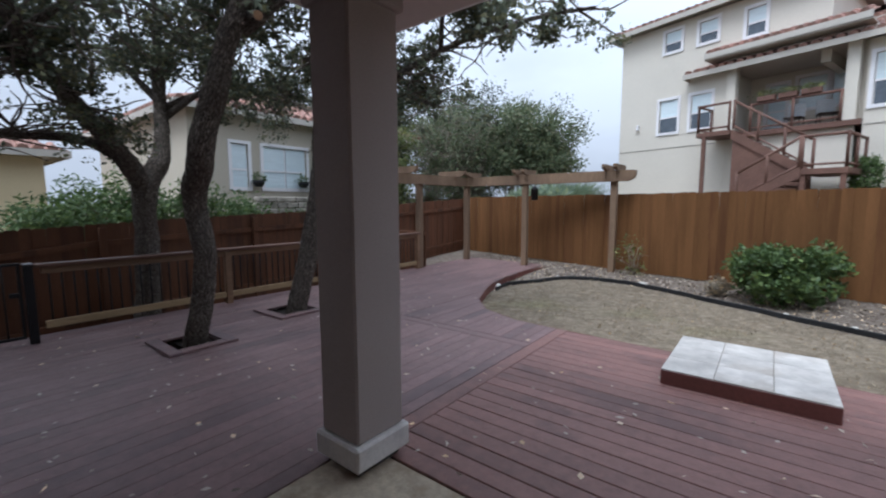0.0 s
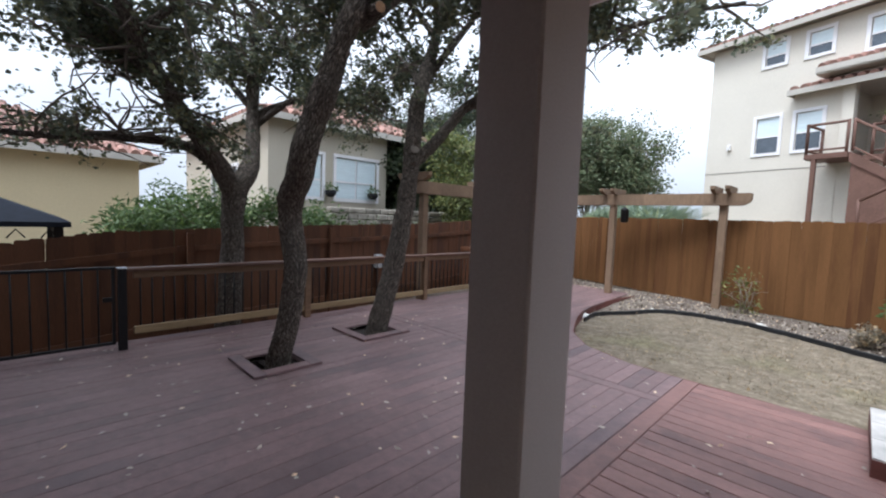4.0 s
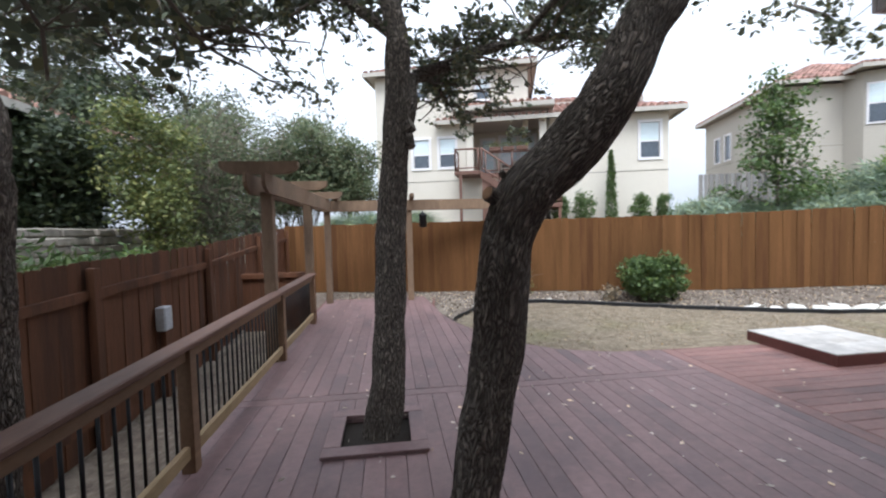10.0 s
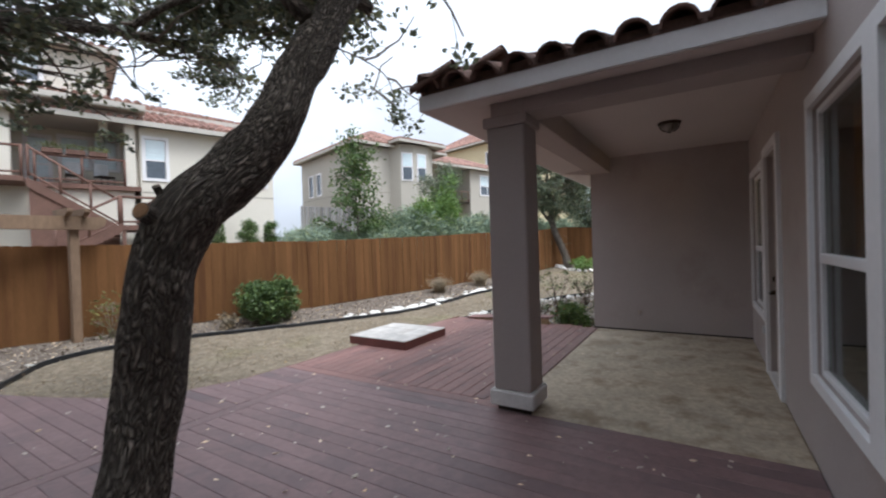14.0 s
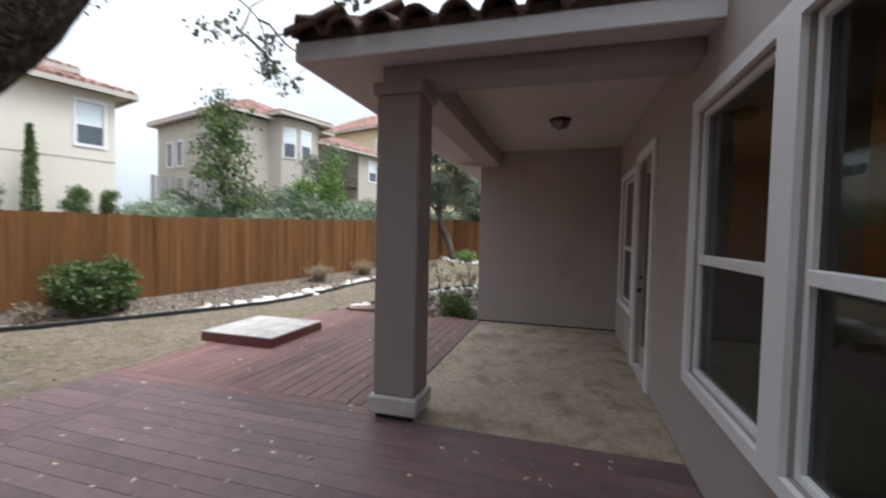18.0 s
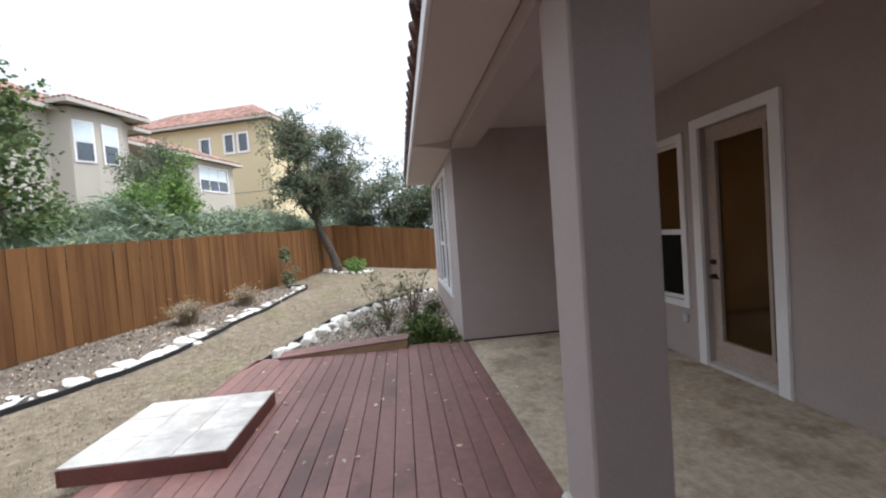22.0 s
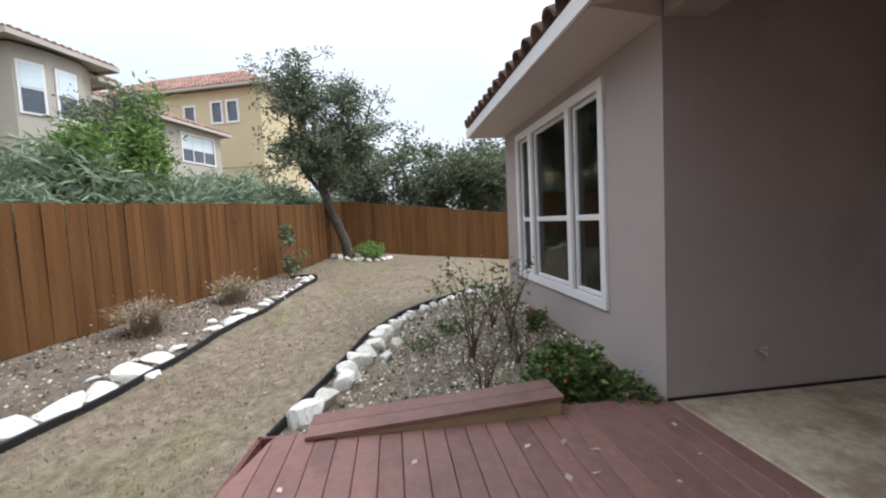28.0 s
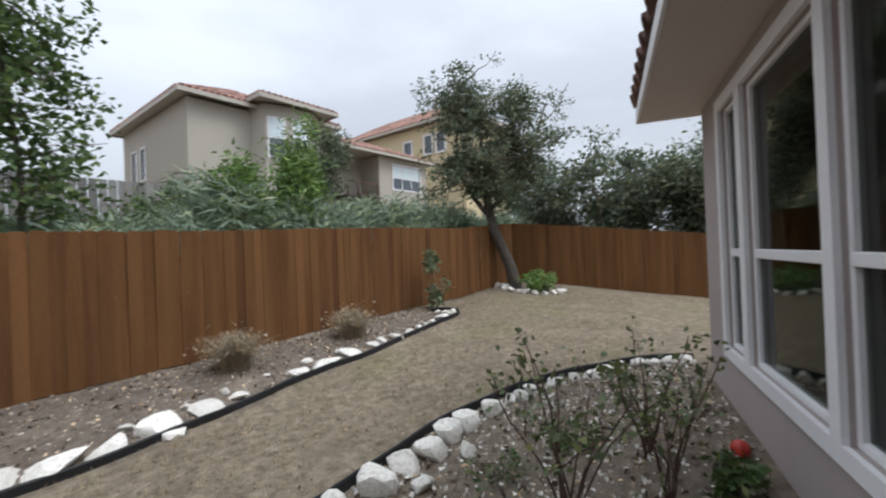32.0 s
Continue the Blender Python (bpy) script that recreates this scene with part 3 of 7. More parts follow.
# ---- ground ----
FN = (0.286, 0.958)          # the way across the back fence and the houses behind it
FF = (0.2613, 0.9653)         # the way across the back fence
FENCE_D, FENCE_W = 9.2, -7.86
EDGE_N = [(-4.0, 7.35), (-4.05, 7.9), (-3.85, 8.35), (-3.3, 8.92), (-2.6, 9.12), (-1.7, 8.95), (-0.9, 8.58), (0.2, 8.05), (1.3, 7.5), (2.4, 7.08), (3.4, 6.75), (4.6, 6.52),
          (5.8, 6.4), (6.8, 6.15), (7.8, 6.05), (8.7, 5.9), (9.3, 5.78), (9.65, 5.85), (9.7, 6.15), (9.5, 6.4)]
EDGE_S = [(2.6, 4.96), (3.1, 4.84), (3.7, 4.68), (4.4, 4.54), (5.1, 4.38), (5.6, 4.15), (6.2, 3.84), (6.75, 3.35), (7.1, 2.8), (7.15, 2.1)]
RISE = [(2.0, 0.0), (6.0, 0.10), (8.5, 0.2), (9.7, 0.3), (13.5, 0.6), (14.5, 0.66), (30, 0.72)]


def fence_y(x):
    return (FENCE_D - FF[0] * x) / FF[1]


def west_base(y):
    return interp([(-3, -1.0), (-0.15, -0.64), (1, -0.47), (3.2, -0.36), (7, -0.24), (9.6, -0.06), (11.4, 0.03), (13, 0.06)], y)


def ground_z(x, y):
    d = FF[0] * x + FF[1] * y
    yard = -0.15 + interp(RISE, x) + 0.2 * min(1.0, max(0.0, (d - 7.2) / 2.0)) * (1 - min(1, max(0, (x - 8.5) / 3)))
    yard += 0.03 * noise.noise(Vector((x * 0.5, y * 0.5, 0))) + 0.012 * noise.noise(Vector((x * 2.3, y * 2.3, 5)))
    yard += 0.17 * min(1.0, max(0.0, (3.1 - y) / 0.9)) * min(1.0, max(0.0, (x - 2.6) / 0.5)) * min(1.0, max(0.0, (8.5 - x) / 2.0))
    yard -= interp([(-4, 0.9), (0, 0.62), (3.8, 0.18), (5.7, 0.0)], y) * min(1.0, max(0.0, (x - 8.0) / 5.5))
    w = min(1.0, max(0.0, (-6.7 - x) / 0.5))
    z = yard * (1 - w) + (west_base(y) + 0.03 * noise.noise(Vector((x, y, 3)))) * w
    up = min(1.0, max(0.0, (d - FENCE_D - 0.12) / 0.7))
    back = 1.22 + 0.45 * min(1.0, max(0.0, (d - 10.1) / 6.4)) + 0.05 * noise.noise(Vector((x * 0.4, y * 0.4, 8)))
    if x < -6:
        back = back + (0.3 - back) * min(1.0, max(0.0, (-6 - x) / 4))
    z = z * (1 - up) + back * up
    if x < FENCE_W - 0.1:
        k = min(1.0, (FENCE_W - 0.1 - x) / 0.7)
        z = z * (1 - k) + k * (-1.0 + 1.3 * min(1.0, max(0.0, (y - 6) / 6)))
    far = max(abs(x) - 45, abs(y) - 45, 0)
    return z - min(far * 0.01, 3.0)


def in_bed(x, y):
    d = FF[0] * x + FF[1] * y
    if d > FENCE_D:
        return 0.45
    if x < -6.7:
        return 1.0
    if x < -3.98:
        return 1.0 if y > 7 else 0.0
    if x < 9.65:
        ye = np.interp(x, [p[0] for p in EDGE_N[3:18]], [p[1] for p in EDGE_N[3:18]])
        if x < -3.3:
            ye = np.interp(x, [-4.05, -3.85, -3.3], [7.9, 8.35, 8.92])
        if y > ye:
            return 1.0
    if 2.4 < x < 7.2 and y < np.interp(x, [p[0] for p in EDGE_S[:9]], [p[1] for p in EDGE_S[:9]]):
        return 0.55
    if x > 12.2 and (x - 13.3) ** 2 / 1.0 + (y - 5.0) ** 2 / 1.1 < 1:
        return 1.0
    return 0.0


def axis(fine0, fine1, step, reach):
    mid = list(np.arange(fine0, fine1 + 1e-6, step))
    out, s, v = [], step, fine1
    while v < reach:
        s *= 1.35
        v += s
        out.append(v)
    low, s, v = [], step, fine0
    while v > -reach:
        s *= 1.35
        v -= s
        low.append(v)
    return np.array(low[::-1] + mid + out)


def make_ground():
    xs, ys = axis(-9.5, 17.5, 0.16, 1500), axis(-1.0, 15.0, 0.16, 1500)
    nx, ny = len(xs), len(ys)
    verts = np.array([(x, y, ground_z(x, y)) for x in xs for y in ys])
    i, j = np.meshgrid(np.arange(nx - 1), np.arange(ny - 1), indexing="ij")
    a = (i * ny + j).ravel()
    quads = np.stack([a, a + ny, a + ny + 1, a + 1], 1)
    me = bpy.data.meshes.new("ground")
    me.from_pydata(verts.tolist(), [], quads.tolist())
    bed = me.attributes.new("bed", "FLOAT", "POINT")
    bed.data.foreach_set("value", np.array([in_bed(x, y) for x, y, _ in verts], float))
    me.materials.append(M["ground"])
    for p in me.polygons:
        p.use_smooth = True
    return tagged(new("ground", me), "dormant straw-coloured lawn with bare mulch beds and soil", "ground", kind="structure")


make_ground()


# ---- the house ----
WY, BAYX, BAYY, ENDX = -0.25, 2.35, 2.055, 6.42
BIG = [(-2.9, -1.78), (-4.21, -3.09), (-5.52, -4.4)]       # panes of the large window, in x
WIN_Z = (0.63, 2.395)
house_openings = [(a, b, *WIN_Z) for a, b in BIG] + [(-0.365, 0.46, 0.03, 2.44), (0.775, 1.95, 0.63, 2.38)]
wall_back = solo("wall_back", wall_grid("x", (WY - 0.2, WY), (-7.6, BAYX), (-0.3, 6.4), house_openings), M["stucco"],
                 "taupe stucco house wall behind the covered patio", "wall", "structure")
solo("wall_side", wall_grid("y", (BAYX, BAYX + 0.2), (WY - 0.2, BAYY - 0.2), (-0.3, 3.08), []), M["stucco"], "taupe stucco end wall of the patio", "wall", "structure")
BAYW = [(3.24, 3.86), (3.96, 5.08), (5.2, 5.68)]
solo("wall_wing", wall_grid("x", (BAYY - 0.2, BAYY), (BAYX, ENDX), (-0.4, 2.92), [(a, b, 0.60, 2.53) for a, b in BAYW]), M["stucco"], "taupe stucco wall of the projecting wing", "wall", "structure")
solo("wall_east", wall_grid("y", (ENDX - 0.2, ENDX), (-8, BAYY - 0.2), (-0.4, 2.92), []), M["stucco"], "taupe stucco gable end of the wing", "wall", "structure")
solo("wall_far", wall_grid("x", (-8.2, -8.0), (-7.6, ENDX), (-0.3, 6.4), []), M["stucco"], "plain stucco rear wall closing the house", "wall", "structure")
solo("wall_west", wall_grid("y", (-7.6, -7.4), (-8.0, WY - 0.2), (-0.3, 6.4), []), M["stucco"], "plain stucco side wall of the house", "wall", "structure")
bm = bmesh.new()
bm_box(bm, BAYX - 0.01, BAYX - 0.002, WY, BAYY, 0.0, 0.022)
solo("trim_wall_foot", bm, M["soil_joint_shade"], "dark weep joint at the foot of the stucco", "trim", "structure")
solo("floor_patio", box(-1.82, BAYX, WY, 2.0, -0.28, 0.0, 0.012), M["concrete"], "stained tan concrete patio slab", "floor", "structure")

# rooms behind the windows
solo("floor_room", box(-7.4, ENDX - 0.2, -8.0, WY - 0.2, -0.1, 0.0), M["room_floor"], "dark wooden floor inside the house", "floor", "structure")
solo("ceiling_room", box(-7.4, ENDX - 0.2, -8.0, WY - 0.2, 2.75, 2.9), M["room_wall"], "tan ceiling inside the house", "ceiling", "structure")
solo("wall_room_back", box(-7.4, ENDX - 0.2, -5.6, -5.45, 0.0, 2.75), M["room_wall"], "tan inner wall of the dining room", "wall", "structure")
solo("wall_room_side", box(2.6, 2.75, -5.45, WY - 0.2, 0.0, 2.75), M["room_wall"], "tan partition between rooms", "wall", "structure")
solo("floor_wing", box(BAYX + 0.2, ENDX - 0.2, WY - 0.2, BAYY - 0.2, -0.1, 0.0), M["room_floor"], "dark floor of the wing room", "floor", "structure")
solo("ceiling_wing", box(BAYX + 0.2, ENDX - 0.2, WY - 0.2, BAYY - 0.2, 2.75, 2.88), M["room_wall"], "ceiling of the wing room", "ceiling", "structure")

# covered patio: ceiling, beams, soffits and fascia
EX, EY, EX2 = -2.215, 2.58, 6.85
FZ0, FZ1 = 2.82, 2.965      # bottom and top of the fascia
solo("ceiling", box(-1.52, BAYX, WY, 1.72, 3.005, 3.06), M["ceiling"], "smooth pale taupe patio ceiling", "ceiling", "structure")
solo("beam_front", box(-1.86, BAYX, 1.72, 2.046, 2.745, 3.04, 0.006), M["stucco"], "taupe stucco beam along the patio front", "beam", "structure")
solo("beam_side", box(-1.86, -1.52, WY + 0.001, 1.719, 2.745, 3.04, 0.006), M["stucco"], "taupe stucco beam from column to house wall", "beam", "structure")
def sloped_board(bm, low, high, thick=0.03):
    """A soffit strip between a line at the wall and a line at the fascia."""
    v = [bm.verts.new(p) for p in (*low, *high[::-1])] + [bm.verts.new((p[0], p[1], p[2] + thick)) for p in (*low, *high[::-1])]
    for f in ((3, 2, 1, 0), (4, 5, 6, 7), (0, 1, 5, 4), (1, 2, 6, 5), (2, 3, 7, 6), (3, 0, 4, 7)):
        bm.faces.new([v[k] for k in f])


bm = bmesh.new()
SZP, SZW, SZ1 = 2.865, 2.745, FZ0 - 0.005      # soffit height at the patio beams, at the wing wall and at the fascia
sloped_board(bm, [(-1.872, BAYY + 0.004, SZP), (BAYX - 0.001, BAYY + 0.004, SZP)], [(EX + 0.03, EY - 0.002, SZ1), (BAYX - 0.001, EY - 0.002, SZ1)])
sloped_board(bm, [(BAYX, BAYY + 0.004, SZW), (ENDX + 0.002, BAYY + 0.004, SZW)], [(BAYX, EY - 0.002, SZ1), (EX2, EY - 0.002, SZ1)])
sloped_board(bm, [(-1.872, WY, SZP), (-1.872, BAYY + 0.004, SZP)], [(EX + 0.03, WY, SZ1), (EX + 0.03, EY - 0.002, SZ1)])
sloped_board(bm, [(ENDX + 0.002, BAYY + 0.004, SZW), (ENDX + 0.002, -8, SZW)], [(EX2, EY - 0.002, SZ1), (EX2, -8, SZ1)])
# cheek that closes the step between the two soffit heights
cheek = [[bm.verts.new((x, y, z)) for y, z in ((BAYY + 0.004, SZW), (EY - 0.002, SZ1), (EY - 0.002, SZ1 + 0.02), (BAYY + 0.004, SZP + 0.03))] for x in (BAYX - 0.004, BAYX + 0.006)]
bm.faces.new(cheek[0])
bm.faces.new(cheek[1][::-1])
for k in range(4):
    bm.faces.new((cheek[0][(k + 1) % 4], cheek[0][k], cheek[1][k], cheek[1][(k + 1) % 4]))
solo("trim_soffit", bm, M["soffit"], "painted soffit under the eaves", "soffit", "structure")
bm = bmesh.new()
bm_box(bm, EX, EX2 + 0.03, EY, EY + 0.03, FZ0, FZ1, 0.004)
bm_box(bm, EX, EX + 0.028, WY, EY - 0.001, FZ0, FZ1, 0.004)
bm_box(bm, EX2, EX2 + 0.03, -8, EY - 0.001, FZ0, FZ1, 0.004)
solo("trim_fascia", bm, M["trim"], "white fascia board along the eaves", "fascia", "structure")

# column with plinth and cap
col = thing("patio_column", "square taupe stucco column on a pale stone plinth", "column", (-1.688, 1.91, 0))
part("shaft", box(-0.165, 0.165, -0.183, 0.183, 0.2, 2.65, 0.012), M["stucco_column"], col)
bm = bmesh.new()
bm_box(bm, -0.195, 0.195, -0.215, 0.215, 0.05, 0.2, 0.015)
part("plinth", bm, M["stone_base"], col, "pale cast stone plinth")
# inset block in near-black: the shadow gap below the plinth, put in as colour
part("footing", box(-0.14, 0.14, -0.16, 0.16, -0.02, 0.05), M["soil_joint_shade"], col)
bm = bmesh.new()
bm_box(bm, -0.195, 0.195, -0.213, 0.213, 2.65, 2.745, 0.012)
part("capital", bm, M["stucco"], col)


# ---- barrel tile roof of the patio and the wing ----
def tile_mesh(name, material, r=0.125, length=0.46, sides=8, thick=0.02):
    bm = bmesh.new()
    rows = []
    for y, k in ((0.0, 1.0), (length, 0.86)):
        for rr in (r * k, (r - thick) * k):
            rows.append([bm.verts.new((rr * math.cos(math.pi * i / sides), y, rr * math.sin(math.pi * i / sides))) for i in range(sides + 1)])
    o0, i0, o1, i1 = rows
    for k in range(sides):
        bm.faces.new((o0[k], o0[k + 1], o1[k + 1], o1[k])).smooth = True
        bm.faces.new((i0[k + 1], i0[k], i1[k], i1[k + 1])).smooth = True
        bm.faces.new((o0[k + 1], o0[k], i0[k], i0[k + 1]))
    for k in (0, sides):
        bm.faces.new((o0[k], o1[k], i1[k], i0[k]))
    return mesh_of(name, bm, material)


PITCH = 0.36
roof = thing("roof_patio", "weathered dark brown barrel tile roof over the patio", "roof", kind="structure")
bm = bmesh.new()
ridge_y = -0.26
rz = FZ1 + 0.01
top = rz + PITCH * (EY - ridge_y)
hip = EX + (EY - ridge_y)
pts = {"a": (EX, EY, rz), "b": (EX2, EY, rz), "c": (EX2, ridge_y, top), "d": (hip, ridge_y, top), "e": (EX, ridge_y, rz)}
vs = {k: bm.verts.new(p) for k, p in pts.items()}
lo = {k: bm.verts.new((p[0], p[1], p[2] - 0.02)) for k, p in pts.items()}
bm.faces.new([vs[k] for k in "abcd"])
bm.faces.new([vs[k] for k in "ade"])
bm.faces.new([lo[k] for k in "dcba"])
bm.faces.new([lo[k] for k in "eda"])
for p, q in ("ab", "bc", "cd", "de", "ea"):
    bm.faces.new((lo[p], lo[q], vs[q], vs[p]))
part("roof_deck", bm, M["tile_ours"], roof)
bm = bmesh.new()
bm_box(bm, EX + 0.04, EX2, EY - 0.05, EY - 0.02, FZ1 + 0.005, FZ1 + 0.08)
bm_box(bm, EX + 0.02, EX + 0.05, ridge_y + 0.1, EY - 0.06, FZ1 + 0.005, FZ1 + 0.08)
part("eave_closure", bm, M["tile_ours"], roof, "dark mortar filling under the eave tiles")
t_me = tile_mesh("tile", M["tile_ours"])
ang = math.degrees(math.atan(PITCH))
rng = random.Random(4)
step_up = 0.36
count = 0
extra = bmesh.new()
for slope in ("north", "west"):
    n = int(((EX2 - EX) if slope == "north" else (EY - ridge_y)) / 0.285)
    for k in range(n + 1):
        for row in range(8):
            run = row * step_up - 0.05
            if slope == "north":
                x, y = EX + 0.02 + k * 0.285, EY - run
                if y < ridge_y + 0.35 or (x - EX) < run - 0.05:
                    continue
                m = pose(x, y, rz + PITCH * run + 0.0, 0, 0, 180) @ pose(0, 0, 0, ang, 0, 0)
            else:
                x, y = EX + run, EY - 0.1 - k * 0.285
                if (EY - y) < run - 0.02 or y < ridge_y + 0.02:
                    continue
                m = pose(x, y, rz + PITCH * run, 0, 0, -90) @ pose(0, 0, 0, ang, 0, 0)
            m = m @ pose(0, 0, 0.01 + rng.uniform(-0.006, 0.006), rng.uniform(-1, 1), 0, rng.uniform(-1.5, 1.5))
            if count < 300 and (row < 3 or slope == "west"):
                piece("tile", t_me, roof, m)
                count += 1
            else:
                tmp = t_me.copy()
                tmp.transform(m)
                extra.from_mesh(tmp)
                bpy.data.meshes.remove(tmp)
x = 0.0
while x < (hip - EX):
    m = Matrix.Translation((EX + x, EY - x, rz + PITCH * x + 0.06)) @ pose(0, 0, 0, 0, 0, -135) @ pose(0, 0, 0, math.degrees(math.atan(PITCH / 1.414)), 0, 0)
    tmp = t_me.copy()
    tmp.transform(m)
    extra.from_mesh(tmp)
    bpy.data.meshes.remove(tmp)
    x += 0.25
tagged(part("upper_tiles", extra, M["tile_ours"], roof), kind="stuff")


# ---- windows and the door of the house ----
def sash_window(name, label, openings, wall_y, z0, z1, outer, mid, blind=None):
    """Windows in a wall that faces north: one white surround, and in each opening two sashes with glass; the lower one has a screen."""
    w = thing(name, label, "window", kind="structure")
    a0, a1, o0, o1 = outer
    y = wall_y
    holes = [(a, b, z0, z1) for a, b in openings]
    part("window_frame", wall_grid("x", (y + 0.001, y + 0.03), (a0, a1), (o0, o1), holes), M["trim"], w)
    for a, b in openings:
        bm = bmesh.new()
        for q in ((a + 0.002, a + 0.04, z0 + 0.002, z1 - 0.002), (b - 0.04, b - 0.002, z0 + 0.002, z1 - 0.002), (a + 0.042, b - 0.042, z1 - 0.04, z1 - 0.002), (a + 0.042, b - 0.042, z0 + 0.002, z0 + 0.04)):
            bm_box(bm, q[0], q[1], y - 0.07, y - 0.02, q[2], q[3], 0.004)
        sash = part("sash", bm, M["trim"], w)
        part("meeting_rail", box(a + 0.042, b - 0.042, y - 0.06, y - 0.01, mid - 0.03, mid + 0.03, 0.005), M["trim"], sash)
        g = part("pane", box(a + 0.042, b - 0.042, y - 0.052, y - 0.046, mid + 0.031, z1 - 0.041), M["glass"], sash)
        g.visible_shadow = False
        part("pane", box(a + 0.042, b - 0.042, y - 0.052, y - 0.046, z0 + 0.041, mid - 0.031), M["glass"], sash).visible_shadow = False
        part("insect_screen", box(a + 0.042, b - 0.042, y - 0.064, y - 0.060, z0 + 0.041, mid - 0.031), M["screen"], sash)
    return w


sash_window("window_1", "large white-framed triple window with dark glass and lower screens", BIG, WY, *WIN_Z, (-5.63, -1.712, 0.555, 2.481), 1.41)
sash_window("window_2", "white-framed single-hung window beside the patio door", [(0.775, 1.95)], WY, 0.63, 2.38, (0.694, 2.03, 0.555, 2.455), 1.39)
sash_window("window_3", "tall white-framed three-light window of the wing", BAYW, BAYY, 0.60, 2.53, (3.15, 5.77, 0.51, 2.62), 1.37)

door = thing("door_1", "closed brown full-glass patio door in a white frame", "door", kind="structure")
part("door_frame", wall_grid("x", (WY + 0.001, WY + 0.035), (-0.475, 0.565), (0.0, 2.537), [(-0.365, 0.46, -0.1, 2.44)]), M["trim"], door, "white door casing")
leaf = part("door_leaf", wall_grid("x", (WY - 0.1, WY - 0.055), (-0.36, 0.455), (0.04, 2.435), [(-0.235, 0.32, 0.28, 2.28)]), M["door_paint"], door)
part("pane", box(-0.235, 0.32, WY - 0.08, WY - 0.074, 0.28, 2.28), M["glass"], leaf).visible_shadow = False
bm = wall_grid("x", (WY - 0.054, WY - 0.04), (-0.27, 0.355), (0.245, 2.315), [(-0.235, 0.32, 0.28, 2.28)])
part("glazing_bead", bm, M["door_paint"], leaf)
bm = bmesh.new()
bm_tube(bm, [(0.4, WY - 0.056, 0.93), (0.4, WY + 0.0, 0.93)], [0.028, 0.022], 14)
bm_tube(bm, [(0.4, WY + 0.0, 0.93), (0.365, WY + 0.012, 0.93), (0.275, WY + 0.012, 0.925)], [0.012, 0.011, 0.009], 8)
part("door_handle", bm, M["bronze"], leaf, "dark bronze lever handle")
part("deadbolt", bm_tube(bmesh.new(), [(0.4, WY - 0.056, 1.08), (0.4, WY - 0.02, 1.08)], [0.03, 0.026], 14), M["bronze"], leaf)
part("threshold", box(-0.36, 0.455, WY - 0.15, WY + 0.03, 0.0, 0.038, 0.005), M["stone_base"], door)

# patio light
lamp = thing("ceiling_light", "bronze flush-mount patio light with frosted bowl, unlit", "ceiling light", (0.476, 0.697, 3.005))
part("canopy", bm_lathe(bmesh.new(), [(0.13, -0.001), (0.135, -0.015), (0.125, -0.03), (0.11, -0.035)]), M["bronze"], lamp)
part("bowl", bm_lathe(bmesh.new(), [(0.108, -0.035), (0.105, -0.055), (0.085, -0.09), (0.045, -0.11), (0.015, -0.115)]), M["frosted"], lamp, "frosted glass bowl")
part("finial", bm_lathe(bmesh.new(), [(0.012, -0.115), (0.015, -0.122), (0.004, -0.133)], 10), M["bronze"], lamp)
for k in range(4):
    w = k * math.pi / 2 + 0.4
    bm = bm_tube(bmesh.new(), [(0.118 * math.cos(w), 0.118 * math.sin(w), -0.033), (0.104 * math.cos(w), 0.104 * math.sin(w), -0.078), (0.05 * math.cos(w), 0.05 * math.sin(w), -0.115)], [0.006] * 3, 6)
    part("strap", bm, M["bronze"], lamp)

# hose bib on the end wall
bib = thing("hose_bib", "small weathered metal hose tap on the stucco wall", "tap", (BAYX, 1.31, 0.32))
part("pipe", bm_tube(bmesh.new(), [(0, 0, 0), (-0.06, 0, 0), (-0.085, 0, -0.03)], [0.012, 0.012, 0.014], 8), M["door_paint"], bib)
part("tap_wheel", bm_tube(bmesh.new(), [(-0.055, 0, 0.012), (-0.055, 0, 0.03), (-0.055, 0, 0.036)], [0.006, 0.026, 0.022], 10), M["door_paint"], bib)
part("wall_plate", bm_tube(bmesh.new(), [(0, 0, 0), (-0.006, 0, 0)], [0.03, 0.028], 12), M["door_paint"], bib)
ob = solo("outdoor_outlet", box(-0.035, 0.035, 0, 0.035, -0.045, 0.045, 0.008), M["grey_plastic"], "small grey weatherproof outlet box under the window", "outlet", at=(0.78, WY + 0.001, 0.44))

# pendant and downlights seen through the glass
pend = thing("pendant_light", "lit bar pendant with four amber glass shades", "pendant light", (0.78, -2.27, 2.66))
part("rod", bm_cyl(bmesh.new(), 0, 0, -0.85, 0.0, 0.008), M["bronze"], pend)
part("bar", bm_tube(bmesh.new(), [(-0.42, 0, -0.86), (0.42, 0, -0.86)], [0.012, 0.012], 8), M["bronze"], pend)
for k in range(4):
    part("shade", bm_lathe(bmesh.new(), [(0.03, -0.88), (0.06, -0.92), (0.085, -1.0), (0.08, -1.01)], 14, -0.36 + 0.24 * k), M["amber"], pend, "glowing amber shade")
for k, (x, y) in enumerate(((-2.4, -2.2), (-0.9, -3.6), (-3.6, -3.4), (1.5, -4.2))):
    dl = thing("downlight", "small lit recessed ceiling light", "ceiling light", (x, y, 2.745), group="recessed lights")
    part("ring", bm_lathe(bmesh.new(), [(0.085, 0.004), (0.09, -0.008), (0.07, -0.01)], 16), M["trim"], dl)
    part("lens", bm_lathe(bmesh.new(), [(0.066, -0.004), (0.066, -0.012), (0.05, -0.016)], 16), M["downlight"], dl)
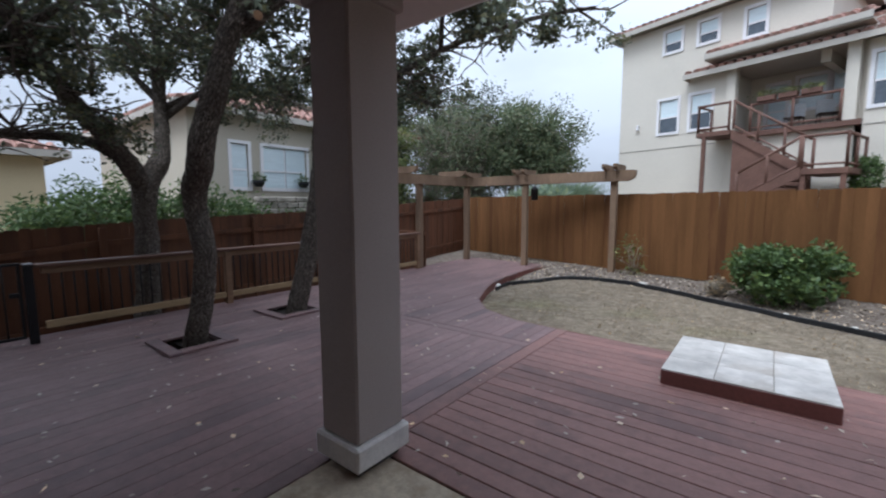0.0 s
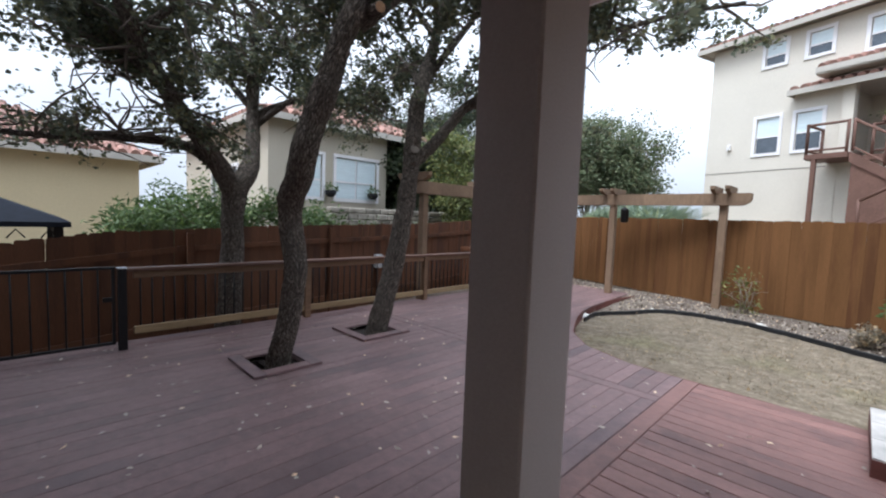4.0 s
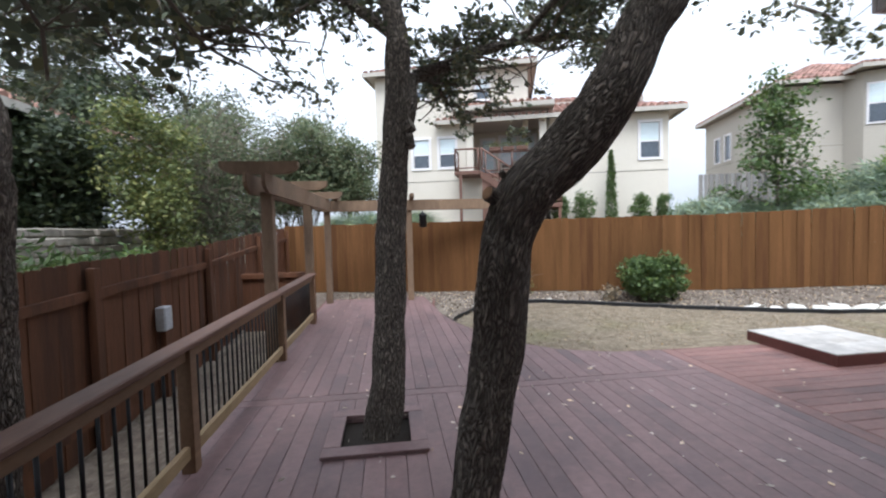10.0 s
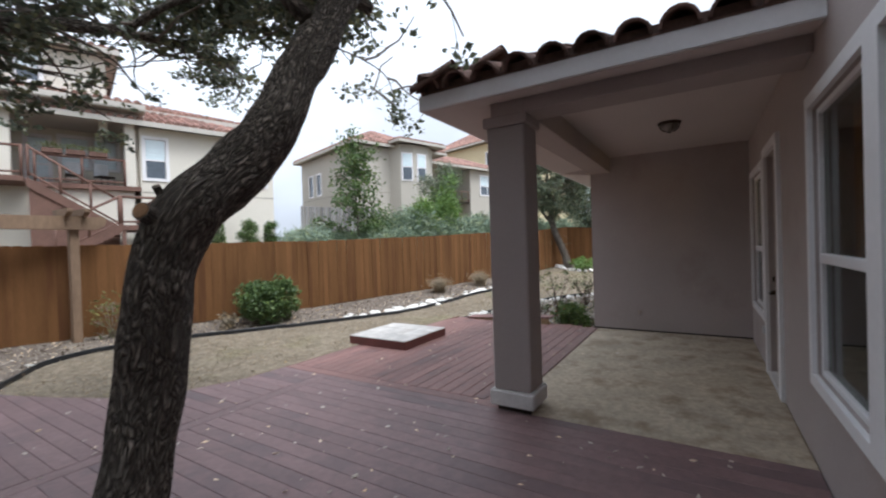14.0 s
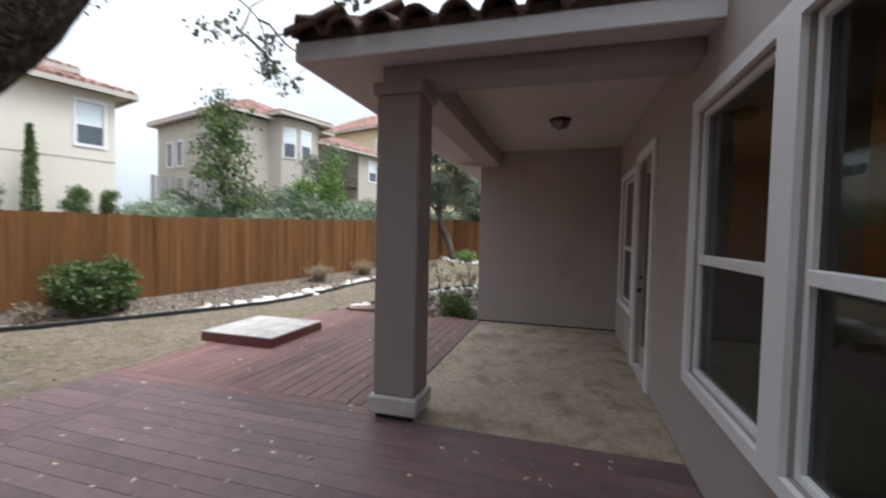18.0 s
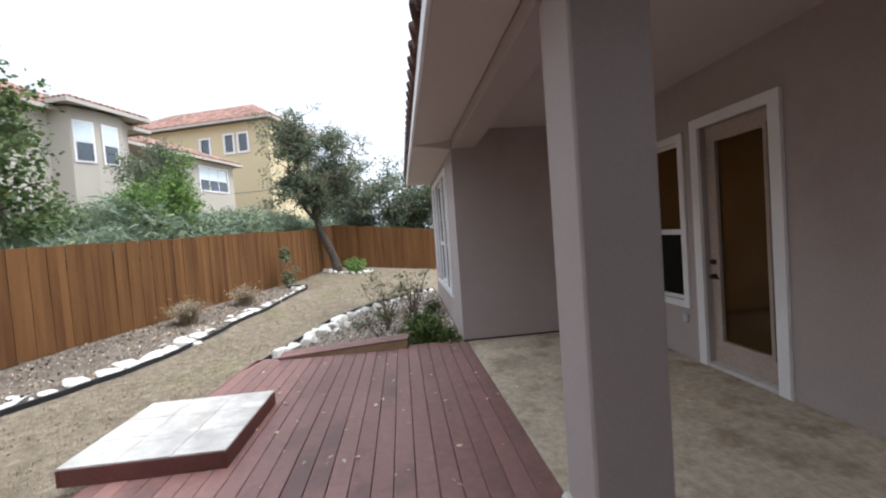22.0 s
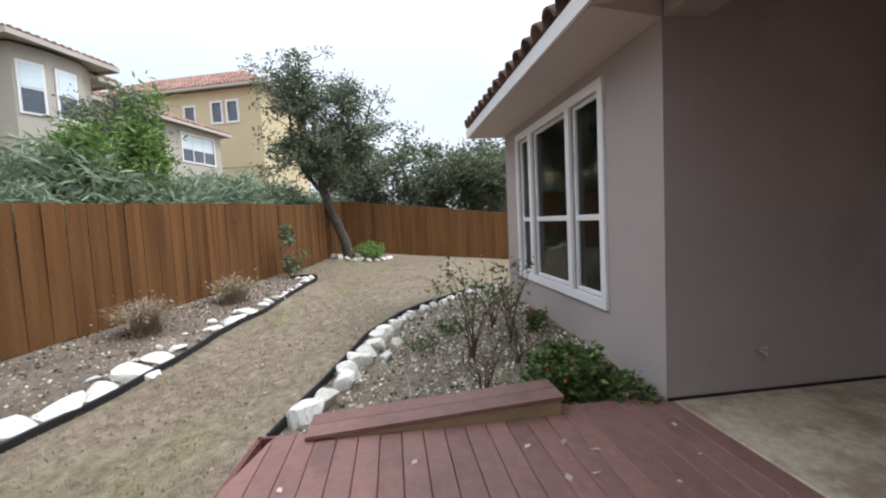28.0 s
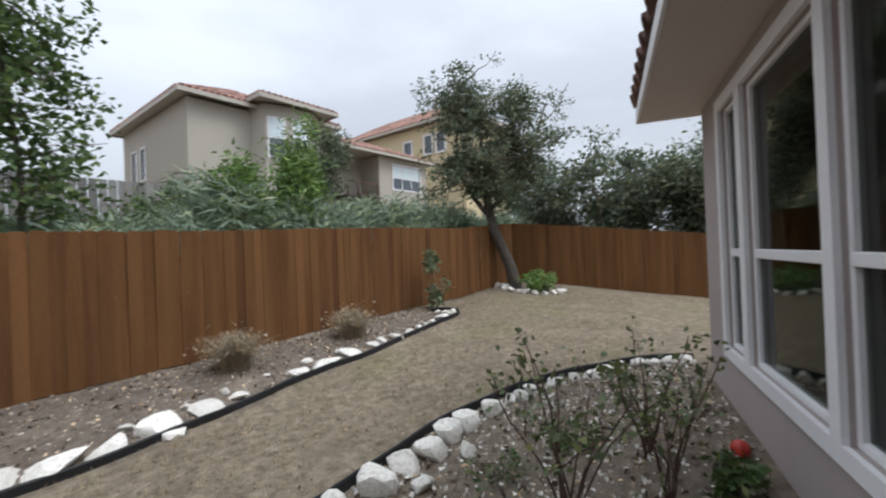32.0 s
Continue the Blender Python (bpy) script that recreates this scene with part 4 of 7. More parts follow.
cab = thing("kitchen_cabinet", "dark wooden cabinet run against the inner wall", "cabinet", (-2.6, -5.15, 0))
part("body", box(-1.6, 1.6, -0.28, 0.28, 0.1, 0.9, 0.01), M["room_dark"], cab)
part("worktop", box(-1.64, 1.64, -0.29, 0.32, 0.9, 0.94, 0.006), M["stone_base"], cab)
for k in range(4):
    part("cabinet_door", box(-1.58 + 0.8 * k, -0.82 + 0.8 * k, 0.281, 0.3, 0.14, 0.87, 0.008), M["room_dark"], cab)
lt = bpy.data.lights.new("pendant_glow", "POINT")
lt.energy, lt.color, lt.shadow_soft_size = 6.5, (1.0, 0.66, 0.3), 0.15
new("pendant_glow", lt).location = (0.78, -2.27, 1.5)


# ---- deck ----
BW, BT, DW = 0.143, 0.03, -6.66
DECK_EDGE = [(-6.7, 10.42), (-4.15, 10.32), (-4.14, 10.2), (-4.26, 9.2), (-4.28, 8.4), (-4.15, 7.6), (-3.9, 6.85), (-3.5, 5.98), (-3.05, 5.5), (-2.4, 5.24), (-1.8, 5.2), (0.4, 5.12), (2.46, 4.98)]
HOLES = [(-5.14, -4.655, 1.915, 2.37), (-5.56, -5.045, 3.395, 3.905)]


def edge_y(x):
    return interp([(-6.7, 10.42), (-4.28, 10.33), (-4.27, 8.4), (-4.15, 7.6), (-3.9, 6.85), (-3.5, 5.98), (-3.05, 5.5), (-2.4, 5.24), (-1.8, 5.2), (0.4, 5.12), (2.46, 4.98)], x)


deck = thing("floor_deck", "reddish-brown composite deck boards with narrow gaps", "deck", kind="structure")


def board(x0, x1, ya0, ya1, yb0, yb1):
    """A board with its long way along y; the ends may be cut aslant."""
    g = 0.0015
    bm = bmesh.new()
    bm_prism(bm, [(x0 + g, ya0), (x1 - g, ya1), (x1 - g, yb1), (x0 + g, yb0)], -BT, random.uniform(-0.0012, 0.0012))
    top_edges = [e for e in bm.edges if all(v.co.z > -BT / 2 for v in e.verts)]
    bmesh.ops.bevel(bm, geom=top_edges, offset=0.0022, segments=1, affect="EDGES")
    part("board", bm, M["deck_worn"], deck)


random.seed(11)
x = DW
while x < -1.84:
    x1 = min(x + BW, -1.82)
    spans = [(WY + 0.01, 4.33)]
    for h in HOLES:
        if x1 > h[0] + 0.01 and x < h[1] - 0.01:
            spans = [s for a, b in spans for s in ((a, min(b, h[2])), (max(a, h[3]), b)) if s[1] - s[0] > 0.02]
    for a, b in spans:
        board(x, x1, a, a, b, b)
    board(x, x1, 4.485, 4.485, edge_y(x) - 0.02, edge_y(x1) - 0.02)
    x += BW
bm = box(DW, -1.82, 4.336, 4.479, -BT, 0.0, 0.004)
part("header_board", bm, M["deck_worn"], deck)
part("header_board", box(-1.815, -1.675, 2.006, 5.17, -BT, 0.0, 0.004), M["deck"], deck)
y = 2.006
while y < 5.12:
    y1 = y + BW
    xa = -1.67
    xb = 2.45
    if y1 > 4.98:
        k = lambda yy: min(2.45, (5.2 - yy) / (5.2 - 4.98) * 4.26 - 1.8)
        xb0, xb1 = max(k(y), -1.6), max(k(min(y1, 5.19)), -1.65)
    else:
        xb0 = xb1 = xb
    bm = bmesh.new()
    bm_prism(bm, [(xa, y + 0.0018), (xb0, y + 0.0018), (xb1, y1 - 0.0018), (xa, y1 - 0.0018)], -BT, random.uniform(-0.0012, 0.0012))
    bmesh.ops.bevel(bm, geom=[e for e in bm.edges if all(v.co.z > -BT / 2 for v in e.verts)], offset=0.005, segments=1, affect="EDGES")
    part("board", bm, M["deck"], deck)
    y = y1
# rim joists, bent along the curved edge
bm = bmesh.new()
prev = None
for x, y in [(DW, WY)] + DECK_EDGE + [(2.46, 2.0)]:
    if prev:
        (px, py) = prev
        d = Vector((x - px, y - py)).normalized()
        nrm = Vector((-d.y, d.x)) * 0.03
        q = [(px, py), (x, y), (x - nrm.x, y - nrm.y), (px - nrm.x, py - nrm.y)]
        lo_ = [bm.verts.new((*p, -0.19)) for p in q]
        hi_ = [bm.verts.new((*p, -0.004)) for p in q]
        bm.faces.new(lo_[::-1])
        bm.faces.new(hi_)
        for i in range(4):
            bm.faces.new((lo_[i], lo_[(i + 1) % 4], hi_[(i + 1) % 4], hi_[i]))
    prev = (x, y)
part("rim_joist", bm, M["deck_edge"], deck)
# near-black sheets that stand in for the shade seen through the board gaps
part("joist_shade", box(-6.6, 2.4, 2.05, 4.75, -0.045, -0.04), M["soil_joint_shade"], deck)
part("joist_shade", box(-6.6, -1.83, WY + 0.02, 2.04, -0.45, -0.40), M["soil_joint_shade"], deck)
part("joist_shade", box(-6.6, -4.3, 4.76, 10.3, -0.045, -0.04), M["soil_joint_shade"], deck)

# tree boxes let into the deck
for h in HOLES:
    bx = thing("tree_box", "brown square timber collar round an oak trunk in the deck", "tree surround", (0, 0, 0), group="tree boxes")
    w = 0.125
    for q in ((h[0] - w, h[1] + w, h[2] - w, h[2]), (h[0] - w, h[1] + w, h[3], h[3] + w), (h[0] - w, h[0], h[2] + 0.001, h[3] - 0.001), (h[1], h[1] + w, h[2] + 0.001, h[3] - 0.001)):
        part("collar_board", box(*q, 0.004, 0.032, 0.004), M["deck_worn"], bx)
    bm = bmesh.new()
    for q in ((h[0], h[1], h[2] - 0.02, h[2] - 0.002), (h[0], h[1], h[3] + 0.002, h[3] + 0.02), (h[0] - 0.02, h[0] - 0.002, h[2], h[3]), (h[1] + 0.002, h[1] + 0.02, h[2], h[3])):
        bm_box(bm, *q, -0.3, -0.032)
    part("lining", bm, M["soil_joint_shade"], bx)
    part("soil", box(h[0], h[1], h[2], h[3], -0.32, -0.26), M["soil_joint_shade"], bx)

# marble-tiled step on the deck
PX, PY = (-0.45, 0.71), (4.205, 5.345)
plat = thing("tiled_platform", "low platform topped with pale marble tiles and a dark red rim", "platform", (PX[0], PY[0], 0))
sx, sy = PX[1] - PX[0], PY[1] - PY[0]
bm = bmesh.new()
for q in ((0, sx, 0, 0.03), (0, sx, sy - 0.03, sy), (0, 0.03, 0.031, sy - 0.031), (sx - 0.03, sx, 0.031, sy - 0.031)):
    bm_box(bm, *q, 0.002, 0.122, 0.003)
part("rim", bm, M["deck_edge"], plat, "dark red painted rim")
part("bed", box(0.031, sx - 0.031, 0.031, sy - 0.031, 0.002, 0.122), M["grout"], plat)
tx, ty = sx / 3, sy / 3
t_me = mesh_of("tile", box(0.0025, tx - 0.0025, 0.0025, ty - 0.0025, 0.123, 0.139, 0.003), M["marble"])
for i in range(3):
    for j in range(3):
        piece("tile", t_me, plat, pose(i * tx, j * ty, 0))

# hinged ramp boards at the end of the deck
ramp = thing("access_ramp", "short sloping ramp of reddish composite boards at the deck end", "ramp", (2.29, 2.86, 0.0), 0)
for k in range(2):
    bm = bmesh.new()
    x0, x1 = 0.02 + 0.17 * k, 0.185 + 0.17 * k
    v = [bm.verts.new(p) for p in ((x0, 0, 0.105), (x1, 0, 0.105), (x1, 1.78, 0.01), (x0, 1.78, 0.01), (x0, 0, 0.135), (x1, 0, 0.135), (x1, 1.78, 0.035), (x0, 1.78, 0.035))]
    for f in ((3, 2, 1, 0), (4, 5, 6, 7), (0, 1, 5, 4), (1, 2, 6, 5), (2, 3, 7, 6), (3, 0, 4, 7)):
        bm.faces.new([v[i] for i in f])
    part("board", bm, M["deck"], ramp)
bm = bmesh.new()
v = [bm.verts.new(p) for p in ((0.025, 0.02, 0.002), (0.05, 0.02, 0.002), (0.05, 1.6, 0.002), (0.025, 1.6, 0.002), (0.025, 0.02, 0.1), (0.05, 0.02, 0.1), (0.05, 1.6, 0.014), (0.025, 1.6, 0.014))]
for f in ((3, 2, 1, 0), (4, 5, 6, 7), (0, 1, 5, 4), (1, 2, 6, 5), (2, 3, 7, 6), (3, 0, 4, 7)):
    bm.faces.new([v[i] for i in f])
part("support", bm, M["kick_wood"], ramp, "pale timber wedge under the boards")

# ---- railing along the deck's west edge ----
RX = -6.53
railing = thing("deck_railing", "timber deck railing with dark cap and black metal balusters", "railing", (RX, 0, 0))
posts = [1.12, 3.32, 5.75, 7.85]
for y in posts[1:]:
    part("post", box(-0.045, 0.045, y - 0.045, y + 0.045, -0.12, 0.835, 0.004), M["rail_wood"], railing)
for a, b in zip(posts, posts[1:]):
    part("bottom_rail", box(-0.02, 0.02, a + 0.046, b - 0.046, 0.1, 0.19, 0.004), M["kick_wood"], railing, "pale weathered bottom rail")
    part("top_rail", box(-0.02, 0.02, a + 0.046, b - 0.046, 0.76, 0.844, 0.004), M["rail_wood"], railing)
bal = mesh_of("baluster", bm_cyl(bmesh.new(), 0, 0, 0.14, 0.8, 0.0095, sides=8), M["black_metal"])
for a, b in zip(posts, posts[1:]):
    n = round((b - a) / 0.113)
    for k in range(1, n):
        piece("baluster", bal, railing, pose(-0.03, a + (b - a) * k / n, 0))
part("cap", box(-0.07, 0.07, 1.1, 7.93, 0.845, 0.884, 0.008), M["rail_cap"], railing, "dark brown flat rail cap")

gate = thing("garden_gate", "closed black metal gate backed with dark red fence boards", "gate", (-6.3, 0, 0))
for y in (1.03, -0.16):
    part("gate_post", box(-0.04, 0.04, y - 0.04, y + 0.04, -0.1, 0.905 if y > 0 else 0.9, 0.004), M["black_metal"], gate)
part("post_cap", box(-0.045, 0.045, 0.985, 1.075, 0.905, 0.922, 0.006), M["grey_plastic"], gate)
bm = bmesh.new()
bm_box(bm, -0.015, 0.015, -0.1, 0.97, 0.9, 0.93)
bm_box(bm, -0.015, 0.015, -0.1, 0.97, 0.07, 0.1)
bm_box(bm, -0.015, 0.015, -0.1, -0.07, 0.1, 0.9)
bm_box(bm, -0.015, 0.015, 0.94, 0.97, 0.1, 0.9)
part("gate_frame", bm, M["black_metal"], gate)
bar = mesh_of("bar", bm_cyl(bmesh.new(), 0, 0, 0.1, 0.9, 0.008, sides=8), M["black_metal"])
for k in range(1, 8):
    piece("bar", bar, gate, pose(0, -0.085 + 1.04 * k / 8, 0))
part("latch", box(0.015, 0.04, 0.86, 0.95, 0.55, 0.6, 0.004), M["black_metal"], gate)

# ---- pergola ----
perg = thing("pergola", "weathered brown timber pergola corner with notched crosspieces", "pergola", (-6.6, 5.6, 0))


def wp(x, y):
    return x + 6.6, y - 5.6


pp = [(-6.63, 5.75), (-6.58, 7.99), (-6.53, 9.95), (-4.71, 9.92), (-2.56, 9.97)]
for x, y in pp:
    a, b = wp(x, y)
    part("post", box(a - 0.068, a + 0.068, b - 0.068, b + 0.068, -0.32, 2.1, 0.01), M["pergola"], perg)


def beam(bm, p, q, half, z0, z1, tail=0.0):
    """A beam from p to q with rounded, undercut ends."""
    p, q = Vector(p), Vector(q)
    d = (q - p).normalized()
    n = Vector((-d.y, d.x)) * half
    L = (q - p).length
    h = z1 - z0
    prof = [(0.0, z1), (0.0, z0 + h * 0.55), (0.03, z0 + h * 0.3), (0.1, z0 + h * 0.08), (0.16, z0), (L - 0.16, z0), (L - 0.1, z0 + h * 0.08), (L - 0.03, z0 + h * 0.3), (L, z0 + h * 0.55), (L, z1)]
    one = [bm.verts.new((p.x + d.x * s + n.x, p.y + d.y * s + n.y, z)) for s, z in prof]
    two = [bm.verts.new((p.x + d.x * s - n.x, p.y + d.y * s - n.y, z)) for s, z in prof]
    bm.faces.new(one)
    bm.faces.new(two[::-1])
    for i in range(len(prof)):
        k = (i + 1) % len(prof)
        bm.faces.new((one[k], one[i], two[i], two[k]))
    return bm


for dx in (-0.1, 0.1):
    part("beam", beam(bmesh.new(), wp(-6.63 + dx, 5.25), wp(-6.53 + dx, 10.22), 0.02, 2.05, 2.28), M["pergola"], perg)
for dy in (-0.1, 0.1):
    part("beam", beam(bmesh.new(), wp(-6.8, 9.95 + dy), wp(-2.12, 9.92 + dy), 0.02, 2.05, 2.28), M["pergola"], perg)
for x, y in ((-6.63, 5.5), (-6.58, 7.45), (-6.54, 9.3)):
    part("crosspiece", beam(bmesh.new(), wp(x - 0.44, y), wp(x + 0.43, y), 0.045, 2.285, 2.43), M["pergola"], perg)
for x in (-6.3, -4.88, -4.64, -2.7, -2.46):
    part("crosspiece", beam(bmesh.new(), wp(x, 9.6), wp(x, 10.3), 0.04, 2.285, 2.41), M["pergola"], perg)
feed = thing("bird_feeder", "small dark hanging lantern-shaped bird feeder", "bird feeder", (-4.4, 9.83, 2.05))
part("hook", bm_tube(bmesh.new(), [(0, 0, 0.02), (0, -0.03, 0.0), (0, -0.03, -0.06)], [0.005] * 3, 6), M["black_metal"], feed)
part("body", bm_lathe(bmesh.new(), [(0.03, -0.4), (0.085, -0.38), (0.085, -0.14), (0.1, -0.12), (0.02, -0.05)], 12, 0, -0.03), M["black_metal"], feed)


# ---- fences ----
def fence(name, label, p, q, material, z_of, height, width=0.14, rails_side=0, pitch=None, post_every=2.4):
    """Upright boards edge to edge from p to q, each following the ground. rails_side: the side on which rails and posts show."""
    p, q = Vector(p), Vector(q)
    d = (q - p).normalized()
    L = (q - p).length
    f = thing(name, label, "fence", (p.x, p.y, 0), math.degrees(math.atan2(d.y, d.x)), kind="structure")
    bm = bmesh.new()
    w, h, c = width / 2 + 0.004, height, 0.022
    prof = [(-w, 0), (w, 0), (w, h - c), (w - c, h), (-w + c, h), (-w, h - c)]
    one, two = [bm.verts.new((x, -0.0035, z)) for x, z in prof], [bm.verts.new((x, 0.0035, z)) for x, z in prof]
    bm.faces.new(one)
    bm.faces.new(two[::-1])
    for i in range(6):
        bm.faces.new((one[(i + 1) % 6], one[i], two[i], two[(i + 1) % 6]))
    me = mesh_of("board", bm, material)
    rr = random.Random(name)
    n = int(L / width)
    for k in range(n + 1):
        s = (k + 0.5) * width
        g = p + d * s
        piece("board", me, f, pose(s, (0.0037 if k % 2 else -0.0037) + rr.uniform(-0.0012, 0.0012), z_of(g.x, g.y) + rr.uniform(-0.01, 0.01), rr.uniform(-0.4, 0.4), rr.uniform(-0.3, 0.3), 0))
    side = rails_side or 1
    s = 0.0
    while s < L - 0.3:
        e = min(s + post_every, L)
        za, zb = z_of(*(p + d * s)), z_of(*(p + d * e))
        part("post", box(s - 0.045, s + 0.045, side * 0.06 - 0.035, side * 0.06 + 0.035, za - 0.2, za + height - 0.06, 0.004), material, f)
        for hz in (0.25, height - 0.42) if not rails_side else (0.25, height - 0.34):
            bm = bmesh.new()
            y0, y1 = sorted((side * 0.011, side * 0.05))
            v = [bm.verts.new(t) for t in ((s + 0.046, y0, za + hz), (e - 0.046, y0, zb + hz), (e - 0.046, y1, zb + hz), (s + 0.046, y1, za + hz),
                                           (s + 0.046, y0, za + hz + 0.085), (e - 0.046, y0, zb + hz + 0.085), (e - 0.046, y1, zb + hz + 0.085), (s + 0.046, y1, za + hz + 0.085))]
            for q4 in ((3, 2, 1, 0), (4, 5, 6, 7), (0, 1, 5, 4), (1, 2, 6, 5), (2, 3, 7, 6), (3, 0, 4, 7)):
                bm.faces.new([v[i] for i in q4])
            part("rail", bm, material, f)
        s = e
    return f


def yard_z(x, y):
    return -0.13 + interp(RISE, x) + 0.19 * (1 - min(1, max(0, (x - 8.5) / 3)))


def yard_z_e(x, y):
    return interp([(-4, -0.4), (0, -0.12), (3.8, 0.32), (5.7, 0.5)], y)


CORNER = (14.2, fence_y(14.2))
fence("fence_north", "orange-brown stained cedar board fence along the back of the yard", (FENCE_W, fence_y(FENCE_W)), CORNER, M["fence"], yard_z, 1.72)
fence("fence_east", "orange-brown stained cedar board fence at the far side", CORNER, (14.75, -3.5), M["fence"], yard_z_e, 1.74, rails_side=0)
fence("fence_west", "dark red-brown board fence with rails and posts showing", (FENCE_W, fence_y(FENCE_W)), (FENCE_W, -3.2), M["fence_red_shaded"], lambda x, y: west_base(y), 1.7, rails_side=1)
part_f = thing("low_partition", "low dark red board partition between railing and fence", "fence", (-7.78, 8.15, 0), kind="structure")
pb = mesh_of("board", box(-0.068, 0.068, -0.009, 0.009, -0.35, 0.9, 0.002), M["fence_red_shaded"])
for k in range(9):
    piece("board", pb, part_f, pose(0.07 + 0.14 * k, 0, 0))
part("rail", box(0.0, 1.26, -0.06, -0.01, 0.8, 0.885, 0.004), M["fence_red_shaded"], part_f)
ob = thing("outlet_box", "light grey plastic outdoor outlet box on a post", "outlet", (-7.79, 5.55, 0))
part("post", box(-0.03, 0.03, -0.03, 0.03, -0.45, 0.5, 0.003), M["fence_red_shaded"], ob)
part("cover", box(-0.05, 0.06, -0.085, 0.085, 0.5, 0.78, 0.015), M["grey_plastic"], ob)


# ---- trees ----
def smooth_path(pts, per=5):
    """More points along a bent line (Catmull-Rom)."""
    p = [Vector(q) for q in pts]
    p = [p[0] * 2 - p[1]] + p + [p[-1] * 2 - p[-2]]
    out = []
    for i in range(1, len(p) - 2):
        for k in range(per):
            t = k / per
            a, b, c, d = p[i - 1], p[i], p[i + 1], p[i + 2]
            out.append(0.5 * ((2 * b) + (c - a) * t + (2 * a - 5 * b + 4 * c - d) * t * t + (3 * b - a - 3 * c + d) * t ** 3))
    return out + [p[-2]]


def blocked(p):
    x, y, z = p
    return z < 2.1 or (x > -2.7 and y < 2.9 and z < 4.6) or (x > -7.6 and y < -0.1)


def grow(rng, limbs, subs, reach, twigs, leaves, spread=0.13, rise=(0.0, 0.55), start=0.4, veto=blocked, tw=1.0):
    """Side branches, twigs and leaf places off the given limbs."""
    branches, places = [], []
    for pts, weight in limbs:
        n = max(1, round(subs * weight))
        m = len(pts)
        for _ in range(n):
            i = min(m - 1, int(m * (start + (1 - start) * rng.random())))
            w = rng.uniform(0, 2 * math.pi)
            d = Vector((math.cos(w), math.sin(w), rng.uniform(*rise)))
            L = reach * rng.uniform(0.55, 1.2)
            q, line = Vector(pts[i]), [Vector(pts[i])]
            for s in range(5):
                d = (d + Vector((rng.gauss(0, 0.28), rng.gauss(0, 0.28), rng.gauss(-0.05, 0.2)))).normalized()
                q = q + d * L / 5
                line.append(q.copy())
            if veto and (veto(line[-1]) or veto(line[3])):
                continue
            branches.append((line, 0.017 * L ** 0.5))
            for _ in range(twigs):
                k = rng.randint(1, 5)
                t0 = line[k]
                td = Vector((rng.gauss(0, 1), rng.gauss(0, 1), rng.gauss(0.0, 0.9))).normalized()
                tl = rng.uniform(0.18, 0.42) * tw
                tip = t0 + td * tl
                if veto and veto(tip):
                    continue
                branches.append(([t0, t0 + td * tl * 0.5 + Vector((0, 0, 0.02)), tip], 0.004))
                for _ in range(leaves):
                    c = t0 + td * tl * rng.uniform(0.55, 1.1)
                    places.append((c.x + rng.gauss(0, spread * 0.7), c.y + rng.gauss(0, spread * 0.7), c.z + rng.gauss(0, spread * 0.55)))
    return branches, places


def oak(name, label, trunk, radii, limbs, seed, subs, reach, twigs, leaves, leaf_size, leaf_mat, rough=0.17, sides=26, veto=blocked, spread=0.13, start=0.4, rise=(0.0, 0.55), stubs=(), gaps=0.06):
    rng = random.Random(seed)
    base = Vector(trunk[0])
    ob = thing(name, label, "tree", tuple(base))
    tp = smooth_path(trunk, 11)
    tr = np.interp(np.linspace(0, len(radii) - 1, len(tp)), range(len(radii)), radii)
    bm, cuts = bmesh.new(), []
    bm_tube(bm, [p - base for p in tp], list(tr), sides, rough, uv=True)
    for p, q, r, cut in stubs:
        a, b = Vector(p) - base, Vector(q) - base
        d = (b - a).normalized()
        if cut:
            cuts.append(bm_tube(bmesh.new(), [b - d * 0.002, b + d * 0.006], [r * 0.9, r * 0.86], 10))
        bm_tube(bm, [Vector(p) - base, (Vector(p) + Vector(q)) / 2 - base, Vector(q) - base], [r * 1.35, r * 1.1, r], 10, 0.1, uv=True)
    stem = part("trunk", bm, M["bark"], ob)
    for c in cuts:
        part("cut_face", c, M["cut_wood"], stem, "pale orange sawn stub end")
    paths = [(tp[int(len(tp) * 0.72):], 0.5)]
    for pts, r0, r1, weight in limbs:
        lp = smooth_path(pts, 6)
        bm = bmesh.new()
        bm_tube(bm, [p - base for p in lp], list(np.linspace(r0, r1, len(lp))), max(8, sides - 12), rough, uv=True)
        part("limb", bm, M["bark"], ob)
        paths.append((lp, weight))
    branches, places = grow(rng, paths, subs, reach, twigs, leaves, spread, rise, start, veto)
    places = [p for p in places if noise.noise(Vector(p) * 1.25 + Vector((seed, 0, 0))) + 0.5 * noise.noise(Vector(p) * 3.1) > gaps]
    bm = bmesh.new()
    for line, r in branches:
        if r > 0.01 or noise.noise(line[-1] * 1.25 + Vector((seed, 0, 0))) > gaps:
            bm_tube(bm, [p - base for p in line], list(np.linspace(r, r * 0.35, len(line))), 5 if r > 0.01 else 3, 0, caps=False)
    tagged(part("branch", bm, M["twig"] if leaf_mat is not M["leaf_oak"] else M["bark"], ob), kind="stuff")
    c = np.array(places) - np.array(base)
    lv = new("crown", leaf_mesh("crown", c, leaf_size, leaf_mat, seed, 1.6))
    lv.parent = ob
    tagged(lv, "small dark green leaves in open clumps", kind="stuff")
    return ob


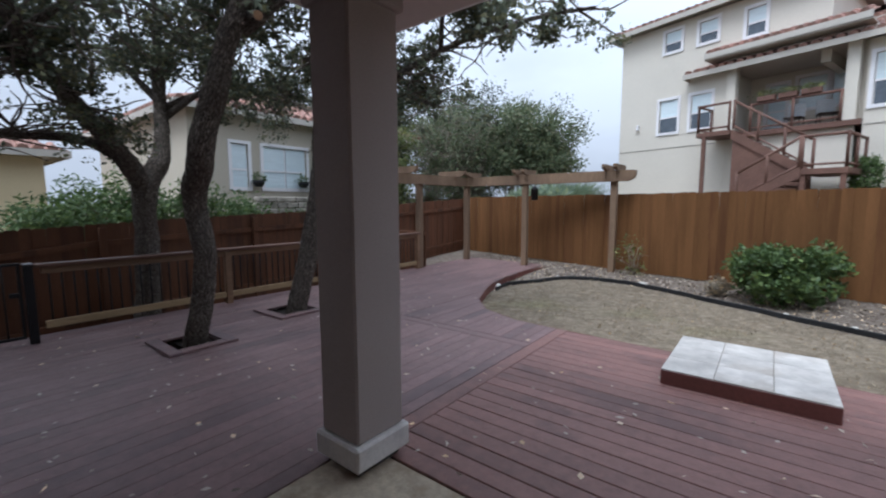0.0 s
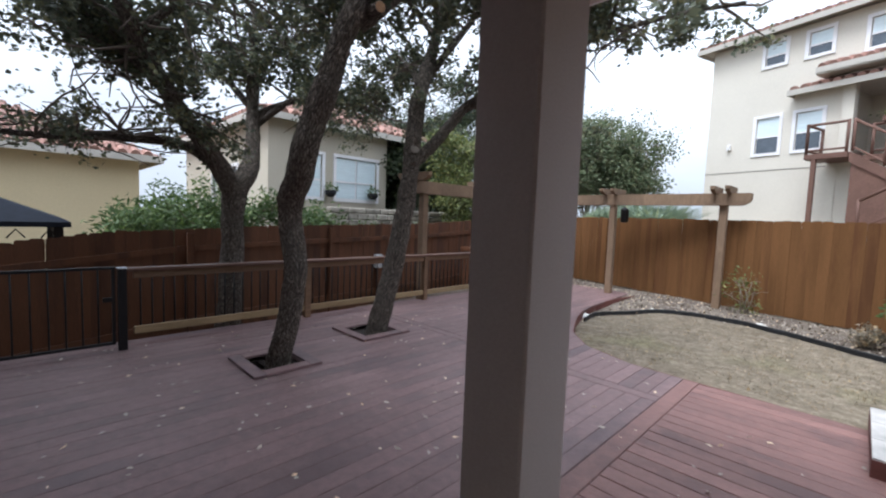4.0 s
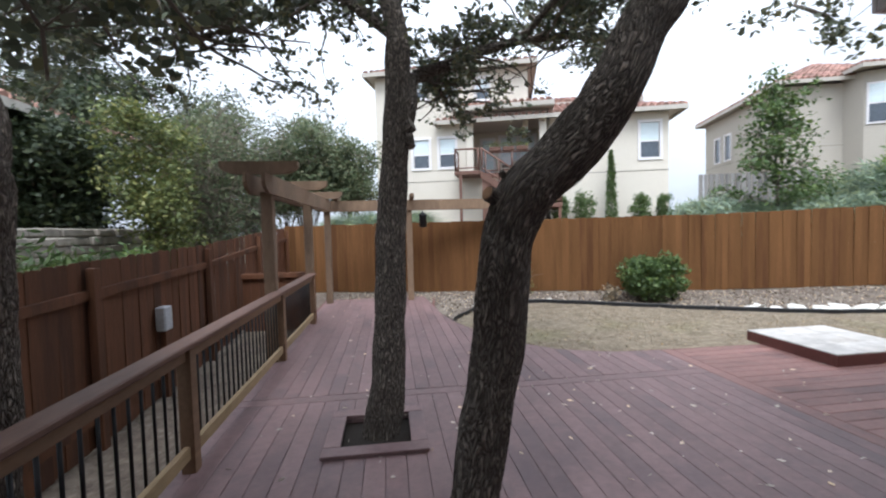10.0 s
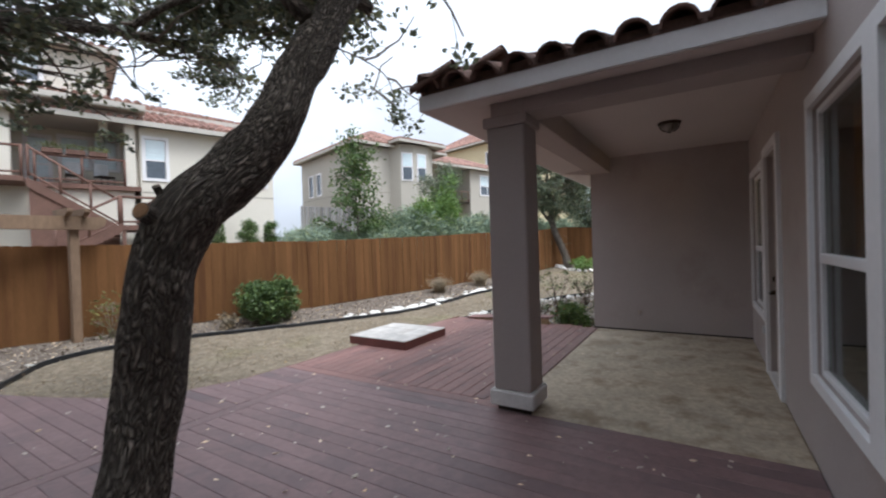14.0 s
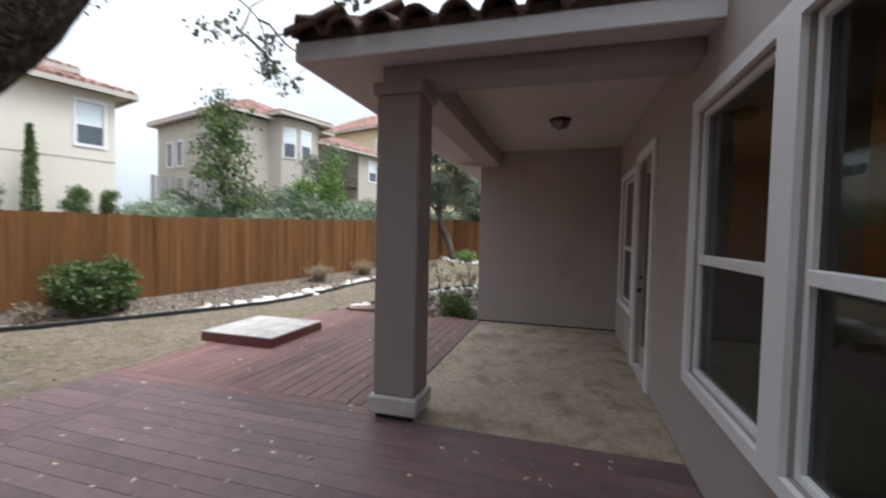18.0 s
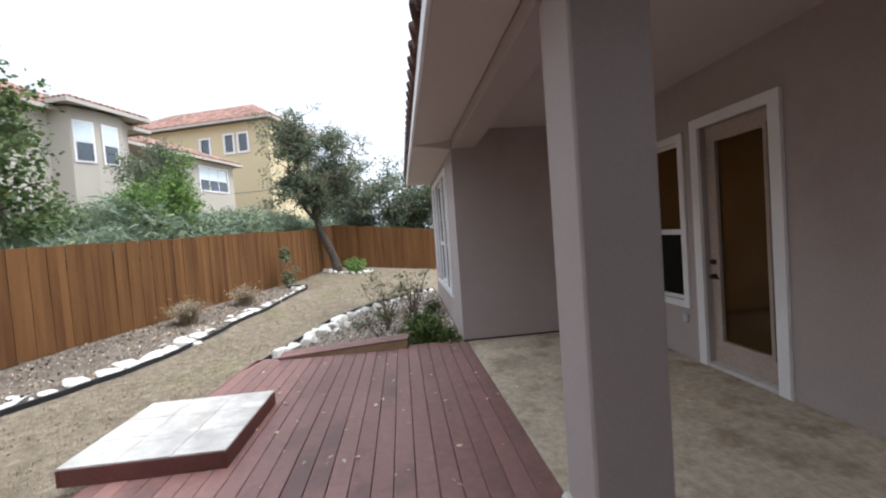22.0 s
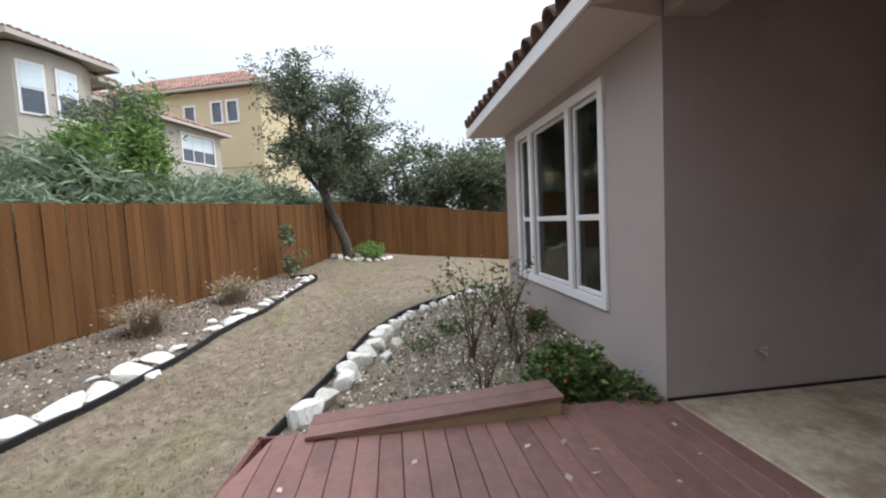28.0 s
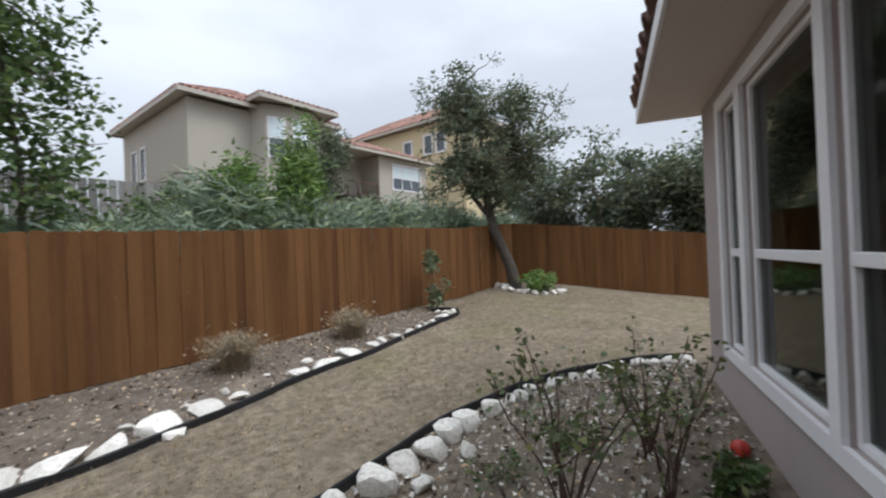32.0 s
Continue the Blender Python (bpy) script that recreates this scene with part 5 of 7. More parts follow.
oak("oak_tree", "bent dark-barked live oak growing through a box in the deck",
    [(-4.97, 2.16, -0.3), (-4.89, 2.19, 0.05), (-4.82, 2.21, 0.3), (-4.76, 2.24, 0.55), (-4.71, 2.25, 0.8), (-4.665, 2.25, 1.05), (-4.655, 2.215, 1.3), (-4.63, 2.17, 1.55), (-4.53, 2.14, 1.75),
     (-4.34, 2.12, 1.95), (-4.16, 2.09, 2.2), (-4.02, 2.11, 2.45), (-3.86, 2.13, 2.7), (-3.7, 2.14, 2.95), (-3.52, 2.18, 3.22), (-3.36, 2.28, 3.6), (-3.38, 2.46, 4.0), (-3.5, 2.7, 4.6)],
    [0.145, 0.13, 0.116, 0.114, 0.116, 0.118, 0.116, 0.12, 0.13, 0.124, 0.115, 0.11, 0.104, 0.096, 0.085, 0.07, 0.053, 0.03],
    [([(-3.6, 2.25, 3.1), (-3.2, 2.6, 3.5), (-2.7, 3.0, 3.75), (-2.2, 3.5, 3.9)], 0.06, 0.02, 1.0), ([(-3.5, 2.3, 3.4), (-3.8, 2.0, 3.9), (-4.2, 1.6, 4.4)], 0.05, 0.02, 0.8),
     ([(-3.45, 2.4, 3.7), (-3.1, 3.1, 4.2), (-2.9, 3.8, 4.5)], 0.045, 0.015, 0.9), ([(-3.9, 2.16, 2.8), (-4.3, 2.6, 3.5), (-4.6, 2.9, 4.2)], 0.05, 0.02, 0.8),
     # added upper limb, out of view, whose leaves shade the deck
     ([(-3.43, 2.45, 3.9), (-3.7, 2.7, 4.9), (-4.0, 2.6, 5.8)], 0.05, 0.02, 2.2)],
    21, 30, 0.95, 7, 34, 0.068, M["leaf_oak"], spread=0.075, rise=(-0.35, 0.9),
    stubs=(((-4.62, 2.16, 1.68), (-4.74, 2.1, 1.73), 0.033, True), ((-4.6, 2.17, 1.72), (-4.67, 2.14, 1.83), 0.014, False), ((-3.5, 2.28, 3.2), (-3.3, 2.24, 3.16), 0.045, True), ((-4.71, 2.25, 0.92), (-4.61, 2.19, 0.95), 0.06, False)))
oak("oak_tree", "upright grey-barked live oak growing through a second deck box",
    [(-5.29, 3.66, -0.3), (-5.255, 3.72, 0.0), (-5.21, 3.78, 0.33), (-5.18, 3.87, 0.7), (-5.17, 3.94, 1.05), (-5.15, 4.01, 1.43), (-5.13, 4.07, 1.82), (-5.09, 4.085, 2.2), (-5.06, 4.09, 2.6), (-5.04, 4.12, 2.97),
     (-5.04, 4.2, 3.37), (-5.13, 4.45, 3.9), (-5.3, 4.75, 4.6), (-5.4, 4.95, 5.4)],
    [0.165, 0.155, 0.14, 0.13, 0.128, 0.128, 0.128, 0.126, 0.118, 0.112, 0.11, 0.085, 0.055, 0.03],
    [([(-5.08, 4.1, 2.3), (-4.93, 4.5, 2.75), (-4.85, 4.85, 3.18), (-4.5, 4.9, 3.35), (-4.05, 4.98, 3.56), (-3.6, 5.1, 3.72), (-3.0, 5.4, 3.92), (-2.3, 5.6, 4.0), (-1.7, 5.9, 4.05)], 0.085, 0.02, 1.2),
     ([(-5.05, 4.18, 3.3), (-5.45, 4.4, 3.7), (-5.9, 4.5, 3.95), (-6.5, 4.7, 4.05)], 0.06, 0.02, 1.0), ([(-5.1, 4.4, 3.6), (-4.75, 4.85, 4.4), (-4.3, 5.2, 5.1)], 0.06, 0.02, 0.9),
     ([(-3.6, 5.1, 3.72), (-3.2, 4.7, 4.1), (-2.6, 4.5, 4.3)], 0.04, 0.015, 0.9), ([(-4.85, 4.85, 3.18), (-4.6, 5.3, 3.3), (-4.3, 5.9, 3.2)], 0.035, 0.012, 0.5),
     ([(-3.0, 5.4, 3.92), (-2.6, 4.8, 4.05), (-2.1, 4.1, 3.95), (-1.65, 3.5, 3.6), (-1.54, 3.4, 3.15)], 0.02, 0.003, 0.2),
     # two more unseen limbs, added high up to darken the deck below
     ([(-5.2, 4.6, 4.2), (-4.8, 4.1, 5.1), (-4.4, 3.3, 5.8)], 0.05, 0.02, 2.0), ([(-5.2, 4.6, 4.2), (-6.0, 4.5, 5.1), (-6.6, 3.9, 5.8)], 0.05, 0.02, 2.0)],
    22, 32, 0.95, 7, 34, 0.068, M["leaf_oak"], spread=0.075, rise=(-0.35, 0.9),
    stubs=(((-5.07, 4.09, 2.42), (-4.93, 4.02, 2.5), 0.06, False), ((-4.98, 4.05, 2.4), (-4.95, 4.02, 2.3), 0.045, False)))
oak("oak_tree", "thick forked live oak standing below the deck beside the fence",
    [(-7.0, 2.33, -0.65), (-6.98, 2.34, -0.2), (-6.97, 2.35, 0.4), (-6.95, 2.38, 1.0), (-6.94, 2.39, 1.5), (-6.97, 2.43, 1.82), (-7.18, 2.7, 2.25), (-7.42, 2.83, 2.6), (-7.6, 2.9, 3.0), (-7.66, 2.92, 3.5), (-7.72, 2.95, 4.1), (-7.85, 3.0, 4.9)],
    [0.22, 0.18, 0.155, 0.148, 0.152, 0.17, 0.125, 0.11, 0.1, 0.09, 0.07, 0.035],
    [([(-6.97, 2.43, 1.75), (-6.85, 2.22, 2.12), (-6.7, 1.9, 2.5), (-6.42, 1.52, 2.9), (-6.0, 1.15, 3.35), (-5.65, 0.85, 3.85), (-5.3, 0.6, 4.5)], 0.15, 0.04, 1.3),
     ([(-6.82, 2.15, 2.2), (-6.92, 1.72, 2.42), (-7.05, 1.1, 2.42), (-7.3, 0.4, 2.36), (-7.6, -0.4, 2.4)], 0.085, 0.02, 1.0),
     ([(-6.42, 1.52, 2.9), (-6.8, 1.1, 3.4), (-7.3, 0.6, 3.7)], 0.06, 0.02, 0.9), ([(-7.6, 2.98, 3.0), (-7.2, 3.4, 3.4), (-6.9, 4.0, 3.5), (-6.9, 4.8, 3.4)], 0.06, 0.02, 0.8),
     ([(-7.62, 2.9, 3.2), (-8.2, 2.6, 3.8), (-8.8, 2.2, 4.2)], 0.06, 0.02, 0.9), ([(-7.62, 2.9, 3.1), (-7.9, 3.6, 3.5), (-8.2, 4.5, 3.8), (-8.5, 5.5, 4.0)], 0.06, 0.02, 1.3),
     ([(-7.66, 2.92, 3.5), (-8.0, 3.4, 4.3), (-8.3, 4.2, 5.0)], 0.05, 0.02, 1.3), ([(-6.0, 1.15, 3.35), (-5.6, 1.5, 3.7), (-5.2, 1.8, 3.8)], 0.05, 0.015, 0.8),
     # extra high limbs beyond the view, added only for their canopy shade
     ([(-7.9, 3.12, 4.0), (-7.3, 3.4, 5.0), (-6.6, 3.2, 5.7)], 0.05, 0.02, 1.8), ([(-5.5, 0.75, 4.1), (-5.4, 1.4, 5.0), (-5.3, 2.1, 5.6)], 0.04, 0.02, 1.8)],
    23, 38, 1.05, 7, 34, 0.066, M["leaf_oak"], spread=0.08, rise=(-0.35, 0.9), gaps=0.08)


def open_air(p):
    return p[2] < 1.9


oak("oak_tree", "leaning live oak with a broad crown in the far yard corner",
    [(13.12, 5.39, 0.40), (13.07, 5.48, 0.85), (13.03, 5.66, 1.39), (12.98, 5.88, 1.93), (12.98, 6.02, 2.47), (12.98, 6.11, 3.10), (13.03, 6.20, 4.20), (13.07, 6.20, 5.7)],
    [0.19, 0.16, 0.15, 0.14, 0.13, 0.1, 0.07, 0.03],
    [([(12.98, 6.02, 2.38), (12.85, 6.4, 2.92), (12.8, 6.75, 3.64), (12.8, 6.85, 4.54), (12.8, 6.8, 6.2)], 0.08, 0.02, 1.2), ([(12.98, 6.02, 2.56), (13.07, 5.39, 3.19), (13.07, 4.85, 4.00), (13.07, 4.40, 5.3)], 0.08, 0.02, 1.2),
     ([(12.98, 6.11, 3.10), (12.62, 6.38, 4.18), (12.53, 6.47, 6.1)], 0.06, 0.02, 1.2), ([(12.98, 6.11, 2.92), (13.43, 5.57, 4.18), (13.52, 5.21, 5.62)], 0.06, 0.02, 1.2), ([(12.98, 6.02, 2.56), (12.35, 5.75, 3.28), (12.08, 5.57, 4.00)], 0.05, 0.02, 0.8)],
    31, 32, 1.15, 8, 24, 0.085, M["leaf_far"], 0.08, 12, open_air, 0.15, 0.25, (-0.2, 0.8), gaps=-0.16)


# ---- shrubs, reeds and other planting ----
def shrub(name, label, at, size, leaf_mat, leaf, n, seed, stems=7, stem_mat=None, stem_r=0.012, clumps=26, bare=0.0, category="shrub", flat=1.0, tight=0.3):
    """A bush: stems from the ground to clumps of leaves with gaps between them."""
    rng = random.Random(seed)
    ob = thing(name, label, category, at)
    sx, sy, sz = size
    cl = []
    for _ in range(clumps):
        w, r, h = rng.uniform(0, 2 * math.pi), rng.random() ** 0.5, rng.random()
        k = (1 - abs(h - 0.5) * 0.9) * r
        cl.append(Vector((sx * k * math.cos(w) * 0.9, sy * k * math.sin(w) * 0.9, sz * (0.12 + 0.85 * h))))
    bm = bmesh.new()
    for k in range(stems):
        t = rng.choice(cl)
        a = Vector((rng.gauss(0, 0.05), rng.gauss(0, 0.05), -0.04))
        mid = (a + t) / 2 + Vector((rng.gauss(0, 0.06), rng.gauss(0, 0.06), 0.05))
        bm_tube(bm, [a, mid, t], [stem_r, stem_r * 0.8, stem_r * 0.4], 5)
        if bare:
            for _ in range(7):
                s = mid.lerp(t, rng.uniform(0.2, 1.0))
                e = s + Vector((rng.gauss(0, 0.09), rng.gauss(0, 0.09), rng.uniform(0.0, 0.13))) * sz ** 0.7
                bm_tube(bm, [s, s.lerp(e, 0.5) + Vector((rng.gauss(0, 0.02), rng.gauss(0, 0.02), 0.015)), e], [stem_r * 0.45, stem_r * 0.32, stem_r * 0.18], 4)
    tagged(part("stem", bm, stem_mat or M["twig"], ob), kind="stuff")
    rg = np.random.default_rng(seed)
    idx = rg.integers(0, len(cl), n)
    # leaves sit in uneven lumps round the stem ends, thickest near the skin of each lump
    lump = rg.uniform(0.6, 1.25, len(cl))[idx][:, None] * np.array([sx, sy, min(sz * flat, 1.5 * max(sx, sy))]) * tight
    v = rg.normal(size=(n, 3))
    v *= (rg.uniform(0.25, 1.0, n) ** 0.5 / np.linalg.norm(v, axis=1))[:, None]
    c = np.array([tuple(q) for q in cl])[idx] + v * lump
    c[:, 2] = np.abs(c[:, 2])
    lv = new("foliage", leaf_mesh("foliage", c, leaf, leaf_mat, seed))
    lv.parent = ob
    tagged(lv, kind="stuff")
    return ob


def bush_tree(name, label, at, size, leaf_mat, leaf, seed, stems=7, subs=6, twigs=6, leaves=14, stem_mat=None, stem_r=0.03, category="tree", spread=0.16, low=0.25, rise=(0.0, 0.7), aspect=2.0, thin=0.8, tw=1.0):
    """A many-stemmed tree or tall shrub: stems that fan out, side branches, twigs and leaves, with an uneven outline."""
    rng = random.Random(seed)
    ob = thing(name, label, category, at)
    sx, sy, sz = size
    paths = []
    bm = bmesh.new()
    for k in range(stems):
        w, r = 2 * math.pi * (k + rng.random()) / stems, 0.75 * rng.random() ** 0.5
        tip = Vector((sx * r * math.cos(w), sy * r * math.sin(w), sz * rng.uniform(0.62, 0.95) * (1 - 0.25 * r)))
        foot = Vector((rng.gauss(0, 0.08), rng.gauss(0, 0.08), -0.05))
        line = [foot.lerp(tip, f) + Vector((tip.x, tip.y, 0)) * (f * f - f) * 0.4 + Vector((rng.gauss(0, 0.03), rng.gauss(0, 0.03), 0)) * sz * 0.4 for f in (0, 0.2, 0.4, 0.6, 0.8, 1.0)]
        bm_tube(bm, line, list(np.linspace(stem_r, stem_r * 0.25, 6)), 6)
        paths.append((line, 1.0))
    branches, places = grow(rng, paths, subs, 0.55 * max(sx, sy), twigs, leaves, spread, rise, low, lambda p: p[2] < 0.04, tw)
    for line, r in branches:
        bm_tube(bm, line, list(np.linspace(r * thin, r * thin * 0.35, len(line))), 4 if r > 0.01 else 3, caps=False)
    tagged(part("stem", bm, stem_mat or M["twig"], ob), kind="stuff")
    lv = new("foliage", leaf_mesh("foliage", places, leaf, leaf_mat, seed, aspect))
    lv.parent = ob
    tagged(lv, kind="stuff")
    return ob


def gz(x, y):
    return ground_z(x, y)


def berries(parent, n, seed, spread):
    """A few ripe berries among the leaves."""
    r = random.Random(seed)
    for _ in range(n):
        bm = bmesh.new()
        bmesh.ops.create_icosphere(bm, subdivisions=1, radius=0.012)
        c = Vector((r.uniform(-1, 1) * spread[0], r.uniform(-1, 1) * spread[1], spread[2] * r.uniform(0.55, 1.0)))
        bmesh.ops.translate(bm, verts=bm.verts[:], vec=c)
        part("berry", bm, M["red_ball"], parent, "small red berry")



shrub("round_shrub", "rounded glossy green shrub beside the back fence", (0.45, 8.72, gz(0.45, 8.72)), (0.92, 0.72, 0.86), M["leaf_green"], 0.085, 5600, 41, 12, clumps=80, tight=0.2)
shrub("dry_shrub", "small dry grey-brown shrublet in the mulch bed", (-0.45, 8.85, gz(-0.45, 8.85)), (0.28, 0.28, 0.3), M["leaf_dry"], 0.06, 500, 42, 14, M["pale_twig"], 0.006, bare=1)
shrub("twiggy_shrub", "thin pale twiggy shrub with few leaves by the pergola post", (-2.1, 9.8, gz(-2.1, 9.8)), (0.42, 0.35, 0.75), M["leaf_yellow"], 0.06, 220, 43, 9, M["pale_twig"], 0.009, bare=1)
for k, (x, y, s) in enumerate(((5.53, 7.34, 1.0), (7.34, 6.84, 0.95))):
    ob = thing("dry_grass_clump", "dry brown ornamental grass clump in the mulch bed", "grass clump", (x, y, gz(x, y)), group="dry clumps along the fence")
    rg = np.random.default_rng(60 + k)
    roots = np.concatenate([rg.normal(size=(900, 2)) * 0.07, np.zeros((900, 1))], 1)
    b = new("tuft", blade_mesh("tuft", roots, 0.5 * s, 0.007, M["leaf_dry"], 60 + k, 0.75))
    b.parent = ob
    tagged(b, kind="stuff")
    c = np.concatenate([rg.normal(size=(420, 2)) * 0.17, 0.22 + np.abs(rg.normal(size=(420, 1))) * 0.12], 1)
    l = new("foliage", leaf_mesh("foliage", c, 0.05, M["leaf_dry"], 70 + k))
    l.parent = ob
    tagged(l, kind="stuff")
shrub("sapling", "thin leafy sapling at the end of the fence bed", (9.77, 6.38, gz(9.77, 6.38)), (0.36, 0.36, 1.25), M["leaf_myrtle"], 0.1, 420, 44, 5, M["pale_twig"], 0.01, clumps=14, bare=1)
shrub("green_shrub", "low bright green mound under the corner oak", (12.8, 4.7, gz(12.8, 4.7)), (0.62, 0.5, 0.5), M["leaf_bright"], 0.08, 1500, 45, 6)
corner_shrub = shrub("green_shrub", "dense green shrub with red berries by the wing wall", (2.84, 2.6, gz(2.84, 2.6) - 0.03), (0.46, 0.4, 0.4), M["leaf_laurel"], 0.055, 3000, 46, 18, None, 0.007, 60, 1.0, tight=0.26)
shrub("green_shrub", "low sprawling green shrub at the wing corner", (2.55, 2.36, gz(2.55, 2.36) - 0.03), (0.3, 0.3, 0.34), M["leaf_laurel"], 0.055, 900, 53, 12, None, 0.007, 26, 1.0, tight=0.28)
berries(corner_shrub, 7, 3, (0.35, 0.25, 0.42))
shrub("green_shrub", "small dark green seedling bush hugging the wing wall", (4.35, 2.34, gz(4.35, 2.34)), (0.22, 0.17, 0.2), M["leaf_green"], 0.06, 260, 47, 8, None, 0.006, 16, 1.0, tight=0.3)


def rose_bush(label, at, height, reach, seed, stems, tufts, leaf):
    """Bare arching canes from one foot, forked, with leaf tufts at their tips."""
    r = random.Random(seed)
    ob = thing("rose_bush", label, "shrub", at, group="roses in the window bed")
    bm, places = bmesh.new(), []
    for k in range(stems):
        w = 2 * math.pi * (k + r.random()) / stems
        out = reach * r.uniform(0.35, 1.0)
        top = height * r.uniform(0.6, 1.05)
        line = [Vector((out * f ** 1.5 * math.cos(w) + r.gauss(0, 0.015), out * f ** 1.5 * math.sin(w) + r.gauss(0, 0.015), top * f - 0.03)) for f in (0, 0.25, 0.5, 0.75, 1.0)]
        bm_tube(bm, line, [0.009, 0.008, 0.0065, 0.005, 0.003], 5)
        tips = [line[-1]]
        for _ in range(r.randint(1, 3)):
            a = line[2].lerp(line[4], r.random())
            b = a + Vector((r.gauss(0, 0.1), r.gauss(0, 0.1), r.uniform(0.06, 0.2)))
            bm_tube(bm, [a, a.lerp(b, 0.5) + Vector((0, 0, 0.015)), b], [0.004, 0.0035, 0.002], 4)
            tips.append(b)
        for t in tips:
            for _ in range(tufts):
                c = t + Vector((r.gauss(0, 0.045), r.gauss(0, 0.045), r.gauss(-0.04, 0.06)))
                places.append(tuple(c))
    tagged(part("stem", bm, M["cane"], ob), kind="stuff")
    lv = new("foliage", leaf_mesh("foliage", places, leaf, M["leaf_rose"], seed, 1.7))
    lv.parent = ob
    tagged(lv, kind="stuff")
    return ob


rose_bush("leggy rose with brown canes and leaf tufts on top", (3.95, 3.2, gz(3.95, 3.2)), 1.0, 0.42, 48, 9, 9, 0.05)
rose_bush("nearly bare rose with fanned dark canes", (3.06, 3.28, gz(3.06, 3.28)), 0.52, 0.34, 54, 7, 1, 0.035)
rose_bush("low tangle of bare brown rose canes", (3.6, 2.8, gz(3.6, 2.8)), 0.45, 0.3, 55, 7, 2, 0.04)
rose_bush("half-bare rose under the wing window", (4.25, 2.68, gz(4.25, 2.68)), 0.9, 0.36, 49, 8, 7, 0.05)
rose_bush("sparse rose with dark canes near the wing corner", (4.85, 2.75, gz(4.85, 2.75)), 0.85, 0.36, 50, 7, 7, 0.05)
shrub("low_weed", "low patchy green weed in the gravel bed", (4.4, 3.7, gz(4.4, 3.7)), (0.3, 0.26, 0.12), M["leaf_green"], 0.04, 160, 51, 4)
shrub("low_weed", "low patchy green weed in the gravel bed", (5.0, 3.3, gz(5.0, 3.3)), (0.3, 0.3, 0.16), M["leaf_green"], 0.045, 240, 52, 4)
ball = solo("toy_ball", bm_lathe(bmesh.new(), [(0.055 * math.sin(math.pi * k / 12) + 0.0005, -0.055 * math.cos(math.pi * k / 12)) for k in range(13)], 20), M["red_ball"], "small faded red ball by the wall foot", "ball", at=(4.8, 2.22, gz(4.8, 2.22) + 0.05))

# beyond the fences
rg = np.random.default_rng(5)


def reeds(name, label, x0, x1, d0, d1, n, h, seed, mat="leaf_grey"):
    r = np.random.default_rng(seed)
    x = r.uniform(x0, x1, n)
    d = r.uniform(d0, d1, n)
    y = (d - FF[0] * x) / FF[1]
    clump = 0.75 + 0.5 * np.array([noise.noise(Vector((a * 0.9, b * 0.9, seed))) for a, b in zip(x, y)])
    z = np.array([ground_z(a, b) for a, b in zip(x, y)]) - 0.05
    me = blade_mesh(name, np.stack([x, y, z], 1), h, 0.042, M[mat], seed, 0.75)
    return tagged(new(name, me), label, "reeds", kind="stuff")


reeds("reed_bank", "tall silvery-green reeds behind the back fence", 6.6, 17.0, 9.75, 11.6, 12000, 1.35, 81)
reeds("reed_bank", "short grey-green reeds behind the back fence", 2.4, 6.6, 9.7, 11.4, 6000, 0.95, 83)
reeds("reed_bank", "pale silvery-green reeds behind the back fence corner", -8.0, -4.2, 9.7, 11.4, 5200, 1.0, 82)


def reed_foliage(name, label, x0, x1, d0, d1, n, h, seed, size=0.3):
    """Fluffy heads of long narrow leaves over a stand of reeds."""
    r = np.random.default_rng(seed)
    x, d = r.uniform(x0, x1, n), r.uniform(d0, d1, n)
    y = (d - FF[0] * x) / FF[1]
    lump = np.array([0.78 + 0.55 * noise.noise(Vector((a * 1.1, b * 1.1, seed))) for a, b in zip(x, y)])
    z = np.array([ground_z(a, b) for a, b in zip(x, y)]) + h * lump * r.uniform(0.15, 1.0, n) ** 0.6
    return tagged(new(name, leaf_mesh(name, np.stack([x, y, z], 1), size, M["leaf_grey"], seed, 8.0, 0.25)), label, "reeds", kind="stuff")


reed_foliage("reed_foliage", "feathery silvery-green reed foliage behind the back fence", 6.4, 17.0, 9.8, 11.6, 16000, 1.6, 84)
reed_foliage("reed_foliage", "low feathery grey-green foliage behind the fence corner", -7.6, -4.2, 9.8, 11.2, 4200, 0.8, 85, 0.24)
reed_foliage("reed_foliage", "low feathery grey-green foliage behind the back fence", 2.6, 6.4, 9.8, 11.2, 5000, 0.95, 86, 0.24)


def on_bank(x, d):
    y = (d - FF[0] * x) / FF[1]
    return x, y, ground_z(x, y) - 0.05


bx_, by_, bz_ = on_bank(4.5, 10.6)
oak("bank_tree", "slender open young tree on the bank behind the fence",
    [(bx_, by_, bz_), (bx_ + 0.06, by_, bz_ + 1.3), (bx_ - 0.05, by_ + 0.04, bz_ + 2.6), (bx_ - 0.15, by_, bz_ + 3.75)], [0.045, 0.036, 0.022, 0.007],
    [([(bx_, by_, bz_ + 0.55 + 0.2 * k), (bx_ + 0.55 * L * math.cos(2.4 * k), by_ + 0.4 * L * math.sin(2.4 * k), bz_ + 0.6 + 0.2 * k + 0.22 * L),
       (bx_ + L * math.cos(2.4 * k), by_ + 0.75 * L * math.sin(2.4 * k), bz_ + 0.6 + 0.2 * k + 0.34 * L)], 0.014, 0.004, 0.5) for k, L in enumerate([1.35 - 0.075 * q for q in range(15)])],
    91, 7, 0.36, 6, 9, 0.11, M["leaf_green"], 0.03, 14, open_air, 0.13, 0.25, (-0.2, 0.6), gaps=-2.0)
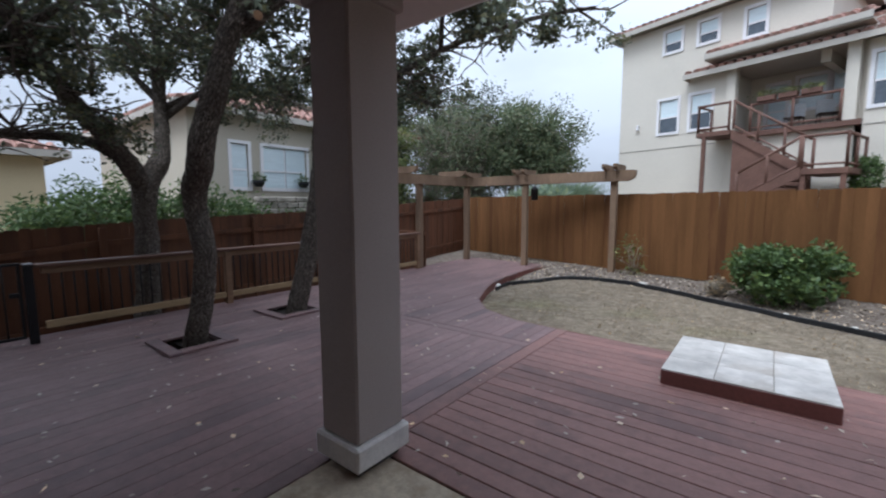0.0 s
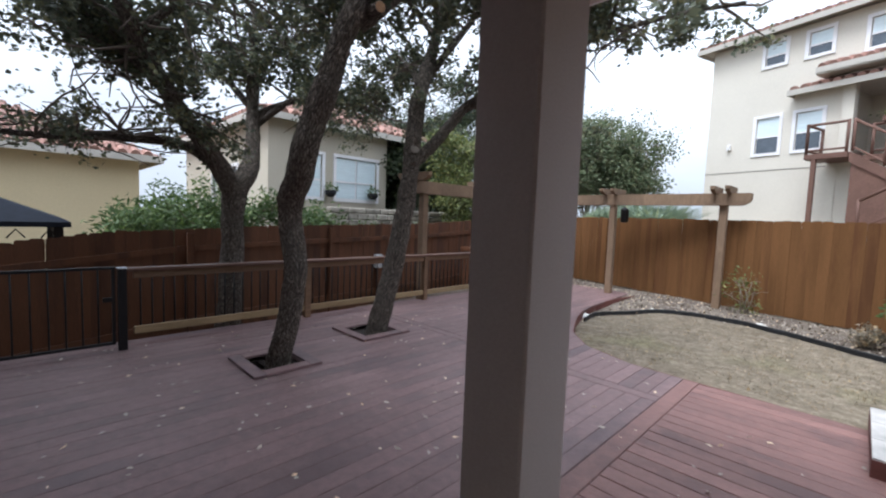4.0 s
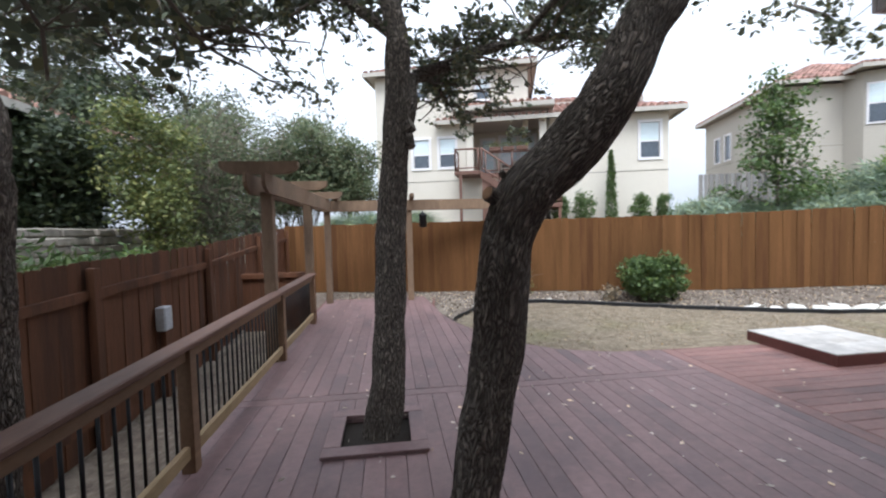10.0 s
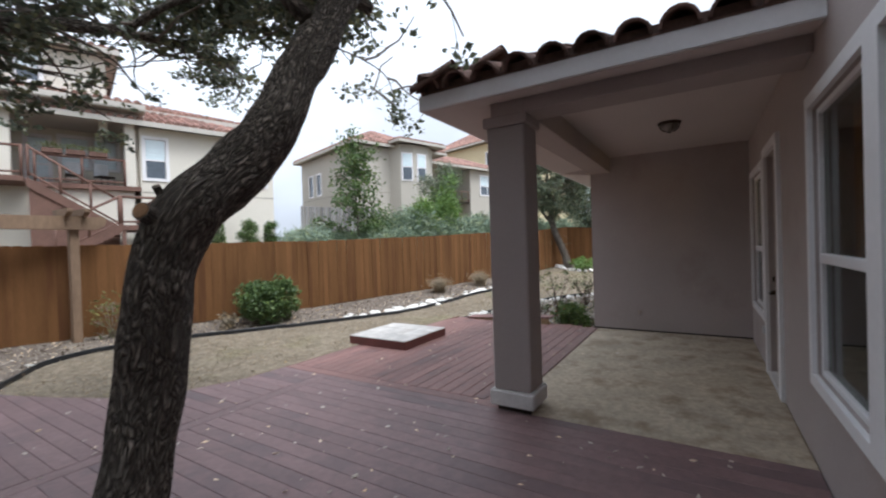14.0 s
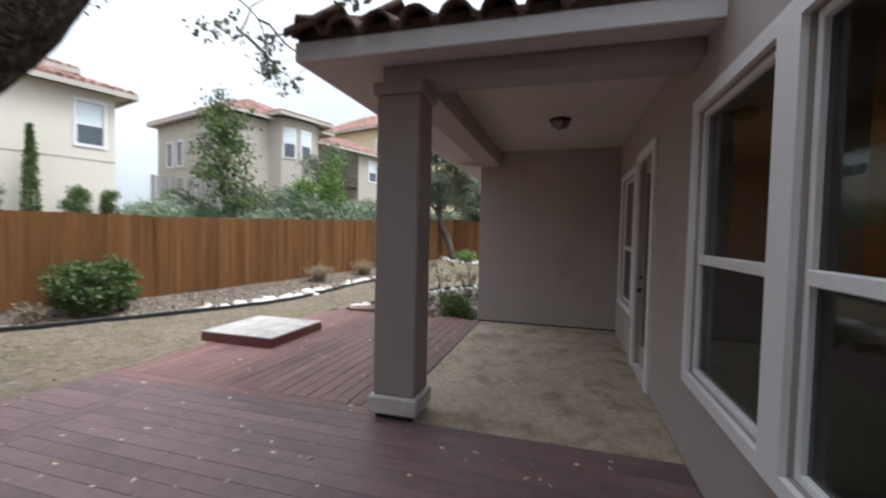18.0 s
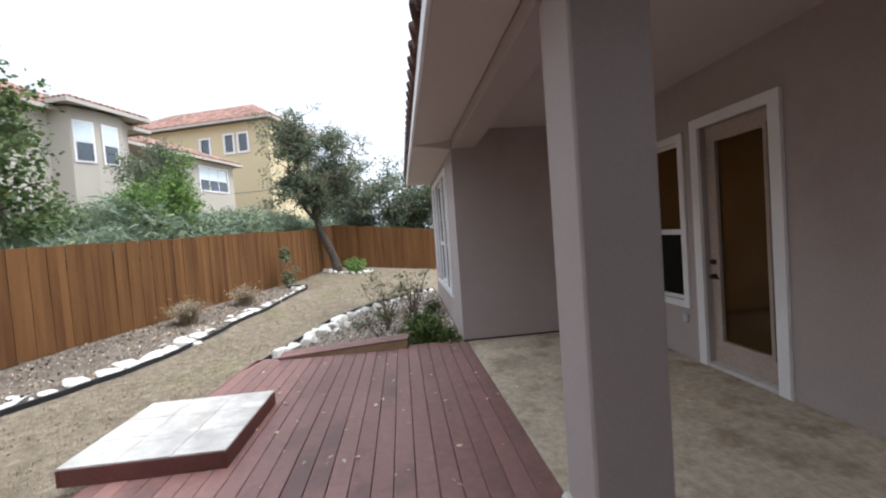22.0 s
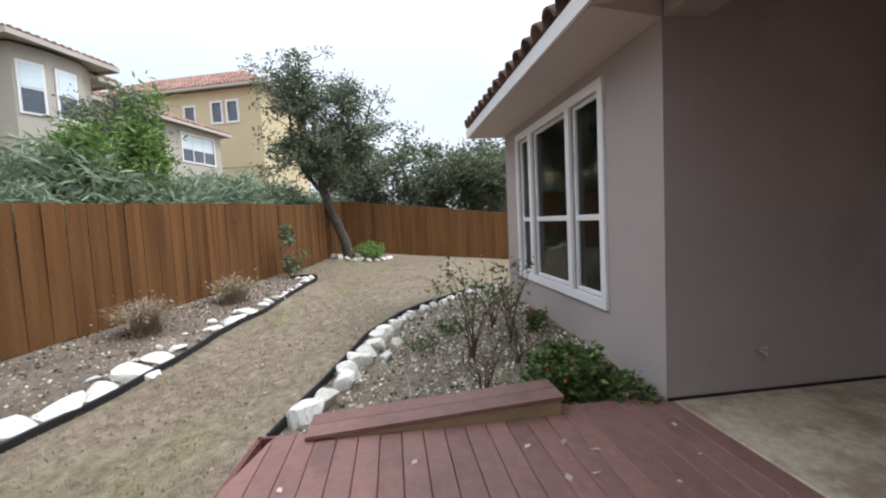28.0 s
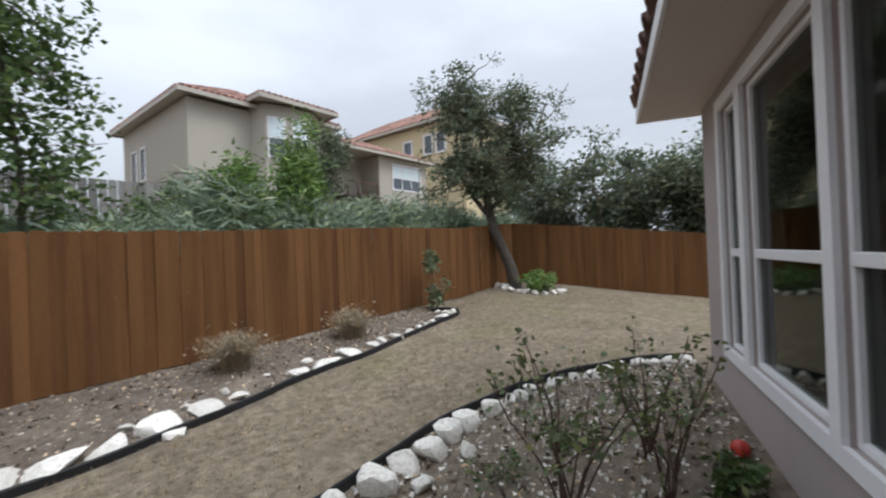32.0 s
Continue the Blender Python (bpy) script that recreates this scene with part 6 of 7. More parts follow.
bush_tree("bank_shrub", "leafy green shrub on the bank behind the fence", on_bank(7.55, 12.8), (0.9, 0.8, 1.6), M["leaf_green"], 0.1, 92, 8, 7, 7, 16, category="shrub")
bush_tree("bank_shrub", "bright green bamboo-like shrub above the fence", on_bank(7.3, 10.6), (0.42, 0.42, 2.4), M["leaf_bright"], 0.14, 93, 7, 9, 6, 14, stem_r=0.015, category="shrub", aspect=4.0, rise=(0.3, 1.2))
bush_tree("bank_shrub", "feathery bright green shrub above the fence", on_bank(8.38, 10.6), (0.42, 0.42, 3.2), M["leaf_bright"], 0.14, 94, 7, 9, 6, 15, stem_r=0.015, category="shrub", aspect=4.0, rise=(0.3, 1.2))
bush_tree("bank_shrub", "rounded dark green small tree on the bank", on_bank(13.1, 14.8), (1.6, 1.3, 4.7), M["leaf_far"], 0.1, 95, 7, 9, 7, 20, M["bark"], 0.05, low=0.45)
bush_tree("bank_shrub", "dark green shrub among the reeds", on_bank(8.6, 13.0), (0.9, 0.7, 1.6), M["leaf_green"], 0.11, 96, 7, 6, 6, 15, category="shrub")
bush_tree("bank_shrub", "grey-green shrub among the reeds", on_bank(11.0, 11.3), (1.2, 0.8, 1.6), M["leaf_far"], 0.1, 97, 8, 7, 6, 15, category="shrub")
for k, (x, y, s, h) in enumerate(((18.5, 5.4, 2.1, 5.0), (17.1, 2.6, 2.2, 5.0), (16.9, 0.2, 2.0, 4.6), (19.5, -1.2, 2.5, 5.2), (21, -5, 2.7, 5.8))):
    bush_tree("far_tree", "distant live oak crown beyond the far fence", (x, y, 0.2), (s, s, h), M["leaf_far"], 0.16, 101 + k, 9, 11, 8, 17, M["bark"], 0.09, spread=0.3, low=0.2)
# thicket in the neighbour's corner
for k, (x, y, s, h) in enumerate(((-11.4, 15.8, 1.9, 6.4), (-7.9, 15.2, 1.6, 5.0), (-6.5, 15.4, 1.2, 3.7), (-9.2, 17.5, 2.2, 6.4))):
    bush_tree("crape_myrtle", "multi-stemmed crape myrtle, green on top, grey stems below", (x, y, gz(x, y) - 0.05), (s, s, h), M["leaf_myrtle"], 0.11, 111 + k, 14, 11, 8, 13, M["myrtle_bark"], 0.028, spread=0.2, low=0.5)
for x, y, s, h, seed in ((-10.0, 12.6, 1.3, 5.4, 141), (-9.5, 14.4, 1.5, 5.8, 142)):
    bush_tree("crape_myrtle", "nearly bare grey-brown twiggy crape myrtle behind the fence", (x, y, gz(x, y) - 0.05), (s, s, h), M["leaf_myrtle"], 0.1, seed, 16, 13, 9, 3, M["myrtle_bark"], 0.026, spread=0.2, low=0.3, tw=1.5, thin=0.9, rise=(0.2, 1.2))
bush_tree("neighbour_tree", "slender yellow-green tree beyond the side fence", (-10.3, 10.6, gz(-10.3, 10.6) - 0.05), (0.95, 0.95, 5.2), M["leaf_yellow"], 0.105, 123, 9, 11, 8, 17, M["twig"], 0.03, spread=0.2, low=0.4)
for k, (x, y, s, h) in enumerate(((-14.7, 12.2, 2.3, 7.6), (-15.6, 15.6, 3.0, 10.0), (-12.8, 19.0, 2.7, 8.6), (-13.0, 11.2, 1.3, 5.6))):
    bush_tree("neighbour_tree", "tall dark leafy tree beyond the side fence", (x, y, gz(x, y) - 0.05), (s, s, h), M["leaf_shaded"], 0.15, 121 + k, 10, 14, 9, 20, M["twig"], 0.07, spread=0.3, low=0.2)
for k, (x, y, s, h) in enumerate(((-9.7, 1.9, 1.0, 3.0), (-10.2, 3.6, 1.2, 3.2), (-9.7, 5.0, 1.0, 2.8), (-11.0, 2.6, 1.3, 3.4), (-9.3, 6.3, 0.7, 2.3), (-9.4, 7.9, 0.6, 1.9))):
    bush_tree("hedge_shrub", "dense green oleander shrub behind the side fence", (x, y, gz(x, y) - 0.05), (s, s, h), M["leaf_green"], 0.13, 131 + k, 11, 10, 8, 24, category="shrub", aspect=3.5, low=0.2)


# ---- rocks and edging ----
def edging(name, label, path, height):
    pts = smooth_path([(x, y, 0) for x, y in path], 6)
    bm = bmesh.new()
    rows = []
    for i, p in enumerate(pts):
        d = (pts[min(i + 1, len(pts) - 1)] - pts[max(i - 1, 0)]).normalized()
        n = Vector((-d.y, d.x, 0)) * 0.012
        z = ground_z(p.x, p.y)
        rows.append([bm.verts.new((p.x + n.x * s, p.y + n.y * s, z + h)) for s, h in ((-1, -0.08), (-1, height), (-0.4, height + 0.012), (0.4, height + 0.012), (1, height), (1, -0.08))])
    for a, b in zip(rows, rows[1:]):
        for k in range(5):
            bm.faces.new((a[k], b[k], b[k + 1], a[k + 1]))
    bm.faces.new(rows[0])
    bm.faces.new(rows[-1][::-1])
    return solo(name, bm, M["edging"], label, "edging")


edging("lawn_edging", "black plastic lawn edging along the fence bed", EDGE_N, 0.065)
edging("lawn_edging", "black plastic lawn edging along the window bed", EDGE_S, 0.07)


def rock_mesh(seed):
    """A broken lump: a ball cut flat by uneven planes."""
    r = random.Random(seed * 13 + 5)
    bm = bmesh.new()
    bmesh.ops.create_icosphere(bm, subdivisions=2, radius=1.0)
    planes = []
    for _ in range(9):
        v = Vector((r.gauss(0, 1), r.gauss(0, 1), r.gauss(0, 0.8))).normalized()
        planes.append((v, r.uniform(0.5, 0.86)))
    for v in bm.verts:
        v.co *= 1.12 + 0.1 * noise.noise(v.co * 1.3 + Vector((seed * 7.1, seed * 3.3, 0)))
        for n, h in planes:
            e = v.co.dot(n) - h
            if e > 0:
                v.co -= n * e * 0.92
        v.co *= 1 + 0.05 * noise.noise(v.co * 4.0 + Vector((seed, 0, 0)))
    return mesh_of("rock", bm, M["rock"])


ROCKS = [rock_mesh(k) for k in range(7)]
rr = random.Random(8)


def rock(x, y, s, flat=0.7, group="limestone border rocks"):
    ob = new("border_rock", rr.choice(ROCKS))
    z = ground_z(x, y)
    ob.matrix_basis = pose(x, y, z + s * flat * 0.45, rr.uniform(-12, 12), rr.uniform(-12, 12), rr.uniform(0, 360)) @ Matrix.Diagonal((s, s * rr.uniform(0.65, 0.95), s * flat, 1))
    return tagged(ob, "pale limestone border rock", "rock", group)


def along(path, step, off, s0, s1, skip=0.0, flat=0.7, wiggle=0.03):
    pts = smooth_path([(x, y, 0) for x, y in path], 12)
    run, last = 0.0, pts[0]
    for a, b in zip(pts, pts[1:]):
        run += (b - a).length
        if run >= step:
            run = 0.0
            d = (b - a).normalized()
            if rr.random() > skip:
                s = rr.uniform(s0, s1)
                rock(b.x - d.y * off + rr.gauss(0, wiggle), b.y + d.x * off + rr.gauss(0, wiggle), s, flat)


along(EDGE_S[:6], 0.27, -0.19, 0.11, 0.185, 0.0, 0.75)
along(EDGE_S[5:], 0.18, -0.14, 0.07, 0.11)
along(EDGE_S[2:6], 0.5, -0.42, 0.08, 0.13, 0.3)
along(EDGE_N[13:], 0.2, 0.14, 0.08, 0.14, 0.0, 0.5)
along(EDGE_N[8:14], 0.34, 0.2, 0.14, 0.26, 0.1, 0.28)
along(EDGE_N[8:14], 0.5, 0.45, 0.05, 0.1, 0.3, 0.4)
along(EDGE_N[:2], 0.3, 0.13, 0.1, 0.16, 0, 0.4)
along(EDGE_N[2:10], 0.75, 0.15, 0.05, 0.1, 0.3, 0.4)
along([(13.4, 6.0), (12.75, 5.6), (12.38, 5.1), (12.42, 4.6), (12.75, 4.2), (13.1, 4.05)], 0.22, 0.0, 0.09, 0.15)

# fallen leaves on deck and lawn, pale chips in the beds
rg = np.random.default_rng(77)
n = 800
fx, fy = rg.uniform(-6.4, 2.0, n), rg.uniform(-0.1, 9.5, n)
keep = np.array([(x < -1.9 or 2.0 < y < 4.7 or rg.random() < 0.12) and (y < edge_y(x) - 0.1) and (y < 5.2 or rg.random() < 0.35) and not (PX[0] < x < PX[1] and PY[0] < y) for x, y in zip(fx, fy)])
c = np.stack([fx[keep], fy[keep], np.full(keep.sum(), 0.006)], 1)
me = leaf_mesh("fallen_leaves", c, 0.055, M["leaf_dead"], 9, 1.6, 0.0)
co = np.empty(len(me.vertices) * 3)
me.vertices.foreach_get("co", co)
co = co.reshape(-1, 3)
co[:, 2] = 0.004 + np.abs(co[:, 2] - 0.006) * 0.3
me.vertices.foreach_set("co", co.ravel())
tagged(new("fallen_leaves", me), "small dry pale leaves scattered on the deck", "fallen leaves", kind="stuff")


def scatter(name, label, mat, n, box4, size, seed, bed=True, up=0.2):
    r = np.random.default_rng(seed)
    pts = []
    while len(pts) < n:
        x, y = r.uniform(box4[0], box4[1]), r.uniform(box4[2], box4[3])
        if FF[0] * x + FF[1] * y < FENCE_D - 0.05 and (in_bed(x, y) > 0.5) == bed and not (x < 2.46 and y < edge_y(x) and x > -6.7):
            pts.append((x, y, ground_z(x, y) + 0.004))
    return tagged(new(name, leaf_mesh(name, pts, size, mat, seed, 1.4, up)), label, "litter", kind="stuff")


scatter("mulch_chips", "pale wood and stone chips on the bed soil", M["leaf_dead"], 6000, (-6.5, 13.0, 2.1, 12.6), 0.038, 201)
scatter("gravel_chips", "white gravel chips on the window bed", M["rock"], 2600, (2.4, 7.2, 2.1, 4.8), 0.04, 205)
scatter("bed_litter", "dark leaf litter on the beds", M["twig"], 3000, (-6.5, 13.0, 2.1, 12.6), 0.05, 202)
scatter("lawn_leaves", "small dry leaves on the straw-coloured lawn", M["leaf_dry"], 900, (-4.0, 13.0, 2.5, 10.0), 0.035, 203, False)
r = np.random.default_rng(204)
gp = []
while len(gp) < 26000:
    x, y = r.uniform(-4.0, 13.5), r.uniform(2.5, 10)
    if in_bed(x, y) < 0.5 and FF[0] * x + FF[1] * y < 9.8 and not (x < 2.46 and y < edge_y(x)) and (noise.noise(Vector((x * 1.3, y * 1.3, 2))) > -0.25):
        gp.append((x, y, ground_z(x, y) - 0.005))
tagged(new("lawn_grass", blade_mesh("lawn_grass", gp, 0.045, 0.006, M["straw"], 204, 0.9)), "short dry dormant grass blades", "grass", kind="stuff")


# ---- neighbouring houses ----
def tile_slope(bm, a, b, up, run_of, gap=0.3, row=0.42, r=0.12):
    """Rows of barrel tiles on a slope: eave from a to b, 'up' the way up the slope; run_of(s): how far up at s metres along."""
    a, b, up = Vector(a), Vector(b), Vector(up).normalized()
    d = (b - a).normalized()
    nrm = d.cross(up).normalized()
    if nrm.z < 0:
        nrm = -nrm
    L = (b - a).length
    s = gap / 2
    while s < L:
        run = run_of(s)
        t = 0.0
        while t < run - 0.1:
            e = min(t + row, run)
            rings = []
            for q, k in ((t, 1.0), (e + 0.02, 0.8)):
                c = a + d * s + up * q
                rings.append([bm.verts.new(c + d * r * k * math.cos(math.pi * i / 4) + nrm * r * k * math.sin(math.pi * i / 4)) for i in range(5)])
            for i in range(4):
                bm.faces.new((rings[0][i], rings[0][i + 1], rings[1][i + 1], rings[1][i]))
            bm.faces.new(rings[0])
            t += row
        s += gap
    return bm


def slab(bm, pts, thick=0.05):
    """A flat polygon with thickness downwards."""
    hi = [bm.verts.new(p) for p in pts]
    lo = [bm.verts.new((p[0], p[1], p[2] - thick)) for p in pts]
    bm.faces.new(hi)
    bm.faces.new(lo[::-1])
    for i in range(len(pts)):
        k = (i + 1) % len(pts)
        bm.faces.new((lo[i], lo[k], hi[k], hi[i]))
    return bm


def hip_roof(parent, x0, x1, y0, y1, z, pitch, sides="SWE", fascia=True):
    """A hip roof over a rectangle, tiled on the sides that are seen, with a pale fascia and soffit."""
    half = min(x1 - x0, y1 - y0) / 2
    h = half * pitch
    if y1 - y0 <= x1 - x0:
        r0, r1 = (x0 + half, y0 + half, z + h), (x1 - half, y0 + half, z + h)
    else:
        r0, r1 = (x0 + half, y0 + half, z + h), (x0 + half, y1 - half, z + h)
    A, B, C, D = (x0, y0, z), (x1, y0, z), (x1, y1, z), (x0, y1, z)
    bm = bmesh.new()
    if y1 - y0 <= x1 - x0:
        faces = ([A, B, r1, r0], [B, C, r1], [C, D, r0, r1], [D, A, r0])
    else:
        faces = ([A, B, r0], [B, C, r1, r0], [C, D, r1], [D, A, r0, r1])
    for f in faces:
        bm.faces.new([bm.verts.new(p) for p in f])
    part("soffit", box(x0 + 0.01, x1 - 0.01, y0 + 0.01, y1 - 0.01, z - 0.07, z - 0.03), M["fascia"], parent, "beige soffit under the eaves")
    rf = part("roof", bm, M["tile"], parent, "red clay tile roof")
    tl = bmesh.new()
    k = math.sqrt(1 + pitch * pitch)
    lim = lambda L: (lambda s: min(s, L - s, half) * k)
    if "S" in sides:
        tile_slope(tl, A, B, (0, 1, pitch), lim(x1 - x0))
    if "W" in sides:
        tile_slope(tl, D, A, (1, 0, pitch), lim(y1 - y0))
    if "E" in sides:
        tile_slope(tl, B, C, (-1, 0, pitch), lim(y1 - y0))
    tagged(part("roof_tiles", tl, M["tile"], rf), kind="stuff")
    if fascia:
        bm = bmesh.new()
        for q in ((x0, x1, y0 - 0.03, y0), (x0, x1, y1, y1 + 0.03), (x0 - 0.03, x0, y0 - 0.03, y1 + 0.03), (x1, x1 + 0.03, y0 - 0.03, y1 + 0.03)):
            bm_box(bm, *q, z - 0.2, z - 0.01)
        part("fascia", bm, M["fascia"], parent, "beige fascia board")
    return rf


def house_window(parent, x0, x1, z0, z1, y, upper="blind", lower="dark_pane", axis_y=False, sashes=1):
    """A white window in a wall that faces -y (or, with axis_y, +x at x = y)."""
    def bx(a, b, p, q, c, d, ch=0.0):
        return box(a, b, p, q, c, d, ch) if not axis_y else box(-q, -p, a, b, c, d, ch)
    t = 0.11
    w = part("window", wall_grid("x" if not axis_y else "y", (y - 0.05, y - 0.002) if not axis_y else (-y + 0.002, -y + 0.05), (x0 - t, x1 + t), (z0 - t, z1 + t), [(x0, x1, z0, z1)]), M["trim"], parent, "white-trimmed window")
    wd = (x1 - x0) / sashes
    for k in range(sashes):
        a, b = x0 + wd * k, x0 + wd * (k + 1)
        m = (z0 + z1) / 2 - 0.05
        part("pane", bx(a + 0.03, b - 0.03, y + 0.03, y + 0.05, m + 0.03, z1 - 0.02), M[upper], w)
        part("pane", bx(a + 0.03, b - 0.03, y + 0.03, y + 0.05, z0 + 0.02, m - 0.03), M[lower], w)
        part("sash_bar", bx(a, b, y + 0.005, y + 0.04, m - 0.029, m + 0.029), M["trim"], w)
        if k:
            part("mullion", bx(a - 0.03, a + 0.03, y + 0.004, y + 0.055, z0, z1), M["trim"], w)
    part("reveal", bx(x0, x1, y + 0.06, y + 0.09, z0, z1), M["trim"], w)
    return w


TURN_N = math.degrees(math.atan2(-FN[0], FN[1]))
nh = thing("neighbour_house", "beige stucco house with red tile roof, porch and brown stair", "house", (-5.65, 21.25, 0.2), TURN_N)
W1 = [(1.84, 2.6, 4.38, 5.72), (3.12, 3.88, 4.38, 5.72), (1.95, 2.6, 7.7, 8.5), (3.3, 3.95, 7.68, 8.48)]
part("wall", wall_grid("x", (0, 0.25), (0, 4.4), (1.0, 8.8), W1), M["nh_stucco"], nh)
part("wall", wall_grid("x", (0.0, 0.25), (4.4, 7.3), (6.9, 8.8), [(4.92, 5.5, 7.45, 8.4)]), M["nh_stucco"], nh)
part("wall", box(7.05, 7.3, 0.25, 6, 6.0, 8.8), M["nh_stucco"], nh)
part("wall", box(4.4, 8.05, 0.02, 0.25, 1.0, 3.95), M["nh_stucco"], nh)
part("wall", wall_grid("x", (2.3, 2.5), (4.4, 8.05), (3.95, 6.9), [(5.0, 5.6, 4.05, 6.0), (5.95, 6.8, 4.95, 6.1), (6.95, 7.7, 4.95, 6.1)]), M["nh_stucco"], nh)
part("wall", box(4.2, 4.4, 0.25, 2.5, 3.95, 6.9), M["nh_stucco"], nh)
part("wall", box(8.05, 8.25, 0.25, 2.5, 3.95, 6.9), M["nh_stucco"], nh)
W2 = [(8.42, 9.1, 4.36, 5.9), (12.15, 12.95, 4.36, 5.9)]
part("wall", wall_grid("x", (0, 0.25), (8.25, 13.32), (1.0, 6.35), W2), M["nh_stucco"], nh)
part("wall", box(0, 0.25, 0.25, 10, 1.0, 8.8), M["nh_stucco"], nh)
part("wall", box(13.07, 13.32, 0.25, 10, 1.0, 6.35), M["nh_stucco"], nh)
part("wall", box(0.25, 13.07, 9.8, 10, 1.0, 6.3), M["nh_stucco"], nh)
for q in W1 + W2 + [(4.92, 5.5, 7.45, 8.4)]:
    house_window(nh, *q, 0.0)
for q in ((5.0, 5.6, 4.05, 6.0), (5.95, 6.8, 4.95, 6.1), (6.95, 7.7, 4.95, 6.1)):
    house_window(nh, *q, 2.3, "blind", "blind")
part("control_joint", box(-0.01, 4.1, -0.012, -0.002, 3.70, 3.73), M["joint"], nh)
part("control_joint", box(8.3, 13.32, -0.012, -0.002, 3.78, 3.81), M["joint"], nh)
hip_roof(nh, -0.45, 7.7, -0.45, 9.5, 8.95, 0.36, "SWE")
hip_roof(nh, 3.0, 13.9, -0.5, 10.4, 6.47, 0.36, "SE")
hip_roof(nh, 4.0, 13.2, 3.2, 10.2, 7.95, 0.34, "SE")
part("wall", box(7.35, 12.8, 3.7, 9.7, 6.3, 7.93), M["nh_stucco"], nh)
bm = bmesh.new()
slab(bm, [(3.85, -0.75, 6.98), (8.4, -0.75, 6.98), (8.4, 0.0, 7.26), (3.85, 0.0, 7.26)], 0.04)
pr = part("porch_roof", bm, M["tile"], nh)
tl = tile_slope(bmesh.new(), (3.85, -0.75, 6.98), (8.4, -0.75, 6.98), (0, 0.75, 0.28), lambda s: 0.8)
tagged(part("roof_tiles", tl, M["tile"], pr), kind="stuff")
bm = bmesh.new()
bm_box(bm, 3.85, 8.4, -0.79, -0.755, 6.78, 6.97)
bm_box(bm, 3.85, 8.4, -0.75, 2.3, 6.74, 6.78)
part("fascia", bm, M["fascia"], nh)
part("porch_beam", box(4.3, 8.4, -0.15, 0.15, 6.5, 6.74), M["nh_stucco"], nh)
for x in (4.42, 7.78):
    part("porch_column", box(x, x + 0.32, -0.16, 0.16, 3.95, 6.5, 0.015), M["nh_stucco"], nh)
part("porch_floor", box(4.15, 8.25, -0.2, 2.3, 3.8, 3.97), M["stair_brown"], nh)
part("wall_lamp", box(0.85, 0.97, -0.14, -0.002, 4.62, 4.86, 0.02), M["trim"], nh)


def stair_rail(parent, p, q):
    """Hand rail, bottom rail, end posts and balusters between two floor points."""
    p, q = Vector(p), Vector(q)
    d = q - p
    up = Vector((0, 0, 1))
    r = part("stair_rail", bm_tube(bmesh.new(), [p + up * 0.95, q + up * 0.95], [0.045, 0.045], 6), M["stair_brown"], parent)
    part("bottom_rail", bm_tube(bmesh.new(), [p + up * 0.12, q + up * 0.12], [0.035, 0.035], 6), M["stair_brown"], r)
    n = max(1, round(d.length / 1.0))
    for k in range(n + 1):
        c = p + d * k / n
        rad = 0.045
        part("newel", bm_tube(bmesh.new(), [c, c + up * 1.0], [rad, rad], 6), M["stair_brown"], r)


st = thing("exterior_stair", "brown stained wooden stair with railings up to the porch", "stair", (-5.65, 21.25, 0.2), TURN_N)
part("landing", box(3.98, 5.1, -1.35, -0.22, 3.8, 3.97, 0.01), M["stair_brown"], st)
part("landing", box(7.4, 8.5, -2.4, -0.22, 2.2, 2.37, 0.01), M["stair_brown"], st)
for k in range(8):
    part("tread", box(5.2 + 0.27 * k, 5.49 + 0.27 * k, -1.3, -0.25, 3.8 - 0.178 * (k + 1), 3.86 - 0.178 * (k + 1)), M["stair_brown"], st)
for k in range(5):
    part("tread", box(7.1 - 0.3 * k, 7.42 - 0.3 * k, -2.35, -1.4, 2.19 - 0.17 * (k + 1), 2.25 - 0.17 * (k + 1)), M["stair_brown"], st)
for a, b, y in (((5.15, 3.75), (7.45, 2.2), -1.36), ((7.45, 2.25), (5.8, 1.3), -2.4)):
    bm = bmesh.new()
    v = [bm.verts.new((x, yy, z + dz)) for yy in (y - 0.03, y + 0.03) for (x, z), dz in ((a, 0.2), (b, 0.2), (b, -0.12), (a, -0.12))]
    for f in ((0, 1, 2, 3), (7, 6, 5, 4), (0, 4, 5, 1), (1, 5, 6, 2), (2, 6, 7, 3), (3, 7, 4, 0)):
        bm.faces.new([v[i] for i in f])
    part("stringer", bm, M["stair_brown"], st)
bm = bmesh.new()
v = [bm.verts.new((x, yy, z)) for yy in (-1.33, -1.3) for x, z in ((5.2, 3.75), (7.45, 2.2), (7.45, 1.2), (5.2, 1.2))]
for f in ((0, 1, 2, 3), (7, 6, 5, 4), (0, 4, 5, 1), (1, 5, 6, 2), (2, 6, 7, 3), (3, 7, 4, 0)):
    bm.faces.new([v[i] for i in f])
part("skirt_panel", bm, M["stair_brown"], st)
stair_rail(st, (4.03, -1.32, 3.97), (5.05, -1.32, 3.97))
stair_rail(st, (4.03, -1.32, 3.97), (4.03, -0.25, 3.97))
stair_rail(st, (5.2, -1.32, 3.97), (7.45, -1.32, 2.37))
stair_rail(st, (7.45, -2.36, 2.37), (8.45, -2.36, 2.37))
stair_rail(st, (8.45, -2.36, 2.37), (8.45, -0.3, 2.37))
stair_rail(st, (7.4, -2.38, 2.37), (5.8, -2.38, 1.4))
stair_rail(st, (5.3, -0.18, 3.97), (7.75, -0.18, 3.97))
